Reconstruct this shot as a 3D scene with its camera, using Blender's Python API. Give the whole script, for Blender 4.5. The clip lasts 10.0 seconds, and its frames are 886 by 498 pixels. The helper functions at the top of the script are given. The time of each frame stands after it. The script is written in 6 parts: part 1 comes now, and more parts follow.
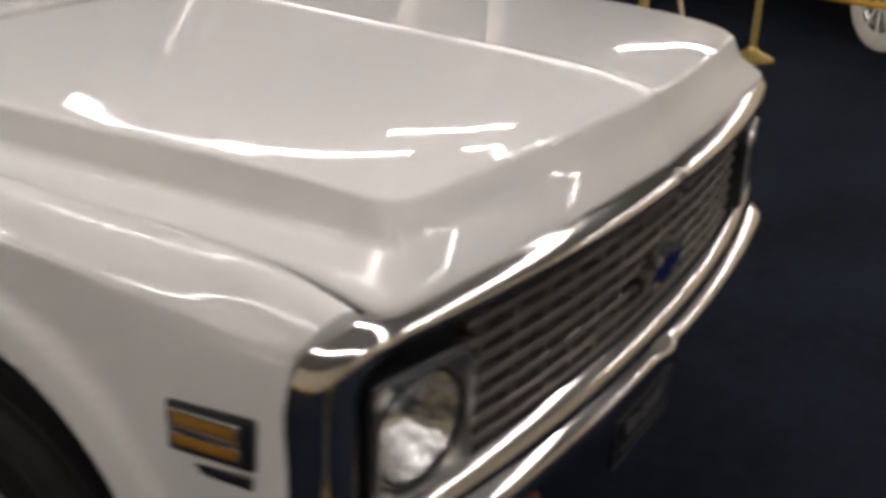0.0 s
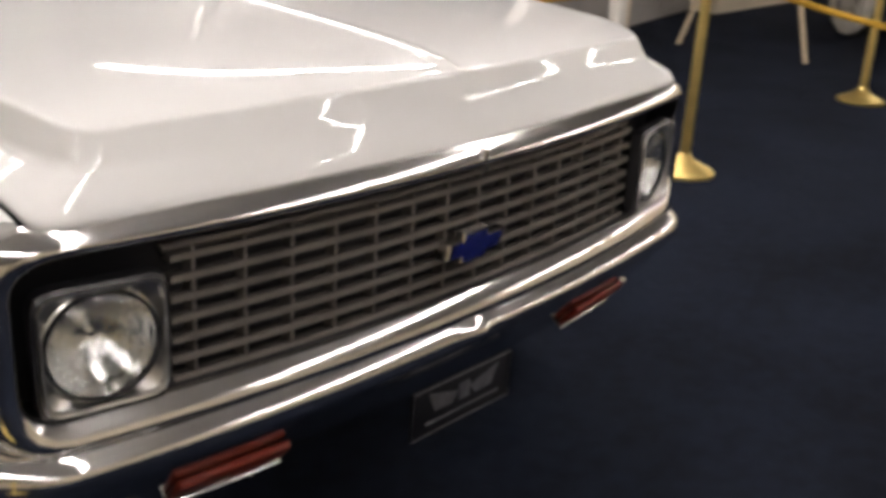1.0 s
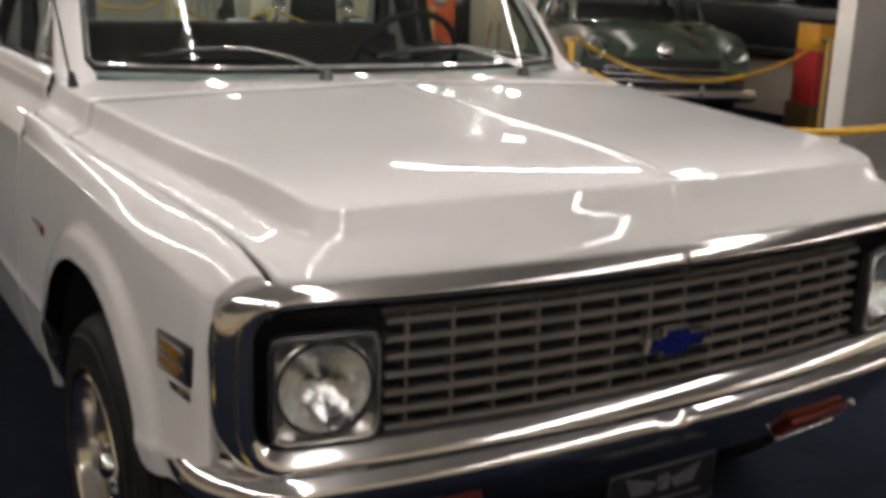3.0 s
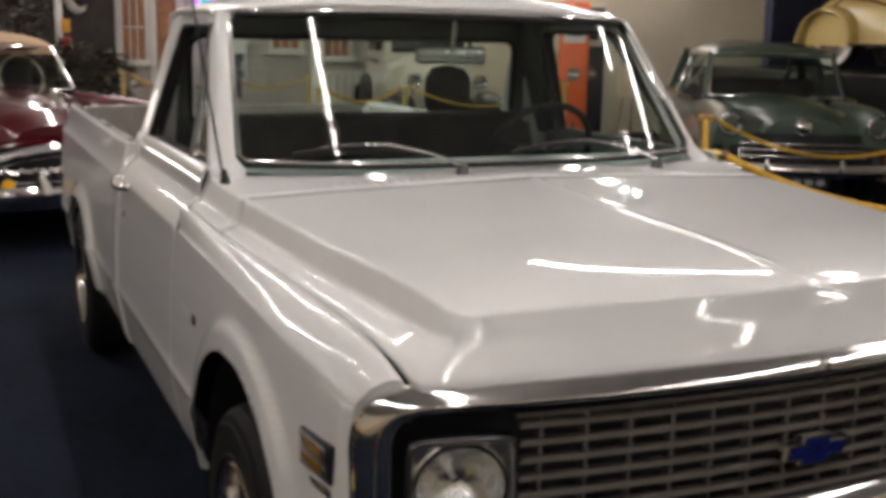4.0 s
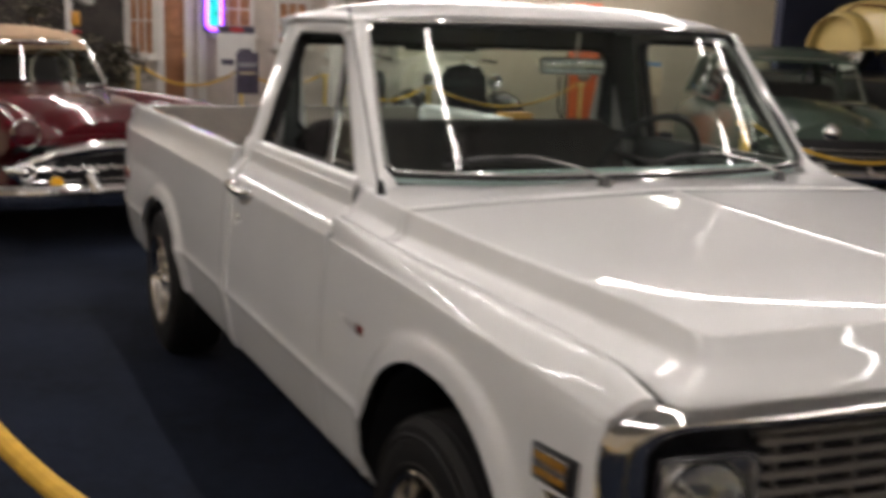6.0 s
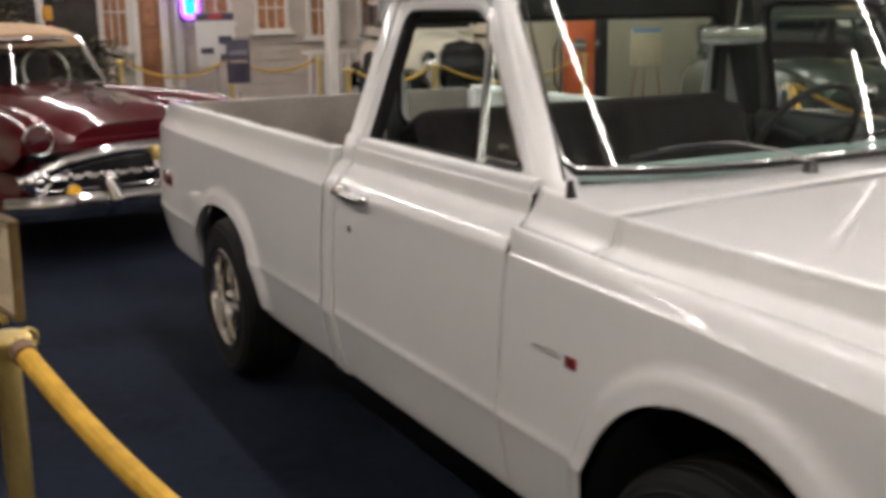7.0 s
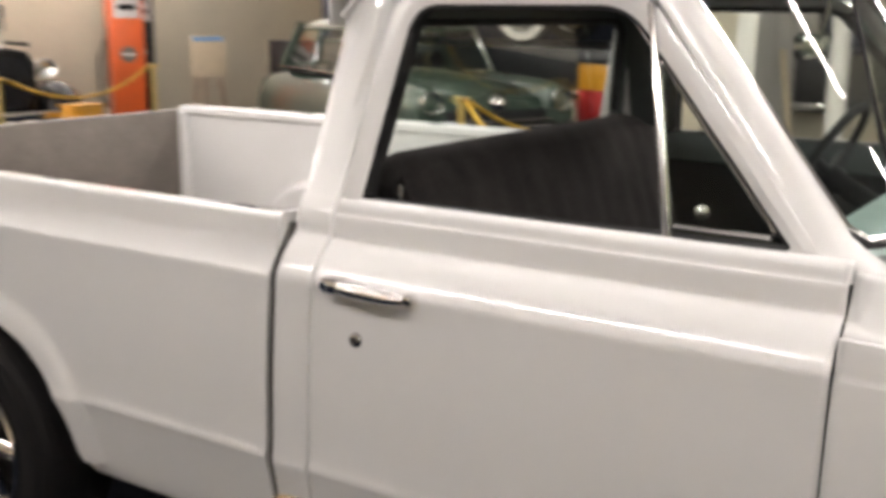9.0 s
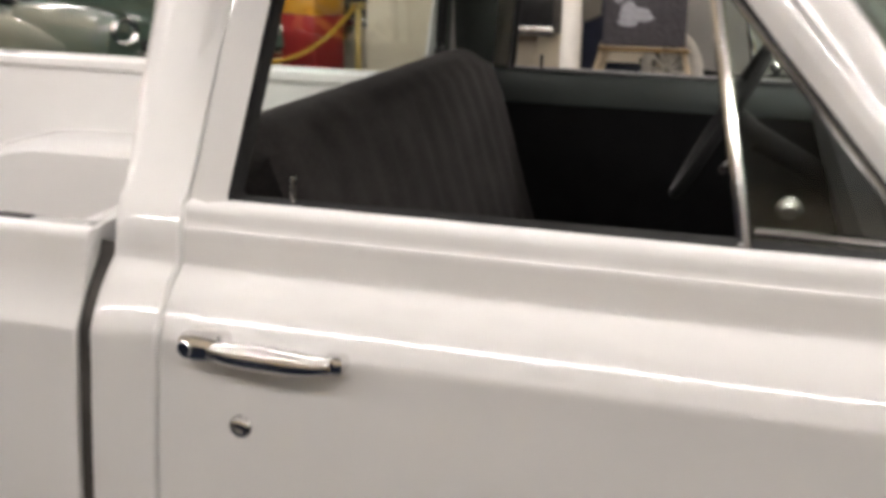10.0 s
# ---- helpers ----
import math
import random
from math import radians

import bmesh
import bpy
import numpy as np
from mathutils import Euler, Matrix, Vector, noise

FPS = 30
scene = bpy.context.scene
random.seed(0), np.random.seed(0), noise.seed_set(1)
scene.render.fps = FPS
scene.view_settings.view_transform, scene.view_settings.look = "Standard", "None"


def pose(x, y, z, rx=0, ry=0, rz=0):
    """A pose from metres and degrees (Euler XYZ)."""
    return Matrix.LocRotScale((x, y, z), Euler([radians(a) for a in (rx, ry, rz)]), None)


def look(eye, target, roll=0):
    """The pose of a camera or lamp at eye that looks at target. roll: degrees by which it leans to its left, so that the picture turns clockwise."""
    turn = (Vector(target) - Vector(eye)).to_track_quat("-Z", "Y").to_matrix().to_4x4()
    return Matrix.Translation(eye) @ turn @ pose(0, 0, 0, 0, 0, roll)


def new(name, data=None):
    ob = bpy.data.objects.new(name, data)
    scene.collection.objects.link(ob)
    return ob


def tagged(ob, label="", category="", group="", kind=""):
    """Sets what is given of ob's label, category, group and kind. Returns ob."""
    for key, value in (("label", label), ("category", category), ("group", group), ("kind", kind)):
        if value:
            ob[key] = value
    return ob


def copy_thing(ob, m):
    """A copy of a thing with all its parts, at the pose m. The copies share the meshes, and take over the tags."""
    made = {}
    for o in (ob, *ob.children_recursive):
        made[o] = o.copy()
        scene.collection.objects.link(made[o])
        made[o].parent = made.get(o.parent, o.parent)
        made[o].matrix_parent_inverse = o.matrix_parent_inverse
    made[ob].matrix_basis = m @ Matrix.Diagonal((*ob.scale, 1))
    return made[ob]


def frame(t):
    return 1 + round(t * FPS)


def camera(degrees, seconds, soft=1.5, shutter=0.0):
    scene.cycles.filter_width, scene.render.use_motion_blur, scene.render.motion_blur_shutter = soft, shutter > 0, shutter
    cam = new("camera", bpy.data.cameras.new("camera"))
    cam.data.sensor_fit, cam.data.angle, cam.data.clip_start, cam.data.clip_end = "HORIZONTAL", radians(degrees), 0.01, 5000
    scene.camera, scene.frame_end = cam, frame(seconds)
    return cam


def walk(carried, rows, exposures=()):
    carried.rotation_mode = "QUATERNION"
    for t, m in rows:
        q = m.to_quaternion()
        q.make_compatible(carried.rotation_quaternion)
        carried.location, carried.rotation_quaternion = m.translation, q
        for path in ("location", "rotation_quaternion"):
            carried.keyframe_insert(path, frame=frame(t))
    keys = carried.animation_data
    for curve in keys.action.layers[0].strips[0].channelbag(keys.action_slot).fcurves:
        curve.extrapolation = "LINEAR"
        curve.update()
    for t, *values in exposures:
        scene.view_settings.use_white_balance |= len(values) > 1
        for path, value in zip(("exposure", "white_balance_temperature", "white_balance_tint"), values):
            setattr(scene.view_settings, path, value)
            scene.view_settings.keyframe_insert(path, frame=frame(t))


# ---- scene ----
cam = camera(44.5, 10.0, soft=4.2, shutter=0.5)
PATH = [
    (0, (-1.819, -0.645, 1.530), (-0.224, 0.286, 0.763), 2.5),
    (0.5, (-1.593, -0.975, 1.462), (-0.055, 0.079, 0.737), 3.0),
    (1, (-1.484, -1.279, 1.467), (-0.076, -0.054, 0.748), 3.4),
    (1.5, (-1.445, -1.520, 1.447), (-0.245, -0.083, 0.742), 2.5),
    (2, (-1.452, -1.609, 1.442), (-0.355, -0.071, 0.786), 1.9),
    (2.5, (-1.467, -1.600, 1.473), (-0.428, -0.009, 0.850), 2.0),
    (2.7, (-1.484, -1.569, 1.445), (-0.447, 0.041, 0.869), 2.2),
    (3.8, (-1.504, -1.604, 1.528), (-0.641, 0.154, 1.126), 1.4),
    (4, (-1.521, -1.601, 1.536), (-0.706, 0.182, 1.144), 1.2),
    (4.5, (-1.644, -1.621, 1.552), (-0.830, 0.167, 1.176), 3.0),
    (5, (-1.806, -1.619, 1.541), (-0.908, 0.100, 1.054), 2.7),
    (5.5, (-1.927, -1.609, 1.593), (-0.978, 0.092, 1.139), 2.4),
    (6, (-1.979, -1.421, 1.574), (-1.123, 0.342, 1.174), 2.1),
    (6.2, (-2.020, -1.298, 1.586), (-1.204, 0.489, 1.204), 1.2),
    (7.3, (-2.367, -0.485, 1.550), (-1.401, 1.204, 1.090), -1.4),
    (7.5, (-2.423, -0.305, 1.548), (-1.424, 1.366, 1.091), -1.4),
    (8, (-2.536, 0.177, 1.553), (-1.453, 1.797, 1.104), -0.7),
    (8.5, (-2.623, 0.622, 1.550), (-1.354, 2.106, 1.121), -1.1),
    (9, (-2.620, 1.031, 1.530), (-0.992, 2.112, 1.103), 0.5),
    (9.2, (-2.531, 1.174, 1.518), (-0.846, 2.145, 1.056), 0.4),
    (9.5, (-2.414, 1.395, 1.498), (-0.671, 2.244, 1.011), 1.0),
    (9.8, (-2.263, 1.627, 1.499), (-0.430, 2.245, 0.988), 1.6),
    (10, (-2.127, 1.748, 1.491), (-0.276, 2.265, 0.938), 1.4),
]
walk(cam, [(t, look(eye, target, roll)) for t, eye, target, roll in PATH],
     [(0.0, -0.80), (0.5, -0.55), (1.0, -0.27), (1.6, -0.15), (2.0, -0.22), (2.7, -0.48), (3.8, -0.80), (5.0, -0.72), (6.2, -0.63), (7.5, -0.32), (8.5, -0.24), (9.0, 0.05), (9.5, 0.04), (10.0, 0.02)])
# ---------------------------------------------------------------- world and light
world = bpy.data.worlds.new("world")
scene.world = world
world.use_nodes = True
world.node_tree.nodes["Background"].inputs[0].default_value = (0.9, 0.85, 0.78, 1)
world.node_tree.nodes["Background"].inputs[1].default_value = 0.03
scene.view_settings.exposure = 0.0
TUBE_GLOW = 84.0          # radiance of the fluorescent diffusers

# ---------------------------------------------------------------- materials
def material(name, colour, rough=0.5, metal=0.0, noise_scale=0.0, noise_amount=0.0, bump=0.0, bump_scale=200.0,
             coat=0.0, rough_var=0.0, second=None, fine=0.0, coord="Object", spec=0.5, stretch=(1, 1, 1)):
    m = bpy.data.materials.new(name)
    m.use_nodes = True
    nt = m.node_tree
    b = nt.nodes["Principled BSDF"]
    b.inputs["Base Color"].default_value = (*colour, 1)
    b.inputs["Roughness"].default_value = rough
    b.inputs["Metallic"].default_value = metal
    b.inputs["Specular IOR Level"].default_value = spec
    b.inputs["Coat Weight"].default_value = coat
    b.inputs["Coat Roughness"].default_value = 0.03
    tc = nt.nodes.new("ShaderNodeTexCoord")
    mp = nt.nodes.new("ShaderNodeMapping")
    mp.inputs["Scale"].default_value = stretch
    nt.links.new(tc.outputs[coord], mp.inputs["Vector"])
    if noise_amount:
        n1 = nt.nodes.new("ShaderNodeTexNoise")
        n1.inputs["Scale"].default_value = noise_scale
        n1.inputs["Detail"].default_value = 6
        n2 = nt.nodes.new("ShaderNodeTexNoise")
        n2.inputs["Scale"].default_value = noise_scale * 14
        n2.inputs["Detail"].default_value = 3
        for n in (n1, n2):
            nt.links.new(mp.outputs[0], n.inputs["Vector"])
        add = nt.nodes.new("ShaderNodeMath")
        add.operation = "MULTIPLY_ADD"
        nt.links.new(n2.outputs[0], add.inputs[0])
        add.inputs[1].default_value = fine
        nt.links.new(n1.outputs[0], add.inputs[2])
        ramp = nt.nodes.new("ShaderNodeValToRGB")
        lo, hi = (0.32 + fine * 0.4, 0.68 + fine * 0.6)
        ramp.color_ramp.elements[0].position, ramp.color_ramp.elements[1].position = lo, min(hi, 1.0)
        dark = second or tuple(c * (1 - noise_amount) for c in colour)
        light = colour if second else tuple(min(1, c * (1 + noise_amount)) for c in colour)
        ramp.color_ramp.elements[0].color = (*dark, 1)
        ramp.color_ramp.elements[1].color = (*light, 1)
        nt.links.new(add.outputs[0], ramp.inputs[0])
        nt.links.new(ramp.outputs[0], b.inputs["Base Color"])
        if rough_var:
            mr = nt.nodes.new("ShaderNodeMapRange")
            mr.inputs["To Min"].default_value = max(0.0, rough - rough_var)
            mr.inputs["To Max"].default_value = min(1.0, rough + rough_var)
            nt.links.new(n1.outputs[0], mr.inputs["Value"])
            nt.links.new(mr.outputs[0], b.inputs["Roughness"])
    if bump:
        nb = nt.nodes.new("ShaderNodeTexNoise")
        nb.inputs["Scale"].default_value = bump_scale
        nb.inputs["Detail"].default_value = 4
        nt.links.new(mp.outputs[0], nb.inputs["Vector"])
        bp = nt.nodes.new("ShaderNodeBump")
        bp.inputs["Strength"].default_value = bump
        bp.inputs["Distance"].default_value = 0.004
        nt.links.new(nb.outputs[0], bp.inputs["Height"])
        nt.links.new(bp.outputs[0], b.inputs["Normal"])
    return m


def glass_material(name, tint, haze=0.0, sheen=0.06):
    m = bpy.data.materials.new(name)
    m.use_nodes = True
    nt = m.node_tree
    nt.nodes.remove(nt.nodes["Principled BSDF"])
    out = nt.nodes["Material Output"]
    tr = nt.nodes.new("ShaderNodeBsdfTransparent")
    tr.inputs[0].default_value = (*tint, 1)
    gl = nt.nodes.new("ShaderNodeBsdfGlossy")
    gl.inputs["Roughness"].default_value = 0.01 + haze
    lw = nt.nodes.new("ShaderNodeLayerWeight")
    lw.inputs[0].default_value = 0.5
    pw = nt.nodes.new("ShaderNodeMath")
    pw.operation = "POWER"
    pw.inputs[1].default_value = 5.0
    nt.links.new(lw.outputs["Facing"], pw.inputs[0])
    ma = nt.nodes.new("ShaderNodeMath")
    ma.operation = "MULTIPLY_ADD"
    ma.inputs[1].default_value, ma.inputs[2].default_value = 0.94 - sheen, sheen
    nt.links.new(pw.outputs[0], ma.inputs[0])
    mix = nt.nodes.new("ShaderNodeMixShader")
    nt.links.new(ma.outputs[0], mix.inputs[0])
    nt.links.new(tr.outputs[0], mix.inputs[1])
    nt.links.new(gl.outputs[0], mix.inputs[2])
    nt.links.new(mix.outputs[0], out.inputs[0])
    return m


def glow_material(name, colour, strength):
    m = bpy.data.materials.new(name)
    m.use_nodes = True
    b = m.node_tree.nodes["Principled BSDF"]
    b.inputs["Base Color"].default_value = (*colour, 1)
    b.inputs["Emission Color"].default_value = (*colour, 1)
    b.inputs["Emission Strength"].default_value = strength
    return m


WHITE = material("white_car_paint", (0.755, 0.755, 0.745), 0.5, spec=0.2, coat=1.0, noise_scale=1.3, noise_amount=0.03, fine=0.2, bump=0.015, bump_scale=9)
CHROME = material("chrome", (0.80, 0.79, 0.78), 0.11, 1.0, noise_scale=6, noise_amount=0.06, rough_var=0.05, fine=0.4, bump=0.03, bump_scale=14)
DULL_CHROME = material("worn_chrome", (0.6, 0.59, 0.57), 0.22, 1.0, noise_scale=20, noise_amount=0.15, rough_var=0.08, fine=0.5)
GRILLE_SILVER = material("anodised_grille", (0.235, 0.215, 0.195), 0.45, 0.8, noise_scale=15, noise_amount=0.12, fine=0.4)
WIPER_STEEL = material("dark_wiper_steel", (0.10, 0.10, 0.10), 0.35, 0.8, noise_scale=20, noise_amount=0.2, fine=0.4)
BLACK_PAINT = material("black_paint", (0.012, 0.012, 0.014), 0.35, noise_scale=8, noise_amount=0.3, fine=0.4)
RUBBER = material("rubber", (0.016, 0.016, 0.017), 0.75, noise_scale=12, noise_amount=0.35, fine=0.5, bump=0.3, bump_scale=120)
TYRE = material("tyre_rubber", (0.009, 0.0085, 0.0085), 0.7, spec=0.25, noise_scale=10, noise_amount=0.3, fine=0.5, bump=0.35, bump_scale=90)
ALLOY = material("polished_alloy", (0.72, 0.69, 0.64), 0.14, 1.0, noise_scale=8, noise_amount=0.1, rough_var=0.06, fine=0.4)
# flat grey that paints the shade between cab and bed
GAP_SHADE = material("gap_shade_grey", (0.052, 0.048, 0.044), 0.8, noise_scale=12, noise_amount=0.35, fine=0.5)
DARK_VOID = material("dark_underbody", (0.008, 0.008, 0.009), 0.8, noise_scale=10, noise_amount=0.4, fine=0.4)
AMBER = material("amber_plastic", (0.30, 0.15, 0.022), 0.22, coat=0.6, noise_scale=60, noise_amount=0.12, fine=0.6)
ORANGE_LENS = material("red_orange_lens", (0.105, 0.011, 0.004), 0.45, coat=0.0, spec=0.25, noise_scale=60, noise_amount=0.15, fine=0.6)
RED_PLASTIC = material("red_plastic", (0.17, 0.012, 0.012), 0.25, coat=0.5, noise_scale=60, noise_amount=0.15, fine=0.5)
BLUE_ENAMEL = material("blue_enamel", (0.005, 0.009, 0.085), 0.25, coat=0.6, noise_scale=40, noise_amount=0.15, fine=0.4)
SATIN = material("satin_aluminium", (0.80, 0.79, 0.77), 0.30, 1.0, noise_scale=18, noise_amount=0.1, fine=0.4)
REFLECTOR = material("lamp_reflector", (0.88, 0.88, 0.87), 0.13, 1.0, noise_scale=30, noise_amount=0.1, fine=0.5, bump=1.0, bump_scale=44)
GLASS = glass_material("clear_glass", (0.86, 0.93, 0.89))
WINDSCREEN = glass_material("tinted_windscreen_glass", (0.76, 0.84, 0.795))
LENS_GLASS = glass_material("headlamp_glass", (0.93, 0.94, 0.94), 0.12, 0.09)
SEAT_CLOTH = material("charcoal_seat_cloth", (0.032, 0.029, 0.028), 0.85, spec=0.2, noise_scale=9, noise_amount=0.3, fine=0.6, bump=0.1, bump_scale=200)
CAB_GREY = material("grey_green_interior_paint", (0.085, 0.098, 0.095), 0.5, noise_scale=6, noise_amount=0.12, fine=0.3)
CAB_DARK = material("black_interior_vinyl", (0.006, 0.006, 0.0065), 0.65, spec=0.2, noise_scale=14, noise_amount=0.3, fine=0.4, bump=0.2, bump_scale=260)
DASH_TEAL = material("pale_green_dash_top", (0.30, 0.40, 0.37), 0.45, noise_scale=8, noise_amount=0.12, fine=0.4)
BED_BROWN = material("brown_grey_bed_liner", (0.165, 0.145, 0.125), 0.6, noise_scale=5, noise_amount=0.2, fine=0.5, bump=0.15, bump_scale=180)
CARPET = material("dark_blue_carpet", (0.0092, 0.0128, 0.0236), 0.95, noise_scale=0.9, noise_amount=0.45, fine=0.5, bump=0.8, bump_scale=350, coord="Generated", stretch=(30, 40, 1), spec=0.1)
CREAM_WALL = material("cream_wall_paint", (0.72, 0.645, 0.50), 0.75, noise_scale=0.9, noise_amount=0.07, fine=0.3, bump=0.15, bump_scale=60)
NAVY_WALL = material("navy_wall_paint", (0.018, 0.022, 0.045), 0.8, noise_scale=1.2, noise_amount=0.25, fine=0.3)
CEILING = material("ceiling_tiles", (0.62, 0.60, 0.57), 0.9, noise_scale=1.5, noise_amount=0.06, fine=0.4, bump=0.3, bump_scale=80)
BRASS = material("polished_brass", (0.86, 0.66, 0.24), 0.40, 1.0, noise_scale=12, noise_amount=0.14, rough_var=0.08, fine=0.5)
ROPE = material("yellow_velour_rope", (0.58, 0.34, 0.035), 0.8, noise_scale=30, noise_amount=0.2, fine=0.6, bump=0.6, bump_scale=160)
ROPE_CUFF = material("brown_rope_end", (0.16, 0.09, 0.05), 0.6, noise_scale=30, noise_amount=0.3, fine=0.6)
PAPER = material("aged_paper", (0.62, 0.51, 0.35), 0.8, noise_scale=10, noise_amount=0.08, fine=0.4)
INK = material("faded_ink", (0.05, 0.045, 0.05), 0.8, noise_scale=40, noise_amount=0.4, fine=0.5)
FINE_PRINT = material("grey_print", (0.36, 0.29, 0.2), 0.8, noise_scale=60, noise_amount=0.2, fine=0.5)
GILT = material("gilt_frame", (0.17, 0.11, 0.045), 0.4, 0.5, noise_scale=20, noise_amount=0.3, fine=0.5)
WHITE_PAINT = material("white_wall_paint", (0.74, 0.71, 0.65), 0.6, noise_scale=3, noise_amount=0.06, fine=0.3)
PLATE_BLACK = material("black_plate", (0.006, 0.006, 0.008), 0.55, spec=0.2, noise_scale=14, noise_amount=0.3, fine=0.4)
PLATE_PRINT = material("dull_plate_print", (0.085, 0.085, 0.095), 0.5, 0.3, noise_scale=40, noise_amount=0.3, fine=0.5)
SILVER_PRINT = material("silver_print", (0.24, 0.24, 0.26), 0.45, 0.3, noise_scale=30, noise_amount=0.2, fine=0.4)
TUBE = glow_material("fluorescent_diffuser", (1.01, 0.93, 0.895), TUBE_GLOW)

# ---------------------------------------------------------------- mesh helpers
def part(name, bm, mat, parent=None, label="", sharp=32, smooth=True):
    bmesh.ops.remove_doubles(bm, verts=bm.verts, dist=0.00005)
    bmesh.ops.recalc_face_normals(bm, faces=bm.faces)
    if smooth:
        for f in bm.faces:
            f.smooth = True
        lim = radians(sharp)
        for e in bm.edges:
            if len(e.link_faces) == 2 and e.calc_face_angle(0) > lim:
                e.smooth = False
    me = bpy.data.meshes.new(name)
    bm.to_mesh(me)
    bm.free()
    mats = mat if isinstance(mat, (list, tuple)) else [mat]
    for x in mats:
        me.materials.append(x)
    ob = new(name, me)
    if parent:
        ob.parent = parent
    if label:
        ob["label"] = label
    return ob


def thing(name, label, category, m=None, group="", kind=""):
    ob = new(name)
    ob.empty_display_size = 0.2
    if m is not None:
        ob.matrix_basis = m
    return tagged(ob, label, category, group, kind)


def sheet(rows, bm=None, close_u=False, close_v=False):
    """Quads between rows of points."""
    bm = bm or bmesh.new()
    vs = [[bm.verts.new(p) for p in r] for r in rows]
    nv, nu = len(vs), len(vs[0])
    for i in range(nv if close_v else nv - 1):
        a, b = vs[i], vs[(i + 1) % nv]
        for j in range(nu if close_u else nu - 1):
            q = [a[j], a[(j + 1) % nu], b[(j + 1) % nu], b[j]]
            try:
                bm.faces.new(q)
            except ValueError:
                pass
    return bm


def box(c, s, bevel=0.0, bm=None, rot=None, seg=2):
    bm = bm or bmesh.new()
    m = Matrix.LocRotScale(c, rot or Euler((0, 0, 0)), s)
    r = bmesh.ops.create_cube(bm, size=1.0, matrix=m)
    if bevel:
        vs = set(r["verts"])
        es = [e for e in bm.edges if e.verts[0] in vs and e.verts[1] in vs]
        bmesh.ops.bevel(bm, geom=es, offset=bevel, segments=seg, affect="EDGES", profile=0.5)
    return bm


def sweep(points, radius, n=8, bm=None, flat=1.0, closed=False, up=Vector((0, 0, 1)), cap=True):
    """A round or flattened bar along a line; radius may be a list."""
    bm = bm or bmesh.new()
    pts = [Vector(p) for p in points]
    rs = radius if isinstance(radius, (list, tuple)) else [radius] * len(pts)
    rows = []
    for i, p in enumerate(pts):
        a = pts[i - 1] if i or closed else p
        b = pts[(i + 1) % len(pts)] if i < len(pts) - 1 or closed else p
        d = (b - a).normalized()
        u = up if abs(d.dot(up)) < 0.95 else Vector((1, 0, 0))
        x = d.cross(u).normalized()
        z = x.cross(d).normalized()
        rows.append([p + x * (math.cos(k * math.tau / n) * rs[i]) + z * (math.sin(k * math.tau / n) * rs[i] * flat) for k in range(n)])
    sheet(rows, bm, close_u=True, close_v=closed)
    if cap and not closed:
        bm.verts.ensure_lookup_table()
        tot = len(bm.verts)
        k = len(pts) * n
        first = [bm.verts[tot - k + j] for j in range(n)]
        last = [bm.verts[tot - n + j] for j in range(n)]
        for q in (first, last):
            try:
                bm.faces.new(q)
            except ValueError:
                pass
    return bm


def lathe(profile, n=32, bm=None, m=None, cap=False):
    """Turns (radius, height) pairs round z, then moves them by m."""
    bm = bm or bmesh.new()
    m = m or Matrix()
    rows = [[m @ Vector((r * math.cos(k * math.tau / n), r * math.sin(k * math.tau / n), h)) for k in range(n)] for r, h in profile]
    sheet(rows, bm, close_u=True)
    return bm


def solid(ob, thick, offset=-1.0):
    mo = ob.modifiers.new("thickness", "SOLIDIFY")
    mo.thickness, mo.offset = thick, offset
    return ob


def lerp(a, b, t):
    return a + (b - a) * t


def curve(pairs, v):
    """A line through (position, value) pairs, eased between them."""
    if v <= pairs[0][0]:
        return pairs[0][1]
    for (a, x), (b, y) in zip(pairs, pairs[1:]):
        if v <= b:
            return lerp(x, y, (v - a) / (b - a))
    return pairs[-1][1]


def rounded(w, h, r, n=5, cx=0.0, cy=0.0):
    """Points round a rectangle with round corners."""
    pts = []
    for sx, sy, a0 in ((1, 1, 0), (-1, 1, 90), (-1, -1, 180), (1, -1, 270)):
        for k in range(n + 1):
            a = radians(a0 + 90 * k / n)
            pts.append((cx + sx * (w / 2 - r) + r * math.cos(a), cy + sy * (h / 2 - r) + r * math.sin(a)))
    return pts


def fillet(points, r, n=4):
    """A closed loop with its corners rounded, by one radius or by one for each corner."""
    out = []
    ps = [Vector(p) for p in points]
    for i, p in enumerate(ps):
        a, b = ps[i - 1], ps[(i + 1) % len(ps)]
        q = r[i] if isinstance(r, tuple) else r
        ra = min(q, (a - p).length * 0.45)
        rb = min(q, (b - p).length * 0.45)
        s, e = p + (a - p).normalized() * ra, p + (b - p).normalized() * rb
        for k in range(n + 1):
            t = k / n
            out.append((1 - t) ** 2 * s + 2 * t * (1 - t) * p + t * t * e)
    return out


def loft(loops, bm=None, cap=True):
    bm = bm or bmesh.new()
    sheet(loops, bm, close_u=True)
    if cap:
        bm.verts.ensure_lookup_table()
        n, tot = len(loops[0]), len(bm.verts)
        k = n * len(loops)
        for q in ([bm.verts[tot - k + j] for j in range(n)], [bm.verts[tot - n + j] for j in range(n)]):
            try:
                bm.faces.new(q)
            except ValueError:
                pass
    return bm

# ---------------------------------------------------------------- the hall
X0, X1, Y0, Y1, HIGH = -9.0, 12.0, -9.0, 17.0, 3.35


def slab(name, c, s, mat, label, cat):
    return tagged(part(name, box(c, s), mat, smooth=False), label, cat, kind="structure")


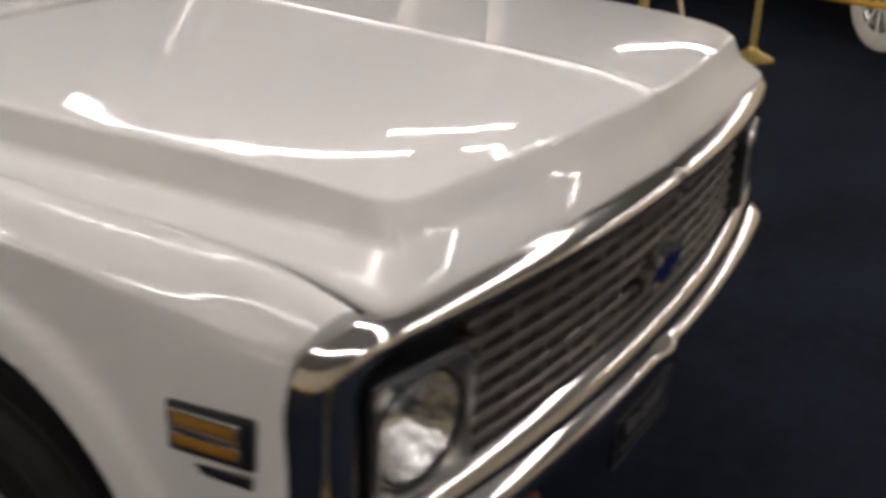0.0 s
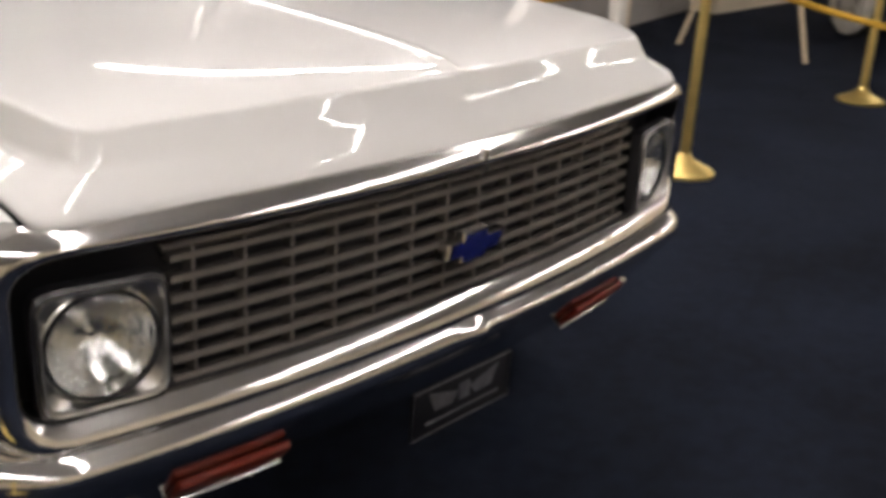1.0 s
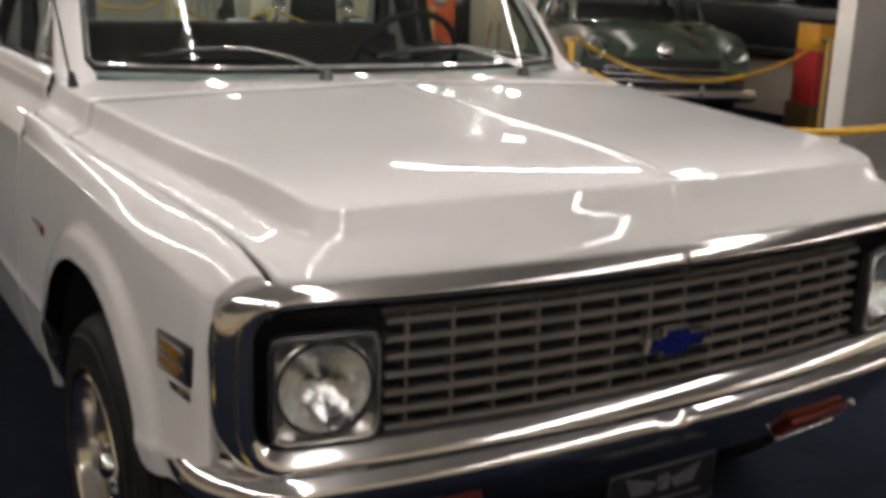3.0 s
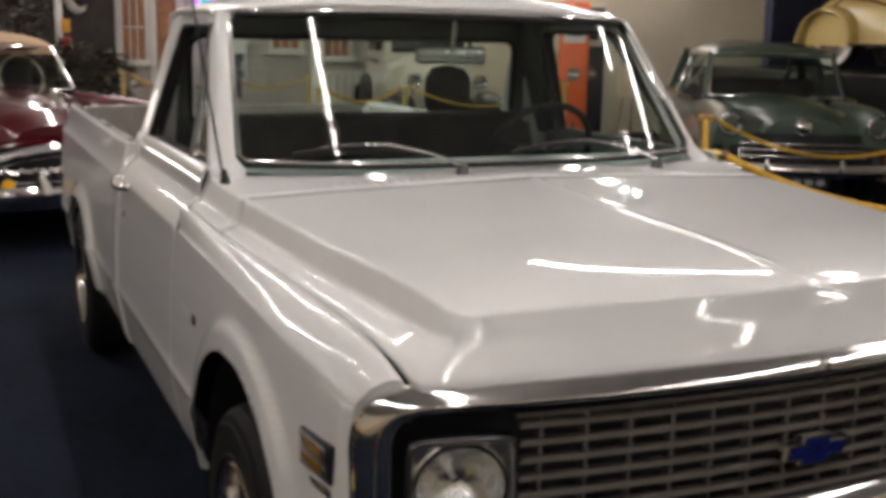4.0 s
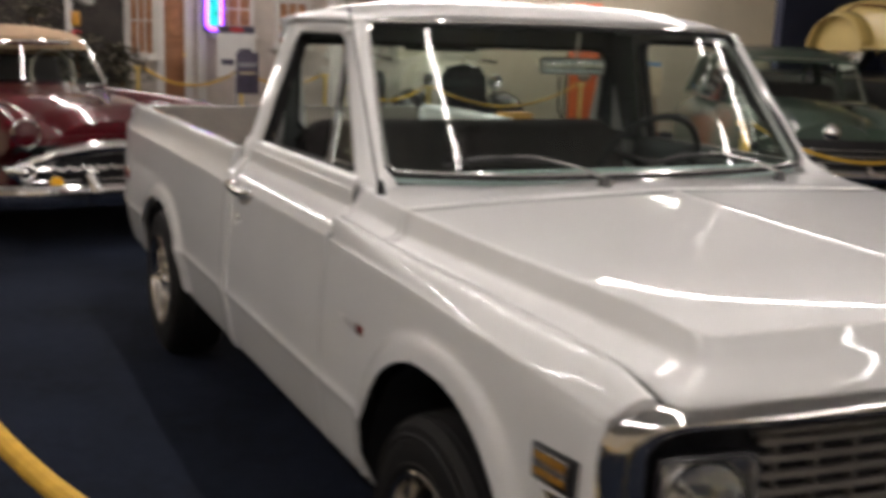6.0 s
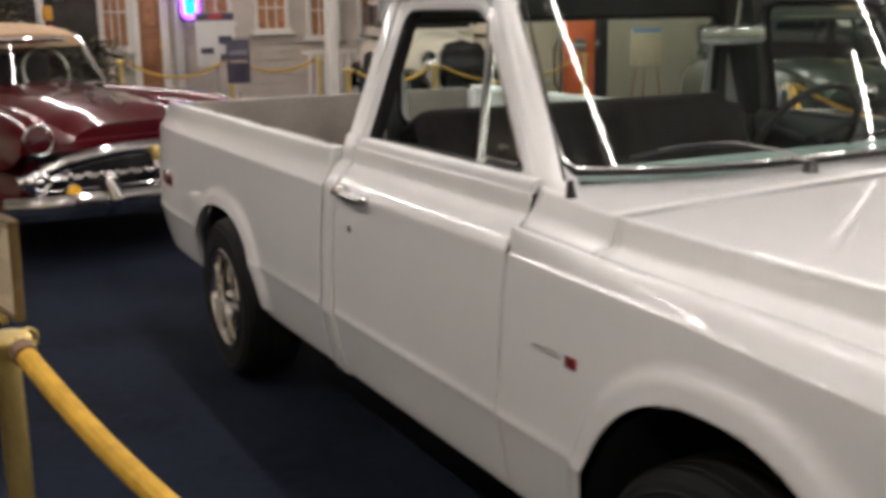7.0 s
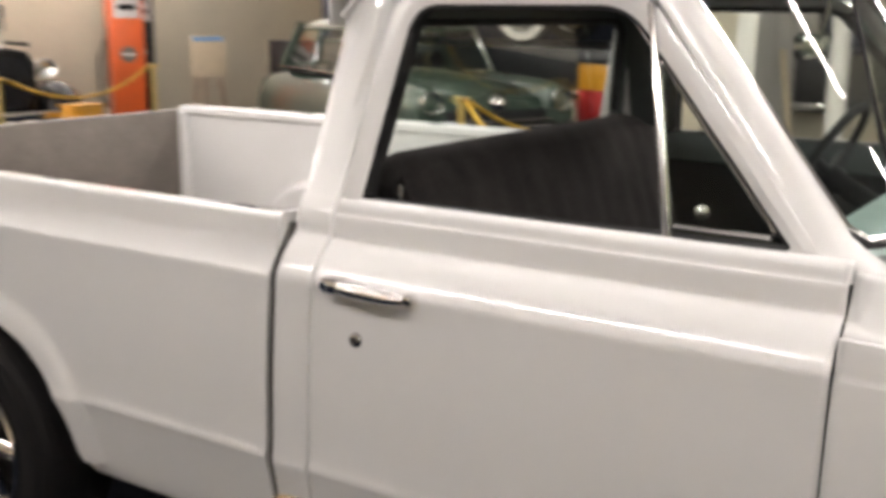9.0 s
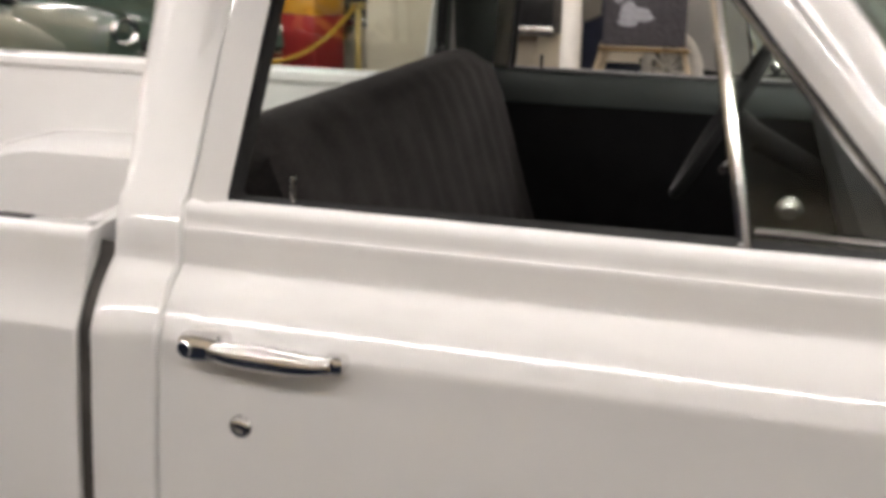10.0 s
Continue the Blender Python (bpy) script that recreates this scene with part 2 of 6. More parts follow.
slab("floor", ((X0 + X1) / 2, (Y0 + Y1) / 2, -0.05), (X1 - X0, Y1 - Y0, 0.1), CARPET, "dark blue carpet floor of the exhibition hall", "floor")
slab("ceiling", ((X0 + X1) / 2, (Y0 + Y1) / 2, HIGH + 0.05), (X1 - X0, Y1 - Y0, 0.1), CEILING, "pale ceiling with rows of fluorescent lights", "ceiling")
slab("wall_north", ((X0 + X1) / 2, Y1 + 0.1, HIGH / 2), (X1 - X0, 0.2, HIGH), CREAM_WALL, "plain cream painted wall", "wall")
slab("wall_south", ((X0 + X1) / 2, Y0 - 0.1, HIGH / 2), (X1 - X0, 0.2, HIGH), CREAM_WALL, "plain cream painted wall", "wall")
slab("wall_west", (X0 - 0.1, (Y0 + Y1) / 2, HIGH / 2), (0.2, Y1 - Y0, HIGH), CREAM_WALL, "plain cream painted wall", "wall")
slab("wall_east", (X1 + 0.1, (Y0 + Y1) / 2, HIGH / 2), (0.2, Y1 - Y0, HIGH), CREAM_WALL, "plain cream painted wall", "wall")


def ceiling_light():
    ob = thing("ceiling_light", "white fluorescent batten light on the ceiling", "ceiling light", Matrix.Translation((0, 0, HIGH)), "rows of ceiling lights")
    part("housing", box((0, 0, -0.04), (0.20, 1.27, 0.08), 0.01), WHITE_PAINT, ob)
    part("diffuser", box((0, 0, -0.098), (0.040, 1.25, 0.034), 0.012), TUBE, ob, "lit white diffuser")
    return ob


first_light = ceiling_light()
even = lambda a, n: [a + 1.28 * k for k in range(n)]
# rows 5.1 to 8.4: lamps past y = 11 are added to brighten the pump wall
LIGHT_ROWS = [(-3.3, even(-7.4, 19)), (-0.43, even(-7.4, 19)), (2.75, even(-7.4, 6) + even(0.68, 1) + even(2.47, 4) + even(7.75, 7)), (3.5, [2.05]), (5.1, [8.2, 11.4, 12.65]), (6.9, [10.52, 11.8, 12.68]), (8.4, [12.68]), (9.6, even(-7.4, 9))]
for k, (x, y) in enumerate((x, y) for x, ys in LIGHT_ROWS for y in ys):
    m = Matrix.Translation((x, y, HIGH))
    if k == 0:
        first_light.matrix_basis = m
    else:
        copy_thing(first_light, m)

# ---------------------------------------------------------------- the pickup truck
# It faces -y; x = 0 is its middle, the passenger side lies at -x.
truck = thing("pickup_truck", "white classic pickup truck with chrome grille on blue carpet", "pickup truck")

SIDE = [(1.150, 0.866), (1.143, 0.880), (1.118, 0.888), (1.112, 0.8925), (1.085, 0.8955), (1.070, 0.899), (1.0635, 0.9045), (1.058, 0.9105), (1.0486, 0.9209), (1.0385, 0.9306), (1.0278, 0.9396), (1.0165, 0.9478),
        (1.0046, 0.9552), (0.9923, 0.9619), (0.9865, 0.9645), (0.979, 0.9660), (0.960, 0.967), (0.930, 0.969), (0.880, 0.974), (0.800, 0.980), (0.720, 0.984), (0.650, 0.985), (0.605, 0.987), (0.588, 0.991), (0.578, 0.992),
        (0.568, 0.989), (0.545, 0.984), (0.500, 0.976), (0.450, 0.967), (0.400, 0.957), (0.372, 0.946), (0.362, 0.925)]
BED_TOP = [(1.104, 0.895), (1.106, 0.912), (1.100, 0.922), (1.080, 0.927), (1.050, 0.934), (1.020, 0.945), (0.998, 0.956), (0.986, 0.963)]


def seam_x(y):
    return curve([(0.0, 0.822), (0.035, 0.828), (0.085, 0.833), (0.15, 0.838), (0.3, 0.848), (0.6, 0.874), (1.0, 0.900), (1.135, 0.9070), (1.41, 0.9285)], y)


def seam_z(y):
    return curve([(0.0, 0.938), (0.035, 0.951), (0.085, 0.965), (0.15, 0.978), (0.3, 0.988), (0.6, 1.004), (1.0, 1.016), (1.135, 1.0215), (1.41, 1.0400)], y)


def shoulder_z(y):
    """The fender's outer shoulder line, which sinks towards the lamp."""
    return curve([(0.06, 0.905), (0.12, 0.918), (0.25, 0.938), (0.45, 0.958), (0.8, 0.974), (1.43, 0.988)], y)


def nose_in(y):
    """How far the body side draws in towards the nose and the tail."""
    a = 0.055 * max(0.0, (0.55 - y) / 0.55) ** 1.8 + 0.012 * max(0.0, (1.43 - y) / 1.43)
    b = 0.022 * max(0.0, (y - 4.45) / 0.35) ** 2
    return a + b


def arch(y, yc, half, top):
    u = abs((y - yc) / half)
    return None if u >= 1 else 0.33 + (top - 0.33) * (1 - u ** 2.35) ** (1 / 2.35)


ARCHES = [(0.665, 0.405, 0.822), (3.645, 0.440, 0.750)]


def flare(y, z):
    """The raised lip round the wheel openings."""
    out = 0.0
    for yc, half, top in ARCHES:
        u, v = (y - yc) / half, (max(z, 0.33) - 0.33) / (top - 0.33)
        d = ((abs(u) ** 2.35 + max(v, 0) ** 2.35) ** (1 / 2.35) - 1) * half
        if d < 0.12 and z > 0.40:
            k = min(1.0, max(0.0, (0.060 - d) / 0.020))
            j = max(0.0, 1 - max(d, 0) / 0.11)
            out = max(out, 0.013 * k * k * (3 - 2 * k) + 0.012 * j * j)
    return out


def spline(prof):
    """The profile, drawn through its points without kinks."""
    out = []
    for i in range(len(prof) - 1):
        p0, p1, p2, p3 = (prof[max(0, i - 1)], prof[i], prof[i + 1], prof[min(len(prof) - 1, i + 2)])
        k = 6 if abs(p1[0] - p2[0]) > 0.06 else 4 if abs(p1[0] - p2[0]) > 0.03 else 3
        for j in range(k):
            u = j / k
            out.append(tuple(0.5 * (2 * p1[c] + (p2[c] - p0[c]) * u + (2 * p0[c] - 5 * p1[c] + 4 * p2[c] - p3[c]) * u * u + (3 * p1[c] - p0[c] - 3 * p2[c] + p3[c]) * u ** 3) for c in (0, 1)))
    out.append(prof[-1])
    return out


def nose_bow(x):
    """Plan bow of the nose."""
    return -0.050 + 0.100 * (abs(x) / 0.93) ** 2.2


def nose_edge(x):
    a = min(abs(x), 0.92)
    return nose_bow(a) + 0.016 + 0.028 * max(0.0, (a - 0.82) / 0.095) ** 2


def fender_top(y):
    """Upper part of the fender section: gap wall, crown beside the seam, slope, shoulder."""
    back = nose_in(y)
    xs, zs, zh = seam_x(y) + back, seam_z(y), shoulder_z(y)
    xh = curve(sorted(SIDE), zh) - 0.009
    xc, zc = xs + 0.020, zs + 0.003
    mid = [(lerp(zc, zh, u) + 0.010 * math.sin(u * math.pi), lerp(xc, xh, u)) for u in (0.15, 0.32, 0.5, 0.68, 0.85)]
    sink = 0.024 * max(0.0, 1 - (y - 0.07) / 0.17) ** 1.6        # the crown sinks into the chrome surround
    crown = [(zs - 0.012, xs + 0.004), (zs - 0.003, xs + 0.0042), (zs + 0.002, xs + 0.008), (zc, xc)] + mid
    crown = [(z - sink * (1 - 0.8 * i / (len(crown) - 1)), x) for i, (z, x) in enumerate(crown)]
    return crown + [(zh, xh), (zh - 0.008, xh + 0.0055), (zh - 0.017, xh + 0.0082)]


def side_panel(s, y0, y1, kind, step=0.0125, y_top0=None):
    """One outer panel of the body side, cut out over the wheels."""
    n = max(2, int(round((y1 - y0) / step)))
    low = [p for p in SIDE if p[0] < 0.8801] if kind == "fender" else [p for p in SIDE if p[0] < 0.981] if kind == "bed" else SIDE
    rows = []
    for i in range(n + 1):
        y = lerp(y0, y1, i / n)
        row = []
        prof = (fender_top(y) if kind == "fender" else list(BED_TOP) if kind == "bed" else []) + list(low)
        zb = max([z for z in (arch(y, *a) for a in ARCHES) if z] + [0.0])
        if kind == "fender" and y < 0.30:
            zb = max(zb, 0.530)
        fine = spline(prof)
        for z, x in fine:
            z2 = z
            yy = y
            if kind == "bed" and y > 4.4:            # the tail leans and rounds
                lean = curve([(0.36, -0.20), (0.40, -0.115), (0.49, -0.05), (0.584, -0.012), (0.72, 0.014), (0.83, 0.022), (0.92, 0.014), (1.0, -0.012), (1.06, -0.046), (1.104, -0.085)], z)
                yy = y + lean * (y - 4.4) / 0.35
            z3 = max(z2, zb)
            # clamped rows keep the width that the profile has at the lip
            xx = x if z2 >= zb else curve(sorted((p, q) for p, q in fine), z3)
            xx -= nose_in(yy)
            xx += flare(y, z3)
            if kind == "fender" and y < 0.25:         # the leading edge lies along the chrome surround
                yy = lerp(nose_edge(xx), 0.25, (y - 0.072) / 0.178)
                xx -= 0.010 * max(0.0, 1 - (y - 0.072) / 0.020) * min(1.0, max(0.0, (0.93 - z3) / 0.05))
            row.append((s * xx, yy, z3))
        rows.append(row)
    if kind == "fender":                               # flange tucked behind the chrome surround
        tuck = []
        for x, y, z in rows[0]:
            d = Vector((s * 0.80 - x, 0, 0.75 - z))
            d = d.normalized() * min(0.06, d.length * 0.5)
            tuck.append((x + d.x, y + 0.008, z + d.z))
        rows.insert(0, tuck)
    if kind == "bed":                                  # flange along the gap behind the cab
        rows.insert(0, [(x - s * 0.010, y + 0.002, z) for x, y, z in rows[0]])
        rows.insert(0, [(x - s * 0.10, y + 0.010, z) for x, y, z in rows[0]])
    # rolled edge at the wheel openings and the sill
    for r in rows:
        x, y, z = r[-1]
        r.append((x - s * 0.03, y, z + 0.004))
    return sheet(rows)


def both(build):
    for s in (-1, 1):
        build(s)


def fender(s):
    ob = part("front_fender", side_panel(s, 0.072, 1.4080, "fender"), WHITE, truck, "glossy white fender with raised wheel arch lip")
    solid(ob, 0.004, 0 if s < 0 else 0)
    # amber side marker lamp with a dark frame and a script badge under it
    for name, mat, c, sz in (("marker_frame", BLACK_PAINT, (0.9460, 0.193, 0.773), (0.014, 0.132, 0.074)),
                             ("marker_lens", AMBER, (0.9515, 0.196, 0.789), (0.012, 0.106, 0.019)),
                             ("marker_lens", AMBER, (0.9515, 0.196, 0.757), (0.012, 0.106, 0.019)),
                             ("fender_badge", DULL_CHROME, (0.9470, 0.193, 0.717), (0.006, 0.124, 0.022))):
        c = (s * c[0], c[1], c[2])
        part(name, box((0, 0, 0), sz, 0.004), mat, ob).matrix_basis = Matrix.Translation(c) @ Euler((0, 0, s * -0.12)).to_matrix().to_4x4()
    for z, tall, y, long in ((0.801, 0.004, 0.196, 0.108), (0.7765, 0.003, 0.196, 0.106), (0.769, 0.003, 0.196, 0.106), (0.789, 0.020, 0.145, 0.006), (0.757, 0.020, 0.145, 0.006)):
        part("marker_trim", box((0, 0, 0), (0.012, long, tall), 0.001), CHROME, ob).matrix_basis = Matrix.Translation((s * (0.9535 + (0.196 - y) * -0.12), y, z)) @ Euler((0, 0, s * -0.12)).to_matrix().to_4x4()
    # trim badge further back: silver script with a red end
    for k in range(6):
        part("badge_script", box((s * 0.9785, 1.262 - 0.0195 * k, 0.797), (0.005, 0.0105, 0.019 if k % 2 else 0.025), 0.002, rot=Euler((radians(12), 0, 0))), SATIN, ob, "silver script badge")
    part("script_line", box((s * 0.9780, 1.205, 0.787), (0.004, 0.125, 0.005), 0.001), DULL_CHROME, ob)
    part("side_badge_end", box((s * 0.9790, 1.118, 0.795), (0.007, 0.044, 0.027), 0.003), RED_PLASTIC, ob, "dark red end of the badge")


def door(s):
    ob = part("door", side_panel(s, 1.4125, 2.4550, "door"), WHITE, truck, "glossy white door with chrome push-button handle")
    solid(ob, 0.004, 0)
    # handle: two feet, a curved pull bar and a button
    pts = [(s * lerp(0.990, 1.004, math.sin(k / 8 * math.pi) ** 0.6), lerp(2.368, 2.205, k / 8), 0.990 + 0.004 * math.sin(k / 8 * math.pi) - 0.0015 * k / 8) for k in range(9)]
    part("door_handle", sweep(pts, [0.010, 0.013, 0.015, 0.0155, 0.0155, 0.0155, 0.015, 0.013, 0.010], 12, flat=1.05), CHROME, ob, "chrome pull handle")
    part("handle_foot", box((s * 0.980, 2.375, 0.993), (0.046, 0.062, 0.036), 0.012), CHROME, ob)
    part("handle_foot", box((s * 0.976, 2.202, 0.989), (0.030, 0.030, 0.022), 0.007), CHROME, ob)
    part("handle_button", lathe([(0, 0.012), (0.009, 0.012), (0.011, 0.008), (0.011, 0)], 16, m=Matrix.Translation((s * 0.994, 2.392, 0.993)) @ Euler((0, s * radians(90), 0)).to_matrix().to_4x4()), CHROME, ob)
    part("door_lock", lathe([(0, 0.004), (0.006, 0.004), (0.007, 0.007), (0.012, 0.006), (0.0155, 0.003), (0.0165, 0)], 20,
                            m=Matrix.Translation((s * 0.9735, 2.333, 0.883)) @ Euler((0, s * radians(90), 0)).to_matrix().to_4x4()), DULL_CHROME, ob, "round key lock")
    # window frame above the sill
    outer = fillet([(s * 0.853, 1.462, 1.140), (s * 0.752, 1.838, 1.578), (s * 0.744, 2.395, 1.578), (s * 0.874, 2.450, 1.140)], (0.02, 0.075, 0.075, 0.008), 6)
    inner = fillet([(s * 0.850, 1.512, 1.149), (s * 0.757, 1.868, 1.546), (s * 0.752, 2.345, 1.546), (s * 0.872, 2.396, 1.149)], (0.02, 0.06, 0.06, 0.012), 6)
    deep = [Vector((p.x - s * 0.05, p.y, p.z)) for p in inner]
    mid = [o.lerp(i, 0.5) + Vector((s * 0.006, 0, 0)) for o, i in zip(outer, inner)]
    back = [Vector((p.x - s * 0.03, p.y, p.z)) for p in outer]
    part("window_frame", sheet([back, outer, mid, inner], close_u=True), WHITE, ob)
    part("window_channel", sheet([inner, deep], close_u=True), RUBBER, ob, "black rubber window channel")
    low = [i for i, p in enumerate(inner) if p.z < 1.165]
    rub = [Vector((p.x - s * 0.010, p.y, p.z)) for p in inner[:low[-1] + 1] if p.z >= 1.152]
    part("window_seal", sweep(rub, 0.010, 6), RUBBER, ob)
    # quarter window: upright chrome bar, raked chrome edge, bottom rail and knob
    part("quarter_bar", sweep([(s * 0.846, 1.736, 1.147), (s * 0.80, 1.779, 1.345), (s * 0.754, 1.822, 1.548)], 0.009, 8, flat=1.5), CHROME, ob, "chrome quarter window bar")
    part("quarter_frame", sweep([(s * 0.838, 1.727, 1.166), (s * 0.838, 1.555, 1.166), (s * 0.837, 1.548, 1.176), (s * 0.748, 1.866, 1.530), (s * 0.748, 1.816, 1.535)], 0.006, 8), CHROME, ob)
    part("quarter_latch", lathe([(0, 0.02), (0.012, 0.018), (0.016, 0.008), (0.010, 0)], 16, m=Matrix.Translation((s * 0.812, 1.69, 1.185)) @ Euler((0, s * radians(-60), 0)).to_matrix().to_4x4()), DULL_CHROME, ob)
    q = [(s * 0.841, 1.735, 1.155), (s * 0.840, 1.545, 1.155), (s * 0.752, 1.865, 1.54), (s * 0.752, 1.82, 1.54)]
    bm = bmesh.new()
    bm.faces.new([bm.verts.new(p) for p in q])
    part("quarter_glass", bm, GLASS, ob).visible_shadow = False
    part("lock_button", sweep([(s * 0.85, 2.31, 1.145), (s * 0.85, 2.31, 1.185)], [0.004, 0.005], 8), DULL_CHROME, ob)
    # inside of the door
    ins = side_in(s)
    part("door_trim", ins[0], CAB_DARK, ob)
    part("door_rail", ins[1], CAB_GREY, ob, "grey-green painted upper door rail")


def side_in(s):
    a = sheet([[(s * 0.80, y, z) for y in (1.45, 1.9, 2.44)] for z in (0.42, 0.7, 1.06)])
    b = sheet([[(s * x, y, z) for y in (1.47, 1.9, 2.44)] for x, z in ((0.80, 1.06), (0.795, 1.075), (0.800, 1.12), (0.815, 1.142), (0.85, 1.148))])
    return a, b


def hood_front(x):
    """The leading edge of the bonnet, bowed in plan."""
    a = min(abs(x), 0.74)
    return -0.002 + 0.090 * a + 0.14 * max(0.0, a - 0.385) ** 2


def hood_z(f):
    """Height of the bonnet at a distance f behind its leading edge: it rolls down to the nose."""
    f = max(f, 0.0)
    return 1.056 + 0.044 * f - 0.0016 * (math.erf((f - 0.41) / 0.12) + 1) + 0.0280 * (1 - math.exp(-f / 0.073))


def hood_edge(y):
    """Half width of the top panel."""
    return 0.716 + 0.130 * y - 0.020 * y * y


def hood_top(x, y, crease=1.0):
    """Height of the top panel; it falls to its side edge and has a raised line along the middle."""
    a = abs(x)
    u = a / hood_edge(y)
    fall = 0.022 - 0.012 * math.exp(-max(y, 0.0) / 0.25)
    z = hood_z(y - hood_front(a) + 0.012) - fall * (0.8 * u + 0.2 * u ** 5)
    return z + crease * 0.0035 * max(0.0, 1 - a / 0.026) ** 1.5


def through_points(rows, w):
    """A smooth line through keyed points."""
    k = 0
    while k < len(rows) - 2 and w > rows[k + 1][0]:
        k += 1
    (wa, *a), (wb, *b) = rows[k], rows[k + 1]
    wp, *p = rows[max(0, k - 1)]
    wn, *n = rows[min(len(rows) - 1, k + 2)]
    u = min(1.0, max(0.0, (w - wa) / (wb - wa)))
    out = []
    for c in range(3):
        ta = (b[c] - p[c]) / max(1e-6, wb - wp) * (wb - wa)
        tb = (n[c] - a[c]) / max(1e-6, wn - wa) * (wb - wa)
        out.append((2 * u ** 3 - 3 * u * u + 1) * a[c] + (u ** 3 - 2 * u * u + u) * ta + (3 * u * u - 2 * u ** 3) * b[c] + (u ** 3 - u * u) * tb)
    return Vector(out)


# foot of the steep band round the top panel, and the outer edge; 0 at the back, 1 at the corner, 2 in the middle of the nose
HOOD_FOOT = [(0.0, 0.862, 1.135, 1.038), (0.127, 0.852, 1.0, 1.034), (0.503, 0.815, 0.6, 1.020), (0.785, 0.780, 0.3, 1.007), (0.908, 0.766, 0.165, 1.001),
             (0.96, 0.756, 0.10, 0.999), (1.0, 0.738, 0.058, 0.998), (1.05, 0.708, 0.045, 1.000), (1.18, 0.605, 0.030, 1.004), (1.455, 0.40, 0.006, 1.008), (2.0, 0.0, -0.020, 1.012)]
HOOD_RIM = [(0.0, 0.9035, 1.135, 1.0225), (0.127, 0.8965, 1.0, 1.017), (0.503, 0.8705, 0.6, 1.005), (0.785, 0.8445, 0.3, 0.989), (0.908, 0.8345, 0.15, 0.979),
            (0.96, 0.8295, 0.085, 0.966), (1.0, 0.824, 0.035, 0.951), (1.05, 0.796, 0.010, 0.945), (1.18, 0.640, -0.008, 0.945), (1.455, 0.415, -0.028, 0.945), (2.0, 0.0, -0.048, 0.945)]


def bent(a, c, b, n):
    """Points of a soft bend from a to b round the corner c."""
    return [a * (1 - t) ** 2 + c * 2 * t * (1 - t) + b * t * t for t in [k / n for k in range(n + 1)]]


def hood_skirt(edge, foot, rim):
    """From the top panel's edge over the rounded brow, the steep band and the flange down to the seam."""
    flat = Vector((foot.x - edge.x, foot.y - edge.y, 0)).normalized()
    brow = edge + flat * 0.010 + Vector((0, 0, -0.0012))
    d1, d2 = (foot - brow), (rim - foot)
    n1, n2 = d1.normalized(), d2.normalized()
    out = bent(edge, brow, brow + n1 * 0.008, 5)[1:] + [brow + n1 * 0.0105]
    out += [foot - n1 * 0.0165] + bent(foot - n1 * 0.014, foot, foot + n2 * 0.014, 6)
    up = Vector((0, 0, 1))
    out += [foot.lerp(rim, 0.7) + up * 0.0022, foot.lerp(rim, 0.86) + up * 0.0022, foot.lerp(rim, 0.95) + up * 0.0008, rim + Vector((0, 0, -0.003)), rim + Vector((0, 0, -0.013))]
    return out


def mirrored(half):
    return [(-x, y, z) for x, y, z in reversed(half[1:])] + list(half)


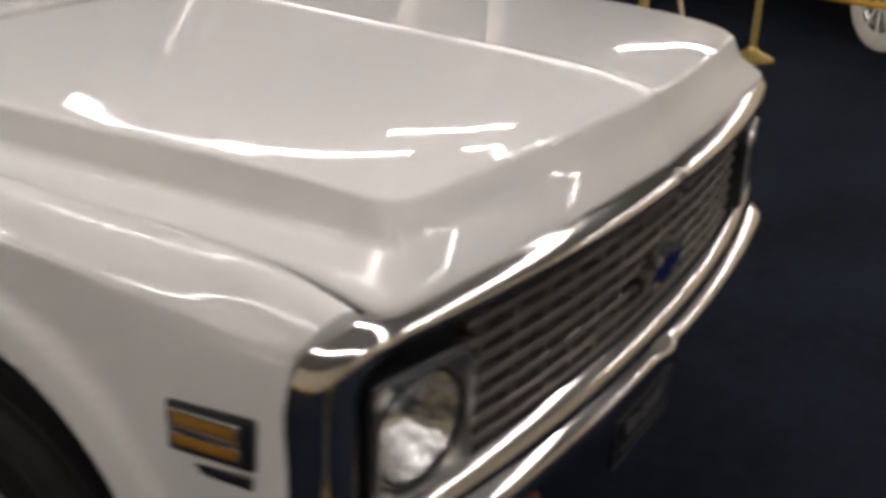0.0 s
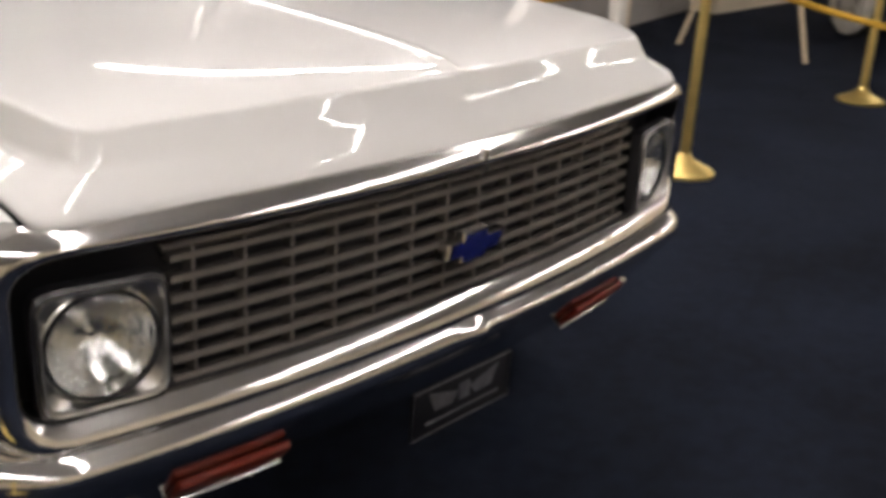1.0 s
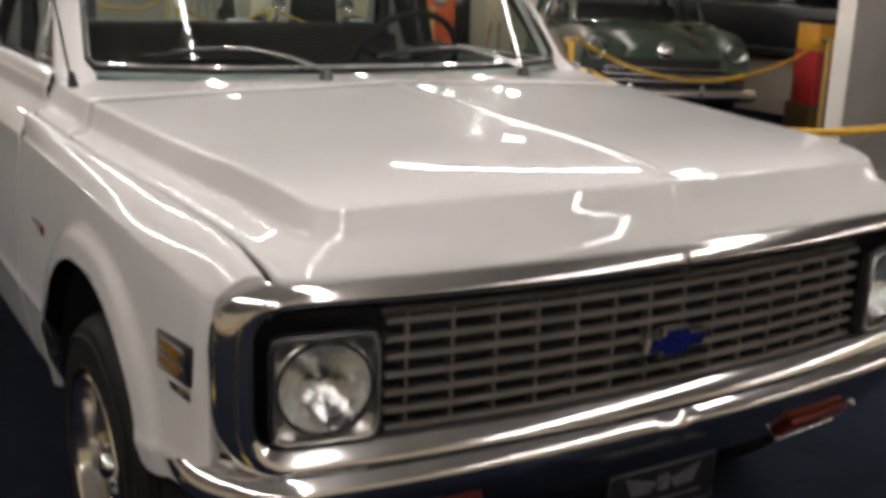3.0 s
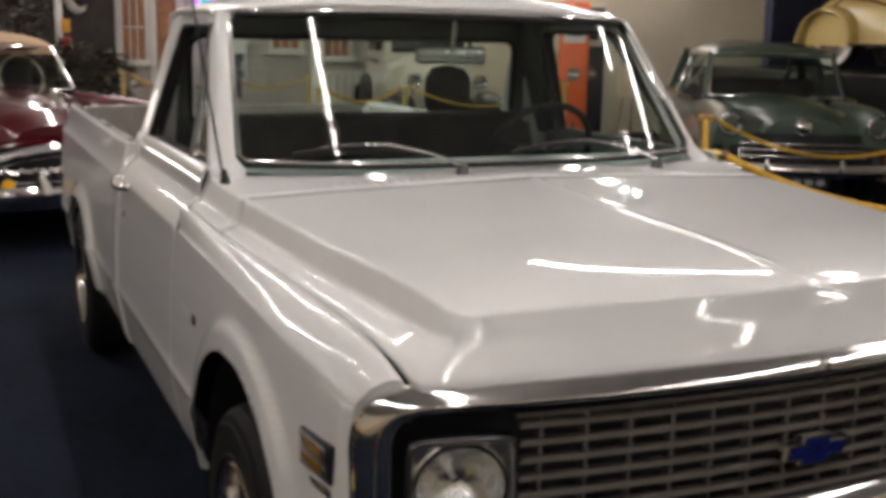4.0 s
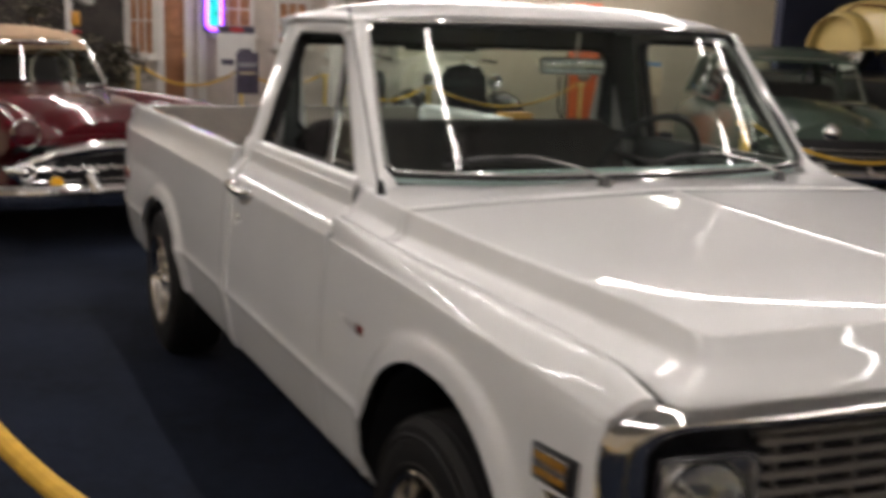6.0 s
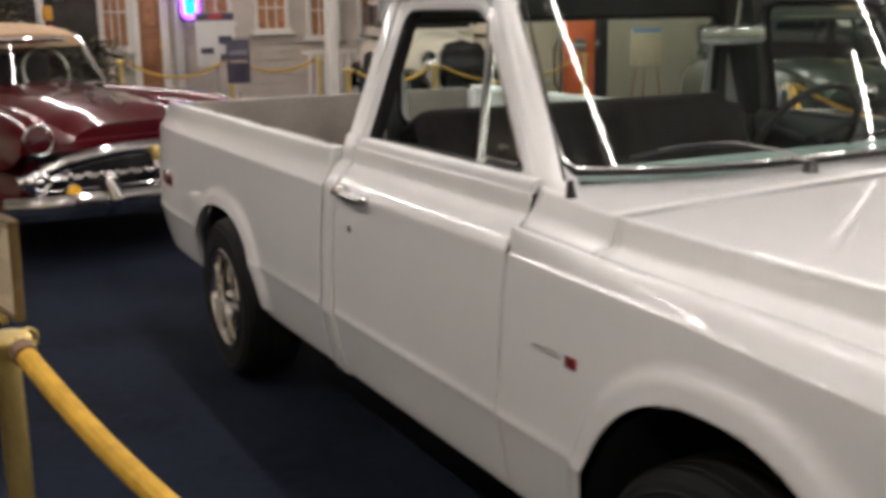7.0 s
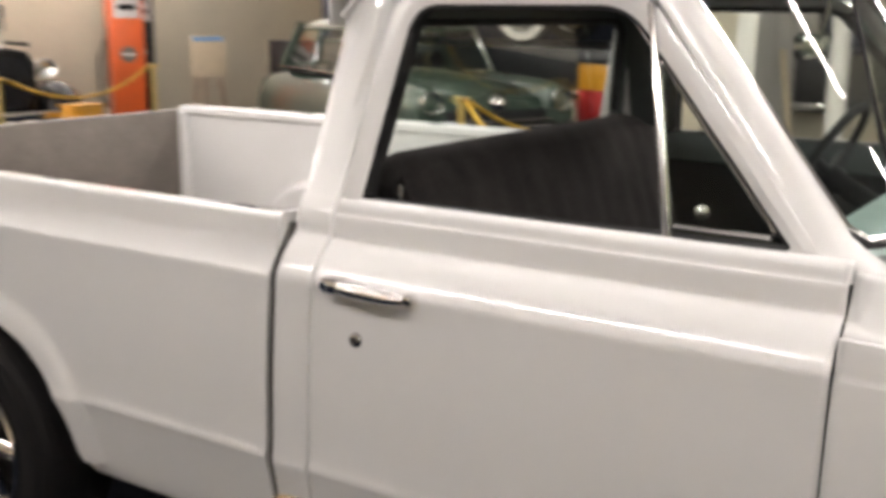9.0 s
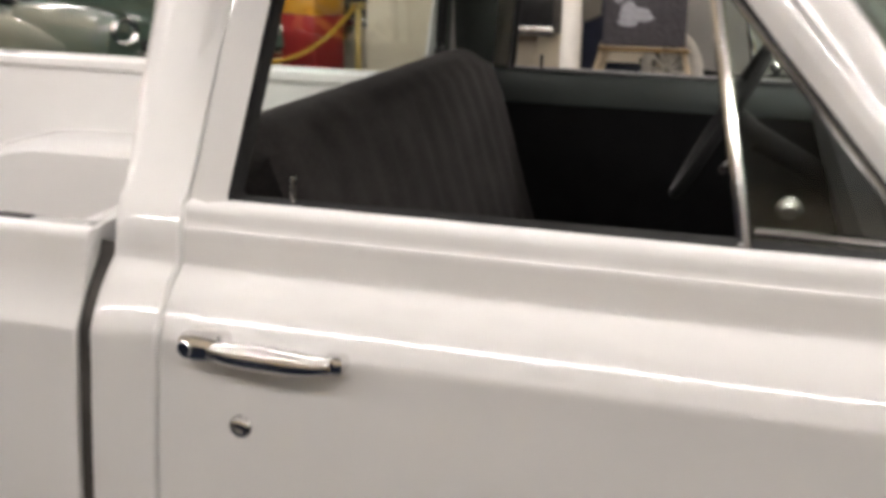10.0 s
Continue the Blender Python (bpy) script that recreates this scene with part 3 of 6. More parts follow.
def hood():
    us = [0.0, 0.008, 0.016, 0.026, 0.036, 0.048, 0.08] + [lerp(0.14, 0.86, k / 12) for k in range(13)] + [0.90, 0.925, 0.945, 0.96, 0.975, 0.988, 1.0]
    vs = [lerp(0.0, 0.86, k / 22) for k in range(23)] + [0.89, 0.915, 0.935, 0.955, 0.97, 0.985, 1.0]
    grid = []
    for v in vs:
        row = []
        for u in us:
            a, b = u, v
            p, q = max(0.0, (u - 0.93) / 0.07), max(0.0, (v - 0.935) / 0.065)
            if p > 0 and q > 0:                                  # the panel's front corner is round
                k = max(p, q) / (p ** 2.6 + q ** 2.6) ** (1 / 2.6)
                a, b = 0.93 + 0.07 * p * k, 0.935 + 0.065 * q * k
            x = a * hood_edge(lerp(1.135, 0.072, b))
            y = lerp(1.135, 0.005 + 0.06 * x + 0.055 * x * x, b)
            x = a * hood_edge(max(y, 0.072))
            row.append(Vector((x, y, hood_top(x, y))))
        grid.append(row)
    # brow, steep band, flange and nose follow the panel's rim from the back round to the middle
    rim = [(v, r[-1]) for v, r in zip(vs, grid)] + [(2 - u, p) for u, p in list(zip(us, grid[-1]))[-2::-1]]
    skirt = [[p] + hood_skirt(p, through_points(HOOD_FOOT, w), through_points(HOOD_RIM, w)) for w, p in rim]
    bm = bmesh.new()
    for s in (-1, 1):
        sheet([[(s * p.x, p.y, p.z) for p in r] for r in grid], bm)
        sheet([[(s * p.x, p.y, p.z) for p in r] for r in skirt], bm)
    ob = part("hood", bm, WHITE, truck, "glossy white hood with a centre crease and stepped sides", sharp=55)
    solid(ob, 0.005, -1)
    # cowl between the hood and the windscreen
    crow = []
    for k in range(9):
        y = lerp(1.1385, 1.4085, k / 8)
        xk = hood_edge(y)
        rise = 0.016 * (k / 8) ** 2
        top = [Vector((xk * u, y, hood_top(xk * u, y, 0.0) + rise * u ** 6)) for u in us[6:]]
        foot = Vector((curve([(1.135, 0.862), (1.4085, 0.899)], y), y, curve([(1.135, 1.038), (1.4085, 1.070)], y)))
        half = [Vector((0, y, hood_top(0, y, 0.0)))] + top + hood_skirt(top[-1], foot, Vector((seam_x(y) - 0.0035, y, seam_z(y) + 0.001)))
        crow.append(mirrored([tuple(p) for p in half]))
    ob = part("cowl", sheet(crow), WHITE, truck, sharp=55)
    solid(ob, 0.006, -1)
    for s in (-1, 1):
        for k in range(9):
            part("cowl_slot", box((s * (0.30 + 0.035 * k), 1.195, hood_top(0.30 + 0.035 * k, 1.195, 0.0) + 0.0005), (0.012, 0.060, 0.003), 0.001), WHITE, ob)


def windscreen_point(u, v):
    """u from -1 to 1 across, v from 0 at the base to 1 at the top."""
    w = lerp(0.785, 0.722, v)
    y = lerp(1.440, 1.788, v) - lerp(0.150, 0.120, v) * (1 - abs(u) ** 3.2)
    z = lerp(1.158, 1.578, v) + 0.012 * (1 - u * u) * lerp(-0.4, 1.0, v)
    return Vector((u * w, y, z))


def greenhouse():
    rows = [[windscreen_point(lerp(-1, 1, i / 64), j / 20) for i in range(65)] for j in range(21)]
    ob = part("windscreen", sheet(rows), WINDSCREEN, truck, "faintly green curved windscreen")
    ob.visible_shadow = False
    edge = [windscreen_point(lerp(-0.97, 0.97, i / 20), 0.0) for i in range(21)] + [windscreen_point(1, v) for v in (0.05, 0.3, 0.6, 0.9)] + \
           [windscreen_point(lerp(0.97, -0.97, i / 20), 1.0) for i in range(21)] + [windscreen_point(-1, v) for v in (0.9, 0.6, 0.3, 0.05)]
    part("windscreen_seal", sweep(edge, 0.014, 8, closed=True, flat=0.8), RUBBER, ob)
    part("windscreen_trim", sweep([p + Vector((0, -0.012, 0.010)) for p in edge], 0.0040, 8, closed=True), CHROME, ob, "thin bright windscreen trim")
    # roof shell: header, crown and rear edge
    rr = []
    for k in range(21):
        v = k / 20
        y = lerp(1.775, 2.585, v)
        crown = math.sin(min(1, max(0, v)) * math.pi) ** 0.45
        row = []
        for i in range(25):
            u = lerp(-1, 1, i / 24)
            w = 0.748 + 0.012 * crown
            a = abs(u)
            zz = 1.588 + (0.030 + 0.062 * crown) * (1 - a ** 3.2) ** 0.75
            yy = y - (0.100 if v < 0.5 else -0.03) * (1 - u * u) * (abs(1 - 2 * v) ** 1.5)
            row.append((u * w, yy, zz))
        rr.append(row)
    first = [(x * 0.985, y + 0.004, 1.578 + 0.012 * (1 - (x / 0.75) ** 2)) for x, y, z in rr[0]]
    last = [(x * 0.97, y + 0.01, 1.50) for x, y, z in rr[-1]]
    ob = part("roof", sheet([first] + rr + [last]), WHITE, truck, "glossy white cab roof", sharp=60)
    solid(ob, 0.012, -1)
    for s in (-1, 1):
        rail = [(s * 0.757, y, z) for y, z in ((1.80, 1.580), (1.86, 1.590), (2.1, 1.592), (2.35, 1.592), (2.47, 1.575), (2.53, 1.52))]
        part("drip_rail", sweep(rail, 0.009, 8), WHITE, ob)
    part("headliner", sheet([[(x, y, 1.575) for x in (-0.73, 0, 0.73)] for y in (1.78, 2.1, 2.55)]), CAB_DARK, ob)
    # screen pillars
    for s in (-1, 1):
        base = [(0.772, 1.425, 1.140), (0.800, 1.408, 1.140), (0.826, 1.418, 1.140), (0.842, 1.440, 1.138), (0.850, 1.468, 1.138), (0.815, 1.480, 1.138), (0.775, 1.46, 1.138)]
        top = [(0.712, 1.783, 1.592), (0.728, 1.772, 1.592), (0.742, 1.782, 1.592), (0.750, 1.806, 1.590), (0.752, 1.838, 1.588), (0.725, 1.845, 1.588), (0.708, 1.82, 1.588)]
        loops = []
        for v in (-0.06, 0.0, 0.03, 0.08, 0.25, 0.5, 0.75, 0.92, 1.0):
            k = 0.02 * max(0, 1 - max(v, 0) / 0.10) ** 2
            loops.append([Vector((s * (lerp(a[0], b[0], v) + k * (0.5 if j in (2, 3, 4) else -0.3)), lerp(a[1], b[1], v) - k * 1.3 * (j in (0, 1, 2, 3)), lerp(a[2], b[2], v))) for j, (a, b) in enumerate(zip(base, top))])
        part("screen_pillar", loft(loops), WHITE, truck, sharp=55)
        # rear corner of the cab
        out_b = [(0.862, 2.4575), (0.868, 2.4595), (0.874, 2.50), (0.872, 2.530), (0.866, 2.544), (0.850, 2.556), (0.80, 2.576), (0.74, 2.578)]
        out_t = [(0.738, 2.400), (0.743, 2.405), (0.748, 2.45), (0.743, 2.480), (0.735, 2.505), (0.722, 2.528), (0.705, 2.545), (0.69, 2.547)]
        rows = []
        for v in (0, 0.1, 0.3, 0.5, 0.7, 0.85, 0.95, 1.0):
            rows.append([(s * lerp(a[0], b[0], v), lerp(a[1], b[1], v), lerp(1.14, 1.585, v)) for a, b in zip(out_b, out_t)])
        low = []
        for z, x in SIDE:
            low.append([(s * (x - 0.006), 2.4575, z), (s * x, 2.4595, z), (s * x, 2.50, z), (s * (x - 0.0005), 2.530, z), (s * (x - 0.003), 2.539, z), (s * (x - 0.012), 2.543, z), (s * (x - 0.11), 2.544, z), (s * 0.64, 2.578, z)])
        ob = part("cab_corner", sheet(rows + low), WHITE, truck, sharp=50)
        solid(ob, 0.012, -1)
        part("pillar_trim", sheet([[(s * (lerp(a[0], b[0], v) - 0.03), lerp(a[1], b[1], v) - 0.012, lerp(1.12, 1.57, v)) for a, b in zip(out_b, out_t)] for v in (0, 0.3, 0.6, 1.0)]), CAB_GREY, ob)
    # back of the cab, with its window
    hole = [(x, z) for x, z in rounded(1.38, 0.35, 0.06, 5, 0, 1.335)]
    big = []
    for x, z in hole:
        v = (z - 1.14) / 0.445
        big.append((max(-1, min(1, x / 0.63)) * (0.715 if z > 1.335 else 0.75), 1.60 if z > 1.335 else 1.05))
    back = sheet([[(x, 2.576 - max(0, z - 1.14) * 0.07, z) for x, z in big], [(x, 2.580 - max(0, z - 1.14) * 0.07, z) for x, z in hole], [(x, 2.555 - max(0, z - 1.14) * 0.07, z) for x, z in hole]], close_u=True)
    back = box((0, 2.578, 0.74), (1.64, 0.012, 0.64), 0, back)
    ob = part("cab_back", back, WHITE, truck)
    part("cab_back_trim", sheet([[(x * 1.0, 2.553 - max(0, z - 1.14) * 0.07, z) for x, z in big], [(x, 2.553 - max(0, z - 1.14) * 0.07, z) for x, z in hole]], close_u=True), CAB_GREY, ob)
    part("rear_window_seal", sweep([(x, 2.565 - max(0, z - 1.14) * 0.07, z) for x, z in hole], 0.014, 8, closed=True), RUBBER, ob)
    bm = bmesh.new()
    bm.faces.new([bm.verts.new((x, 2.566 - max(0, z - 1.14) * 0.07, z)) for x, z in hole])
    part("rear_window_glass", bm, GLASS, ob).visible_shadow = False


def cab_inside():
    # bench seat with a pleated back
    rows = []
    for k in range(65):
        x = lerp(-0.70, 0.70, k / 64)
        pleat = 0.007 * abs(math.sin(k / 64 * math.pi * 14)) ** 0.5
        end = 1 - 0.25 * max(0, (abs(x) - 0.60) / 0.10) ** 2
        rows.append([(x, 2.44, 0.60), (x, 2.50, 0.90), (x, 2.53, 1.12), (x, 2.525, 1.165 * end ** 0.2), (x, 2.505, 1.192 * end ** 0.2), (x, 2.475, 1.197 * end ** 0.2), (x, 2.44, 1.185 * end ** 0.2),
                     (x, 2.415 - pleat, 1.155), (x, 2.385 - pleat, 1.08), (x, 2.345 - pleat, 0.95), (x, 2.30 - pleat, 0.82), (x, 2.27, 0.72)])
    rows = [[(x, y, z + 0.022 if z > 0.9 else z) for x, y, z in r] for r in rows]
    ends = [sheet(rows)]
    ob = part("bench_seat", box((0, 2.05, 0.62), (1.36, 0.58, 0.18), 0.05), SEAT_CLOTH, truck, "charcoal pleated cloth bench seat")
    part("seat_back", ends[0], SEAT_CLOTH, ob, sharp=70)
    for s in (-1, 1):
        bm = bmesh.new()
        bm.faces.new([bm.verts.new(p) for p in (rows[0] if s < 0 else rows[-1])])
        part("seat_side", bm, SEAT_CLOTH, ob)
    # dashboard
    rows = []
    for k in range(13):
        x = lerp(-0.79, 0.79, k / 12)
        b = windscreen_point(x / 0.79, 0.0)
        rows.append([(x, b.y + 0.01, 1.130), (x, b.y + 0.06, 1.142), (x, 1.515, 1.146), (x, 1.535, 1.140), (x, 1.545, 1.115), (x, 1.575, 1.10), (x, 1.59, 1.07), (x, 1.56, 0.98), (x, 1.52, 0.85)])
    bm = sheet(rows)
    for f in bm.faces:
        f.material_index = 0 if f.calc_center_median().z > 1.128 and f.calc_center_median().y < 1.53 else 1
    part("dashboard", bm, [DASH_TEAL, CAB_DARK], truck, "pale green dash top over a black panel")
    # steering wheel on its column, on the driver's side
    axis = Matrix.Translation((0.40, 1.80, 1.115)) @ Euler((radians(-62), 0, 0)).to_matrix().to_4x4()
    ring = [axis @ Vector((0.205 * math.cos(k * math.tau / 40), 0.205 * math.sin(k * math.tau / 40), 0)) for k in range(40)]
    ob = part("steering_wheel", sweep(ring, 0.0125, 8, closed=True), RUBBER, truck, "black two-spoke steering wheel")
    for a in (200, 340):
        part("wheel_spoke", sweep([axis @ Vector((0.02, 0, -0.02)), axis @ Vector((0.20 * math.cos(radians(a)), 0.20 * math.sin(radians(a)), 0))], [0.016, 0.011], 8), RUBBER, ob)
    part("wheel_hub", lathe([(0, 0.01), (0.03, 0.008), (0.04, -0.01), (0.035, -0.05)], 20, m=axis @ Matrix.Translation((0, 0, -0.015))), CAB_DARK, ob)
    part("steering_column", sweep([axis @ Vector((0, 0, -0.04)), axis @ Vector((0, 0, -0.42))], 0.03, 12), CAB_DARK, truck)
    part("column_lever", sweep([axis @ Vector((0.02, 0, -0.1)), axis @ Vector((-0.16, 0.06, -0.05)), axis @ Vector((-0.19, 0.07, -0.05))], [0.006, 0.005, 0.011], 8), CHROME, truck)
    # mirror
    ob = part("rear_view_mirror", box((0.02, 1.742, 1.462), (0.255, 0.02, 0.058), 0.018, seg=3), DULL_CHROME, truck, "rear-view mirror on the windscreen")
    part("mirror_glass", box((0.02, 1.754, 1.462), (0.235, 0.004, 0.044), 0.0015), CHROME, ob)
    part("mirror_stalk", sweep([(0.02, 1.73, 1.47), (0.02, 1.715, 1.55), (0.02, 1.72, 1.59)], 0.007, 8), DULL_CHROME, ob)
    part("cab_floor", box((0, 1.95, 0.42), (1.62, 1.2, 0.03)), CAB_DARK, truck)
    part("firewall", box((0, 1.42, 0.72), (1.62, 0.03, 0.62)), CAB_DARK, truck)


def wipers():
    """Two wipers parked along the foot of the screen, pivots towards the driver's side."""
    def on_screen(x, up):
        b = windscreen_point(x / 0.785, up)
        return Vector((b.x, b.y - 0.020, b.z + 0.014))
    for x0, x1, pivot in ((-0.64, -0.24, Vector((-0.165, 1.238, hood_top(0.165, 1.238, 0.0) + 0.014))), (0.02, 0.46, Vector((0.545, 1.275, hood_top(0.545, 1.275, 0.0) + 0.016)))):
        blade = [on_screen(lerp(x0, x1, k / 6), 0.045 + 0.045 * math.sin(k / 6 * math.pi)) for k in range(7)]
        ob = part("wiper", sweep(blade, 0.0055, 8), RUBBER, truck, "black wiper blade on a worn steel arm")
        spine = [p + Vector((0, -0.008, 0.008)) for p in blade[1:6]]
        part("blade_spine", sweep(spine, 0.003, 6), WIPER_STEEL, ob)
        knee = pivot.lerp(blade[4], 0.45) + Vector((0, -0.006, 0.020))
        part("wiper_arm", sweep([pivot + Vector((0, 0, 0.012)), knee, blade[4] + Vector((0, -0.012, 0.012)), blade[3] + Vector((0, -0.010, 0.010))], [0.010, 0.0085, 0.005, 0.004], 8, flat=0.6), DULL_CHROME, ob, "worn steel arm")
        part("wiper_pivot", lathe([(0, 0.034), (0.013, 0.031), (0.019, 0.016), (0.021, 0.0)], 16, m=Matrix.Translation(pivot - Vector((0, 0, 0.016)))), WIPER_STEEL, ob)


def antenna():
    ob = part("antenna", lathe([(0.003, 0.075), (0.008, 0.072), (0.012, 0.05), (0.016, 0.02), (0.024, 0.008), (0.026, 0)], 16, m=Matrix.Translation((-0.842, 1.315, 1.085)) @ Euler((radians(1), radians(-6), 0)).to_matrix().to_4x4()), RUBBER, truck, "black aerial base with a thin steel whip")
    part("antenna_whip", sweep([(-0.850, 1.335, 1.155), (-0.884, 1.43, 1.50), (-0.93, 1.56, 1.98)], [0.0035, 0.003, 0.002], 6), BLACK_PAINT, ob)


def front_end():
    """Chrome surround, grille, headlamps, bumper, signals and plate."""
    bow = nose_bow
    grille = part("grille_surround", bmesh.new(), CHROME, truck, "bright chrome grille surround")
    # surround: a rounded chrome moulding that follows a wide loop
    loop = fillet([(-0.875, 0, 0.896), (0.875, 0, 0.896), (0.875, 0, 0.625), (-0.875, 0, 0.625)], 0.075, 6)
    dense = []
    for a, b in zip(loop, loop[1:] + loop[:1]):
        k = max(1, int((b - a).length / 0.06))
        dense += [a.lerp(b, j / k) for j in range(k)]
    ctr = Vector((0, 0, 0.763))
    # moulding section (inwards, forwards): the top rail faces up, the sides and the foot are rolled
    top_rail = [(-0.045, 0.018), (-0.044, 0.006), (-0.040, -0.006), (-0.034, -0.015), (-0.026, -0.022), (-0.017, -0.027), (-0.009, -0.029), (-0.004, -0.024), (-0.001, -0.010), (0.006, 0.07)]
    rolled = [(-0.045, 0.018), (-0.044, -0.004), (-0.038, -0.018), (-0.026, -0.027), (-0.010, -0.030), (0.004, -0.024), (0.012, -0.012), (0.015, 0.000), (0.016, 0.012), (0.016, 0.07)]
    foot_rail = [(-0.045, 0.018), (-0.045, -0.012), (-0.041, -0.026), (-0.032, -0.031), (-0.018, -0.027), (-0.004, -0.020), (0.008, -0.011), (0.014, 0.000), (0.016, 0.012), (0.016, 0.07)]
    rows = []
    for p in dense:
        d = Vector((1 if p.x > 0 else -1, 0, 0)) if abs(p.z - 0.7605) < 0.055 else None
        ox = max(0.0, abs(p.x) - 0.800) / 0.075
        oz = max(0.0, abs(p.z - 0.7605) - 0.0605) / 0.075
        o = Vector((math.copysign(min(1, ox), p.x), 0, math.copysign(min(1, oz), p.z - 0.7605)))
        o = o.normalized() if o.length > 1e-4 else Vector((0, 0, 1 if p.z > 0.7605 else -1))
        row = []
        ends = top_rail if o.z > 0 else foot_rail
        k = abs(o.z) ** 1.5
        for (oa, fa), (ob_, fb) in zip(rolled, ends):
            out, fy = lerp(oa, ob_, k), lerp(fa, fb, k)
            q = p - o * out
            back = 0.028 * max(0, (abs(q.x) - 0.82) / 0.095) ** 2
            row.append((q.x, bow(q.x) + fy + back, q.z + (0 if o.z >= 0 else 0.004)))
        rows.append(row)
    bpy.data.objects.remove(grille)
    bm = sheet(rows, close_v=True)
    for k, f in enumerate(bm.faces):
        f.material_index = 1 if k % (len(rolled) - 1) >= 7 else 0      # inner lip in black: the recess shadow painted on
    surround = part("grille_surround", bm, [CHROME, BLACK_PAINT], truck, "bright chrome grille surround", sharp=60)
    part("surround_joint", box((0.0, bow(0) - 0.022, 0.911), (0.006, 0.022, 0.045), 0.002), DULL_CHROME, surround)
    # black recess behind
    rec = [[(x, bow(x) + d, z) for x in [lerp(-0.868, 0.868, k / 30) for k in range(31)]] for d, z in ((0.020, 0.882), (0.075, 0.878), (0.080, 0.636), (0.020, 0.632))]
    part("grille_recess", sheet(rec), BLACK_PAINT, surround)
    # grille: tapered horizontal bars over thin uprights
    gr = part("grille_rail", sweep([(x, bow(x) + 0.034, 0.863) for x in [lerp(-0.628, 0.628, k / 20) for k in range(21)]], 0.010, 6, flat=0.7), GRILLE_SILVER, truck, "silver egg-crate grille insert")
    zs = [lerp(0.850, 0.647, k / 6) for k in range(7)]
    for z in zs:
        rows = []
        for k in range(25):
            x = lerp(-0.626, 0.626, k / 24)
            y = bow(x) + 0.012
            rows.append([(x, y + 0.026, z + 0.003), (x, y + 0.003, z + 0.0060), (x, y, z + 0.0044), (x, y - 0.001, z - 0.0044), (x, y + 0.003, z - 0.0060), (x, y + 0.026, z - 0.003)])
        part("grille_bar", sheet(rows), GRILLE_SILVER, gr)
    n = 14
    for k in range(n):
        x = lerp(-0.585, 0.585, k / (n - 1))
        part("grille_upright", box((x, bow(x) + 0.030, 0.749), (0.0065, 0.026, 0.226), 0.001), GRILLE_SILVER, gr)
    # bow-shaped emblem: chrome edge, dark blue face
    def cross(sc, dy):
        w, h, t, sl = 0.082 * sc, 0.015 * sc, 0.029 * sc, 0.012
        e = 0.0022 * (1 if sc > 1 else -1) if sc != 1 else 0
        p = [(-w + sl * 0.4, -h), (-0.034 * sc, -h), (-0.037 * sc, -t), (0.031 * sc, -t), (0.034 * sc, -h), (w - sl * 0.8, -h), (w + sl * 0.5, h), (0.036 * sc, h), (0.039 * sc, t), (-0.029 * sc, t), (-0.032 * sc, h), (-w + sl, h)]
        return [(x, bow(0) - 0.012 + dy, 0.741 + z) for x, z in p]
    em = part("front_emblem", loft([cross(1.04, 0.02), cross(1.04, 0.0), cross(0.98, -0.006)]), DULL_CHROME, gr, "chrome-edged blue emblem", smooth=False)
    part("emblem_face", loft([cross(0.86, -0.004), cross(0.86, -0.0075)]), BLUE_ENAMEL, gr, "dark blue enamel face", smooth=False)
    # headlamps
    for s in (-1, 1):
        c = Vector((s * 0.741, bow(0.741) - 0.002, 0.7440))
        tilt = Matrix.Translation(c) @ Euler((radians(90), 0, s * radians(11))).to_matrix().to_4x4() @ Matrix.Scale(0.94, 4)
        sq = []
        for k in range(56):                                # a rounded square, by even angles
            a = k * math.tau / 56
            q = 0.099 / (abs(math.cos(a)) ** 9 + abs(math.sin(a)) ** 9) ** (1 / 9)
            sq.append(Vector((q * math.cos(a), q * math.sin(a), 0)))
        def circ(r, h, off=0.0):
            return [tilt @ Vector((r * math.cos(math.atan2(p.y, p.x)), r * math.sin(math.atan2(p.y, p.x)), h)) for p in sq]
        frame_loop = lambda k, h: [tilt @ Vector((p.x * k, p.y * k, h)) for p in sq]
        lamp = part("headlamp", sheet([frame_loop(1.10, -0.02), frame_loop(1.09, 0.004), frame_loop(1.02, 0.010)], close_u=True), BLACK_PAINT, truck, "round sealed-beam headlamp in a square chrome bezel")
        part("headlamp_bezel", sheet([frame_loop(1.02, 0.010), frame_loop(1.0, 0.016), frame_loop(0.97, 0.015), frame_loop(0.945, 0.004), circ(0.0975, -0.006), circ(0.0935, -0.003)], close_u=True), SATIN, lamp, "square chrome bezel")
        part("headlamp_ring", sheet([circ(0.0938, -0.016), circ(0.0938, 0.004), circ(0.0922, 0.007), circ(0.0900, 0.005), circ(0.0895, -0.01)], close_u=True), DARK_VOID, lamp)
        part("headlamp_reflector", lathe([(0, -0.073), (0.012, -0.072), (0.03, -0.066), (0.055, -0.046), (0.075, -0.024), (0.087, -0.004)], 40, m=tilt), REFLECTOR, lamp)
        part("headlamp_bulb", lathe([(0, -0.050), (0.006, -0.052), (0.008, -0.060), (0.006, -0.071)], 12, m=tilt), REFLECTOR, lamp)
        prof = [(0.0900 * math.sin(k / 8 * math.pi / 2), 0.004 + 0.018 * math.cos(k / 8 * math.pi / 2)) for k in range(9)]
        part("headlamp_lens", lathe(prof, 40, m=tilt), LENS_GLASS, lamp, "ribbed clear glass lens").visible_shadow = False
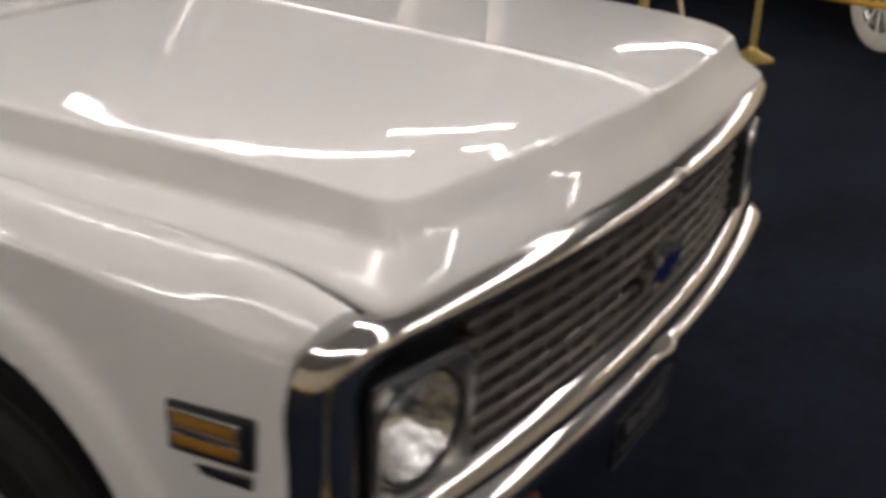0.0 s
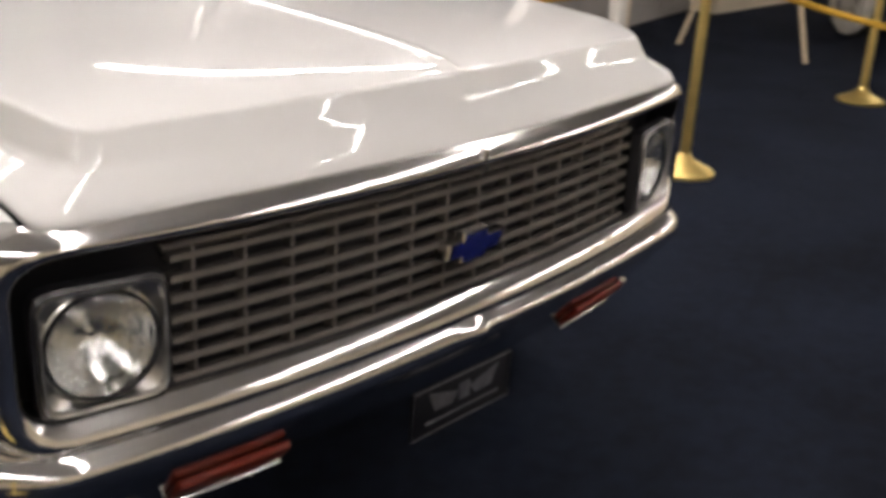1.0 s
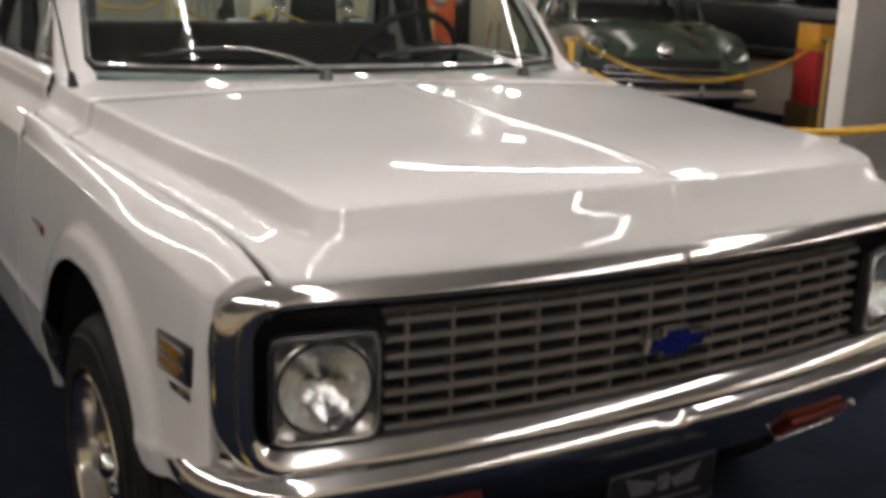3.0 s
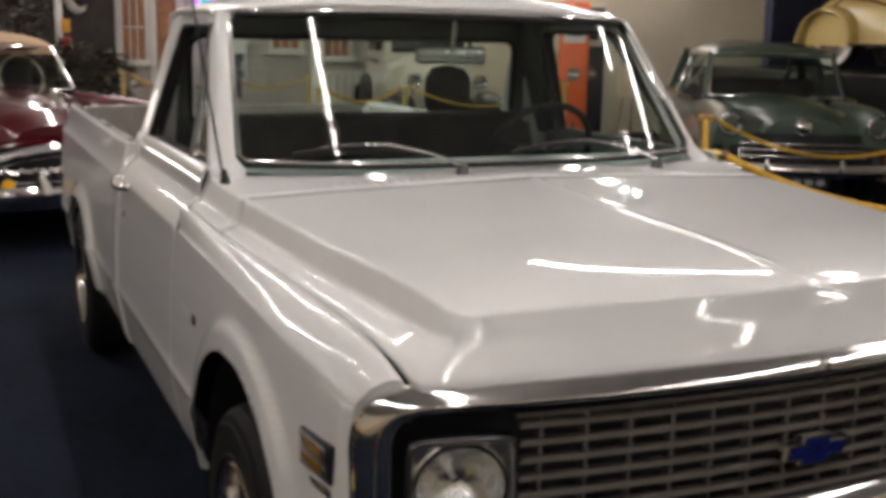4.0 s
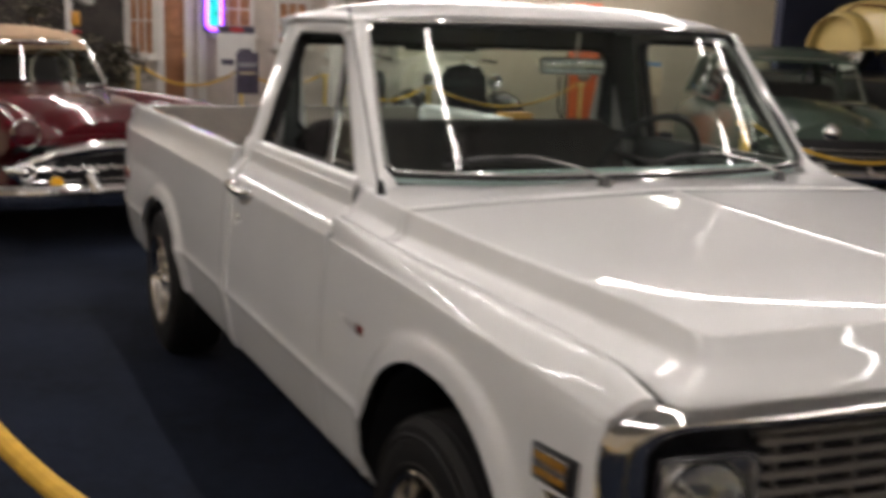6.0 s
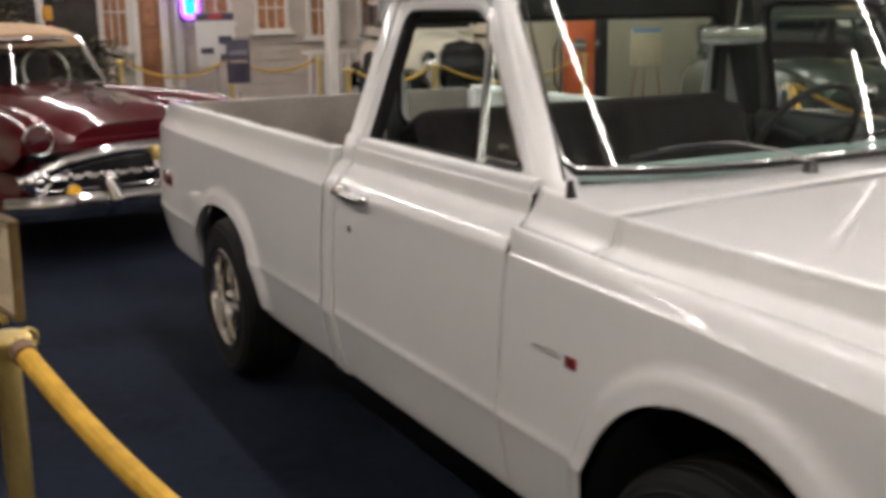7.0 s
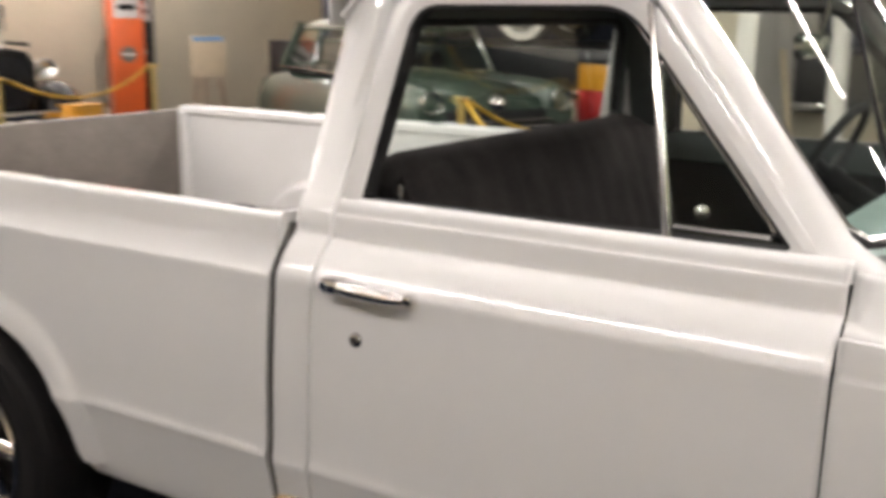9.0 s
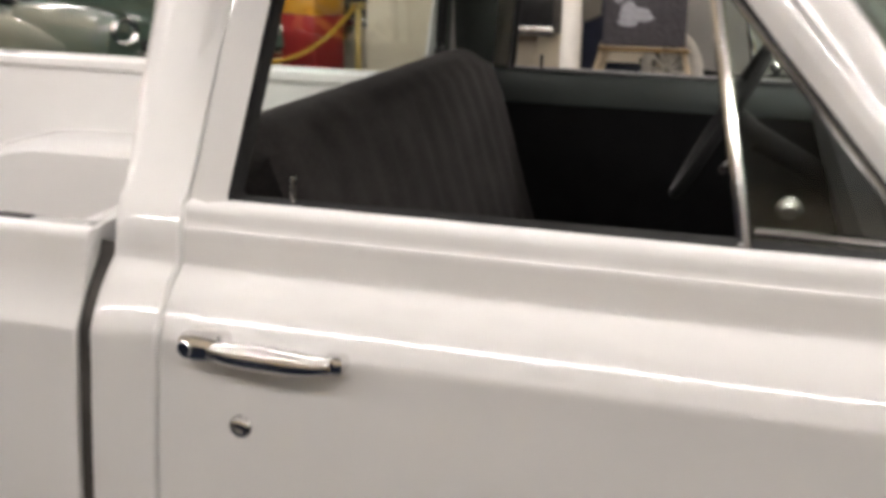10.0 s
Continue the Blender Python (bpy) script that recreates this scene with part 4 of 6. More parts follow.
        for k in range(-4, 5):
            a = k * 0.0175
            hgt = math.sqrt(max(0.0, 0.080 ** 2 - a * a))
            ln = [tilt @ Vector((a, lerp(-hgt, hgt, j / 8), 0.0045 + 0.0175 * math.sqrt(max(0, 1 - (a * a + lerp(-hgt, hgt, j / 8) ** 2) / 0.0865 ** 2)))) for j in range(9)]
            part("lens_rib", sweep(ln, 0.0012, 4), LENS_GLASS, lamp).visible_shadow = False
    # lower valance, bumper
    rows = [[(x, bow(x) + d + 0.10 * max(0, (abs(x) - 0.78) / 0.15) ** 2, z) for x in [lerp(-0.905, 0.905, k / 40) for k in range(41)]] for d, z in ((0.03, 0.632), (-0.012, 0.622), (-0.018, 0.600), (-0.01, 0.575), (0.03, 0.56))]
    part("grille_sill", sheet(rows), CHROME, truck, "chrome sill under the grille")
    sec = [(0.030, 0.600), (-0.012, 0.607), (-0.052, 0.605), (-0.076, 0.594), (-0.088, 0.576), (-0.088, 0.560), (-0.080, 0.546), (-0.060, 0.520), (-0.030, 0.480), (-0.002, 0.445), (0.018, 0.420), (0.030, 0.410), (0.055, 0.405)]
    spine = [(lerp(0, 0.790, k / 36), None) for k in range(37)]
    spine = [(a, bow(a) * 0.8 + 0.028) for a, _ in spine]
    yb = spine[-1][1]
    spine += [(0.790 + 0.088 * math.sin(radians(w)), yb + 0.012 * w / 90 + 0.105 * (1 - math.cos(radians(w)))) for w in range(10, 91, 10)]
    spine += [(0.878, spine[-1][1] + k * 0.03) for k in range(1, 6)]
    half = []
    for i, (x, y) in enumerate(spine):
        (xa, ya), (xb, yb2) = spine[max(0, i - 1)], spine[min(len(spine) - 1, i + 1)]
        ln = math.hypot(xb - xa, yb2 - ya)
        nx, ny = (yb2 - ya) / ln, -(xb - xa) / ln
        if i == 0:
            nx, ny = 0.0, -1.0
        peak = 0.010 * max(0, 1 - x / 0.05)
        end = max(0.0, (i - 38) / 12)
        k = 1 - 0.10 * end ** 2
        half.append([(x - nx * d * k, y - ny * d * k - peak * (z > 0.55), lerp(0.53, z, k)) for d, z in sec])
    rows = [[(-x, y, z) for x, y, z in r] for r in reversed(half[1:])] + half
    ob = part("front_bumper", sheet(rows), CHROME, truck, "polished chrome wrap-round front bumper", sharp=50)
    solid(ob, 0.004, -1)
    for s in (-1, 1):
        c = Vector((s * 0.527, bow(0.527) * 0.8 + 0.014, 0.446))
        m = Matrix.Translation(c) @ Euler((radians(40), 0, s * radians(6))).to_matrix().to_4x4()
        sg = part("turn_signal", box((0, 0, 0), (0.216, 0.016, 0.066), 0.006, seg=3), ORANGE_LENS, ob, "red-orange turn signal lens")
        sg.matrix_basis = m
        fr = part("signal_frame", box((0, -0.001, -0.036), (0.224, 0.022, 0.006), 0.002), DULL_CHROME, ob)
        fr.matrix_basis = m
        part("bumper_bolt", lathe([(0, 0.008), (0.007, 0.007), (0.011, 0.003), (0.012, 0)], 14, m=Matrix.Translation((s * 0.70, bow(0.70) * 0.8 + 0.022, 0.447)) @ Euler((radians(65), 0, 0)).to_matrix().to_4x4()), DULL_CHROME, ob)
    # dark show plate with silver drawing
    pl = part("front_plate", box((0, 0, 0), (0.300, 0.008, 0.108), 0.003), PLATE_BLACK, truck, "black show plate with silver wings drawing")
    pl.matrix_basis = Matrix.Translation((0.010, -0.052, 0.412)) @ Euler((radians(1), 0, 0)).to_matrix().to_4x4()
    for s in (-1, 1):
        wing = [(s * 0.018, 0.017), (s * 0.105, 0.040), (s * 0.085, -0.003), (s * 0.035, -0.005)]
        part("plate_wing", loft([[(x, -0.0035, z) for x, z in wing], [(x, -0.0062, z) for x, z in wing]]), PLATE_PRINT, pl, smooth=False)
    part("plate_boss", box((0, -0.0055, 0.013), (0.032, 0.004, 0.036), 0.001), PLATE_PRINT, pl)
    part("plate_line", box((0, -0.0052, -0.026), (0.22, 0.003, 0.005)), PLATE_PRINT, pl)
    part("plate_rim", sweep([(x, -0.004, z) for x, z in ((-0.147, -0.051), (0.147, -0.051), (0.147, 0.051), (-0.147, 0.051))], 0.0018, 6, closed=True), PLATE_PRINT, pl)


def wheels():
    def build(name):
        w = part(name, lathe([(0.20, -0.115), (0.23, -0.122), (0.28, -0.126), (0.318, -0.118), (0.336, -0.098), (0.342, -0.06), (0.3435, 0.0), (0.342, 0.06), (0.336, 0.098), (0.318, 0.118), (0.28, 0.126), (0.23, 0.122), (0.20, 0.115)], 56), TYRE, truck, "black tyre on a polished five-slot alloy rim")
        part("rim", lathe([(0.205, 0.108), (0.212, 0.122), (0.206, 0.127), (0.198, 0.120), (0.190, 0.085), (0.186, 0.03), (0.184, -0.1)], 48), ALLOY, w, "polished alloy rim")
        # five broad spokes
        for k in range(5):
            a = k * math.tau / 5 + 0.3
            prof = []
            for r, half, h in ((0.045, 0.030, 0.088), (0.075, 0.028, 0.092), (0.11, 0.024, 0.085), (0.15, 0.029, 0.074), (0.188, 0.044, 0.066)):
                ux, uy = math.cos(a), math.sin(a)
                prof.append([(ux * r - uy * t * half, uy * r + ux * t * half, h - 0.016 * t * t) for t in (-1.0, -0.75, -0.35, 0, 0.35, 0.75, 1.0)] +
                            [(ux * r - uy * t * half, uy * r + ux * t * half, h - 0.05) for t in (1.0, -1.0)])
            part("rim_spoke", loft(prof), ALLOY, w, sharp=40)
        part("hub_cap", lathe([(0, 0.118), (0.012, 0.117), (0.026, 0.110), (0.032, 0.100), (0.034, 0.088), (0.050, 0.084), (0.052, 0.03)], 28), CHROME, w, "chrome hub cap")
        for k in range(5):
            a = k * math.tau / 5 + 0.3 + math.pi / 5
            part("wheel_nut", lathe([(0, 0.098), (0.007, 0.096), (0.010, 0.088), (0.010, 0.075)], 10, m=Matrix.Translation((0.056 * math.cos(a), 0.056 * math.sin(a), 0))), CHROME, w)
        part("brake_drum", lathe([(0, 0.02), (0.15, 0.02), (0.16, 0.01), (0.16, -0.08)], 28), DARK_VOID, w)
        # tread grooves and sidewall ribs
        for h in (-0.07, -0.025, 0.025, 0.07):
            part("tread_rib", lathe([(0.3425 - 0.002 * (abs(h) > 0.05), h - 0.017), (0.3465 - 0.003 * (abs(h) > 0.05), h - 0.014), (0.3465 - 0.003 * (abs(h) > 0.05), h + 0.014), (0.3425 - 0.002 * (abs(h) > 0.05), h + 0.017)], 56), TYRE, w)
        part("sidewall_rib", lathe([(0.222, 0.1215), (0.226, 0.1265), (0.232, 0.1235)], 56), TYRE, w)
        part("sidewall_rib", lathe([(0.292, 0.1245), (0.297, 0.1275), (0.302, 0.1225)], 56), TYRE, w)
        return w
    first = build("wheel")
    spots = [(-1, 0.700), (-1, 3.685), (1, 0.700), (1, 3.685)]
    for i, (s, y) in enumerate(spots):
        m = Matrix.Translation((s * (0.852 if y < 2 else 0.872), y, 0.344)) @ Euler((0, s * radians(90), 0)).to_matrix().to_4x4() @ Euler((0, 0, 0.5 * i)).to_matrix().to_4x4()
        if i == 0:
            first.matrix_basis = m
        else:
            copy_thing(first, m)
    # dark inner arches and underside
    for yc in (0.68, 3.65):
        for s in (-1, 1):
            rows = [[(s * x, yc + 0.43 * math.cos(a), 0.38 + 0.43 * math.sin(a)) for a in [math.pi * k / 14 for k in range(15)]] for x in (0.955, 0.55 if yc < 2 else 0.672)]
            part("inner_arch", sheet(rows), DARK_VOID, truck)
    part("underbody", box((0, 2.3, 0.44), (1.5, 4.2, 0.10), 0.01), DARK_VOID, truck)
    part("engine_bay", box((0, 0.72, 0.66), (1.05, 1.15, 0.44), 0.02), DARK_VOID, truck)
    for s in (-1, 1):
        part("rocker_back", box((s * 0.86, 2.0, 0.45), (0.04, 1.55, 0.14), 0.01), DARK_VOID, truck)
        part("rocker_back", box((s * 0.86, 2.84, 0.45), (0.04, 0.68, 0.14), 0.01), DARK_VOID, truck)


def bed():
    for s in (-1, 1):
        ob = part("bed_side", side_panel(s, 2.574, 4.85, "bed"), WHITE, truck, "glossy white bed side with raised arch lip")
        solid(ob, 0.004, 0)
        # added dark strip: the shade down in the gap behind the cab, put into its colour
        zs = [lerp(0.43, 1.085, k / 24) for k in range(25)]
        rows = [[(s * (curve(sorted(SIDE), z) - 0.0045 - 0.003 * k), lerp(2.530, 2.580, k / 2), z) for z in zs] for k in range(3)]
        part("gap_shade_strip", sheet(rows), GAP_SHADE, ob, "dark grey strip standing in for the shade in the gap")
        # rail and inner wall
        rows = [[(s * x, y, z) for y in (2.605, 3.1, 3.7, 4.3, 4.79)] for x, z in ((0.905, 1.103), (0.865, 1.103), (0.853, 1.097), (0.851, 1.075), (0.862, 1.062), (0.862, 0.60))]
        part("bed_rail", sheet(rows), WHITE, ob, sharp=40)
        for y in (2.72, 3.4, 4.05):
            part("stake_pocket", box((s * 0.884, y, 1.1045), (0.028, 0.055, 0.003), 0.001), DARK_VOID, ob)
        # wheel house
        rows = []
        for k in range(17):
            a = math.pi * k / 16
            rows.append([(s * x, 3.65 + 0.46 * math.copysign(abs(math.cos(a)) ** 0.6, math.cos(a)) * f, 0.55 + 0.325 * math.sin(a) ** 0.6 * g) for x, f, g in ((0.862, 1.0, 1.0), (0.72, 1.0, 1.0), (0.68, 0.985, 0.97), (0.658, 0.955, 0.925), (0.652, 0.945, 0.90), (0.650, 0.945, 0.5), (0.650, 0.945, 0.0))])
        part("wheel_house", sheet(rows), WHITE, ob)
        part("tail_marker", box((s * 0.9885, 4.575, 0.745), (0.014, 0.140, 0.044), 0.004), RED_PLASTIC, ob, "red rear side marker in a chrome frame")
        part("tail_marker_frame", box((s * 0.9840, 4.575, 0.745), (0.014, 0.165, 0.068), 0.004), DULL_CHROME, ob)
        # tail corner and lamp
        part("tail_post", box((s * 0.875, 4.775, 0.84), (0.09, 0.05, 0.48), 0.012), WHITE, ob)
        part("tail_lamp", box((s * 0.885, 4.815, 0.76), (0.10, 0.04, 0.26), 0.015), RED_PLASTIC, ob)
    ob = part("tailgate", box((0, 4.795, 0.84), (1.66, 0.045, 0.50), 0.012), WHITE, truck, "tailgate with brown-grey inner face")
    part("tailgate_liner", box((0, 4.768, 0.845), (1.64, 0.008, 0.49), 0.003), BED_BROWN, ob)
    part("bed_front", box((0, 2.62, 0.84), (1.74, 0.03, 0.52), 0.008), WHITE, truck)
    fl = part("bed_floor", box((0, 3.69, 0.58), (1.74, 2.16, 0.03)), BED_BROWN, truck)
    for k in range(9):
        part("bed_plank", box((-0.56 + 0.14 * k, 3.69, 0.600), (0.125, 2.12, 0.014), 0.003), BED_BROWN, fl)


both(fender)
both(door)
hood()
greenhouse()
cab_inside()
wipers()
antenna()
front_end()
wheels()
bed()

# ---------------------------------------------------------------- ropes, stanchions and signs
def stanchion_at(x, y, lean=0.0):
    ob = thing("stanchion", "polished brass rope stanchion standing on the carpet", "stanchion", Matrix.Translation((x, y, 0)) @ Euler((0, lean, 0)).to_matrix().to_4x4(), "rope stanchions")
    part("base", lathe([(0, 0.0), (0.15, 0.0), (0.152, 0.012), (0.14, 0.024), (0.10, 0.042), (0.055, 0.062), (0.034, 0.085), (0.026, 0.10)], 36), BRASS, ob)
    part("pole", lathe([(0.0245, 0.08), (0.0245, 0.915), (0.030, 0.918), (0.030, 0.932), (0.0245, 0.935)], 24), BRASS, ob)
    part("cap", lathe([(0.0245, 0.932), (0.044, 0.938), (0.050, 0.945), (0.050, 0.953), (0.042, 0.960), (0, 0.963)], 24), BRASS, ob)
    for k in range(4):
        a = k * math.tau / 4 + 0.4
        ring = [(0.046 * math.cos(a) + 0.02 * math.cos(b) * math.cos(a), 0.046 * math.sin(a) + 0.02 * math.cos(b) * math.sin(a), 0.940 + 0.02 * math.sin(b)) for b in [j * math.tau / 14 for j in range(14)]]
        part("ring", sweep(ring, 0.0045, 6, closed=True), BRASS, ob)
    return ob


def rope(a, b, sag=0.22, r=0.020):
    pts = []
    a, b = Vector(a), Vector(b)
    for k in range(25):
        u = k / 24
        p = a.lerp(b, u)
        p.z -= sag * 4 * u * (1 - u)
        pts.append(p)
    ob = part("barrier_rope", sweep(pts, r, 10), ROPE)
    tagged(ob, "yellow velour barrier rope hung between brass stanchions", "barrier rope", "barrier ropes")
    for q in (pts[:2], pts[:-3:-1]):
        part("rope_end", sweep([q[0], q[0].lerp(q[1], min(0.9, 0.028 / (q[1] - q[0]).length))], r * 1.22, 10), ROPE_CUFF, ob, "dark rope end sleeve")
    return ob


POSTS = {"sign": (-2.085, 1.40), "near": (-1.578, -0.435), "front": (3.05, 1.17), "right": (5.42, 1.26), "tourer": (5.6, -1.5), "green": (3.72, 5.10), "far_right": (6.4, 4.9), "aisle": (2.10, 2.96),
         "cream_a": (2.96, 9.25), "cream_b": (5.5, 10.2), "facade_a": (1.68, 12.1), "facade_b": (0.55, 12.9), "facade_c": (2.56, 11.45), "cream_c": (1.95, 9.15), "left": (-4.2, 2.9)}
for k, p in POSTS.items():
    stanchion_at(*p)
top = lambda k, dx=0.0, dy=0.0: (POSTS[k][0] + dx, POSTS[k][1] + dy, 0.945)
rope(top("near", -0.03, 0.05), top("sign", 0.02, -0.06), 0.155)
rope(top("sign", -0.06, 0.02), top("left", 0.06, 0), 0.05)
rope(top("aisle", 0.03, -0.05), top("front", -0.03, 0.06), 0.20)
rope(top("front", 0.04, -0.04), top("tourer", -0.04, 0.04), 0.30, 0.017)
rope(top("green", 0.06, 0.0), top("far_right", -0.06, 0.0), 0.33, 0.015)
rope(top("green", -0.04, -0.05), top("aisle", 0.04, 0.05), 0.30)
rope(top("cream_a", 0.06, 0.0), top("cream_b", -0.06, 0.0), 0.24, 0.015)
rope(top("cream_c", 0.06, 0.0), top("cream_a", -0.06, 0.0), 0.14, 0.015)
rope(top("facade_a", 0.06, 0.0), top("facade_c", -0.06, 0.0), 0.14, 0.015)
rope(top("facade_b", 0.06, 0.0), top("facade_a", -0.06, 0.0), 0.20, 0.015)


BADGE_BROWN = material("brown_badge_print", (0.115, 0.088, 0.075), 0.8, noise_scale=60, noise_amount=0.2, fine=0.5)


def framed_sign():
    """The framed notice clamped on top of the brass post by the door."""
    tl, tr = Vector((-2.112, 1.506, 1.206)), Vector((-2.062, 1.253, 1.203))
    xax = (tr - tl).normalized()
    down = Vector((-0.02, 0.01, -1)).normalized()
    nrm = xax.cross(down).normalized()
    down = nrm.cross(xax).normalized()
    w, h = 0.260, 0.184
    m = Matrix((xax, -down, -nrm)).transposed().to_4x4()
    m.translation = (tl + tr) / 2 + down * h / 2
    ob = thing("notice_frame", "gilt-framed cream paper notice clamped on a brass stanchion", "notice", m)
    o, i2, d = rounded(w, h, 0.003, 1), rounded(w - 0.014, h - 0.014, 0.002, 1), 0.014
    part("frame", sheet([[(x, y, -0.006) for x, y in o], [(x, y, 0.008) for x, y in o], [(x * 0.985, y * 0.982, 0.012) for x, y in o], [(x, y, 0.010) for x, y in i2], [(x, y, 0.002) for x, y in i2]], close_u=True), GILT, ob)
    part("paper", box((0, 0, 0.002), (w - 0.012, h - 0.012, 0.002)), PAPER, ob)
    part("backing", box((0, 0, -0.004), (w - 0.004, h - 0.004, 0.004)), CAB_DARK, ob)
    part("rule", sweep([(x, y, 0.0034) for x, y in rounded(w - 0.036, h - 0.036, 0.002, 1)], 0.0008, 4, closed=True), GILT, ob)
    # winged badge and lines of small print
    part("badge", lathe([(0, 0.0046), (0.018, 0.0046), (0.023, 0.003)], 20, m=Matrix.Translation((0, 0.049, 0)) @ Matrix.Diagonal((1.5, 0.95, 1, 1))), INK, ob)
    part("badge_centre", lathe([(0, 0.0052), (0.011, 0.0052), (0.012, 0.0044)], 20, m=Matrix.Translation((0, 0.051, 0)) @ Matrix.Diagonal((1.5, 0.75, 1, 1))), BADGE_BROWN, ob)
    for s in (-1, 1):
        for k in range(4):
            y = 0.060 - 0.0075 * k
            p = [(s * 0.014, y), (s * (0.062 - 0.008 * k), y + 0.003), (s * (0.054 - 0.008 * k), y - 0.002), (s * 0.014, y - 0.006)]
            part("badge_feather", loft([[(x, yy, 0.003) for x, yy in p], [(x, yy, 0.0042) for x, yy in p]]), INK, ob, smooth=False)
    rnd = random.Random(4)
    part("text_line", box((0, 0.024, 0.0032), (0.10, 0.0035, 0.001)), FINE_PRINT, ob)
    for k in range(9):
        part("text_line", box((rnd.uniform(-0.003, 0.003), 0.008 - 0.0082 * k, 0.0032), (0.19 - (0.08 if k == 8 else 0) - rnd.uniform(0, 0.02), 0.0026, 0.001)), FINE_PRINT, ob)
    part("clamp", box((0.0, -0.098, -0.004), (0.035, 0.05, 0.012), 0.003), BRASS, ob)
    return ob


framed_sign()

# ---------------------------------------------------------------- show cars in the background
MAROON = material("maroon_car_paint", (0.070, 0.002, 0.006), 0.3, spec=0.08, coat=1.0, noise_scale=2, noise_amount=0.12, fine=0.2)
SAGE = material("sage_green_car_paint", (0.046, 0.074, 0.054), 0.35, coat=0.8, noise_scale=2, noise_amount=0.1, fine=0.2)
PALE_CAR = material("pale_grey_car_paint", (0.50, 0.49, 0.46), 0.35, coat=0.7, noise_scale=2, noise_amount=0.08, fine=0.2)
CREAM_CAR = material("cream_car_paint", (0.66, 0.61, 0.50), 0.32, coat=0.9, noise_scale=2, noise_amount=0.06, fine=0.2)
YELLOW_CAR = material("pale_yellow_car_paint", (0.62, 0.47, 0.17), 0.35, coat=0.8, noise_scale=2, noise_amount=0.08, fine=0.2)
BLACK_CAR = material("black_car_paint", (0.007, 0.007, 0.008), 0.16, spec=0.4, coat=0.0, noise_scale=2, noise_amount=0.2, fine=0.2)
TAN_CLOTH = material("tan_soft_top_cloth", (0.42, 0.29, 0.18), 0.9, noise_scale=12, noise_amount=0.15, fine=0.5, bump=0.4, bump_scale=240)
WHITEWALL = material("whitewall_rubber", (0.70, 0.67, 0.60), 0.6, noise_scale=15, noise_amount=0.1, fine=0.4)
ORANGE_LAMP = material("amber_fog_lamp", (0.85, 0.45, 0.02), 0.25, coat=0.5, noise_scale=30, noise_amount=0.1, fine=0.4)


def arc_section(w, lo, hi, n=2.6, m=2.2, count=17, y=0.0, tuck=0.0):
    """Half-round section across a body: straight flanks, rounded top."""
    row = []
    for k in range(count):
        a = math.pi * k / (count - 1)
        c, s = math.cos(a), math.sin(a)
        x = w * math.copysign(abs(c) ** (2 / n), c)
        z = lo + (hi - lo) * abs(s) ** (2 / m)
        row.append((x * (1 - tuck * (1 - abs(s))), y, z))
    return row


def body_loft(stations, n=2.8, m=2.4, count=21):
    """stations: (y, half width, bottom, top)."""
    ys = [q[0] for q in stations]
    rows = []
    steps = max(10, int((ys[-1] - ys[0]) / 0.09))
    for i in range(steps + 1):
        y = lerp(ys[0], ys[-1], i / steps)
        vals = []
        for c in (1, 2, 3):
            vals.append(smooth_curve([(q[0], q[c]) for q in stations], y))
        rows.append(arc_section(vals[0], vals[1], vals[2], n, m, count, y))
    bm = sheet(rows)
    for r in (rows[0], rows[-1]):
        try:
            bm.faces.new([bm.verts.new(p) for p in r])
        except ValueError:
            pass
    return bm


def smooth_curve(pairs, v):
    for i, ((a, x), (b, y)) in enumerate(zip(pairs, pairs[1:])):
        if v <= b or i == len(pairs) - 2:
            p = pairs[max(0, i - 1)][1]
            q = pairs[min(len(pairs) - 1, i + 2)][1]
            u = min(1, max(0, (v - a) / (b - a)))
            return 0.5 * (2 * x + (y - p) * u * 0.8 + (3 * y - 3 * x - (y - p) * 0.8 * 2 + 0 * q + 3 * y - 3 * x - (q - x) * 0.8) * u * u + (2 * (2 * x - 2 * y) + (y - p) * 0.8 + (q - x) * 0.8) * u ** 3)
    return pairs[-1][1]


def show_wheel(car, x, y, r, width, mats, hub=CHROME):
    tyre_mat, side_mat = mats
    s = 1 if x > 0 else -1
    m = Matrix.Translation((x, y, r)) @ Euler((0, s * radians(90), 0)).to_matrix().to_4x4()
    h = width / 2
    w = part("wheel", lathe([(r * 0.62, -h), (r * 0.9, -h), (r * 0.985, -h * 0.7), (r, 0), (r * 0.985, h * 0.7), (r * 0.92, h), (r * 0.88, h * 1.02)], 36), tyre_mat, car, "tyre on a steel wheel")
    w.matrix_basis = m
    part("sidewall", lathe([(r * 0.89, h * 1.01), (r * 0.8, h * 1.06), (r * 0.66, h * 0.98), (r * 0.62, h * 0.9)], 36), side_mat, w)
    part("rim", lathe([(r * 0.63, h * 0.92), (r * 0.58, h * 0.95), (r * 0.50, h * 0.6), (r * 0.3, h * 0.7), (r * 0.26, h * 0.95), (r * 0.12, h * 1.05), (0, h * 1.06)], 28), hub, w)
    return w


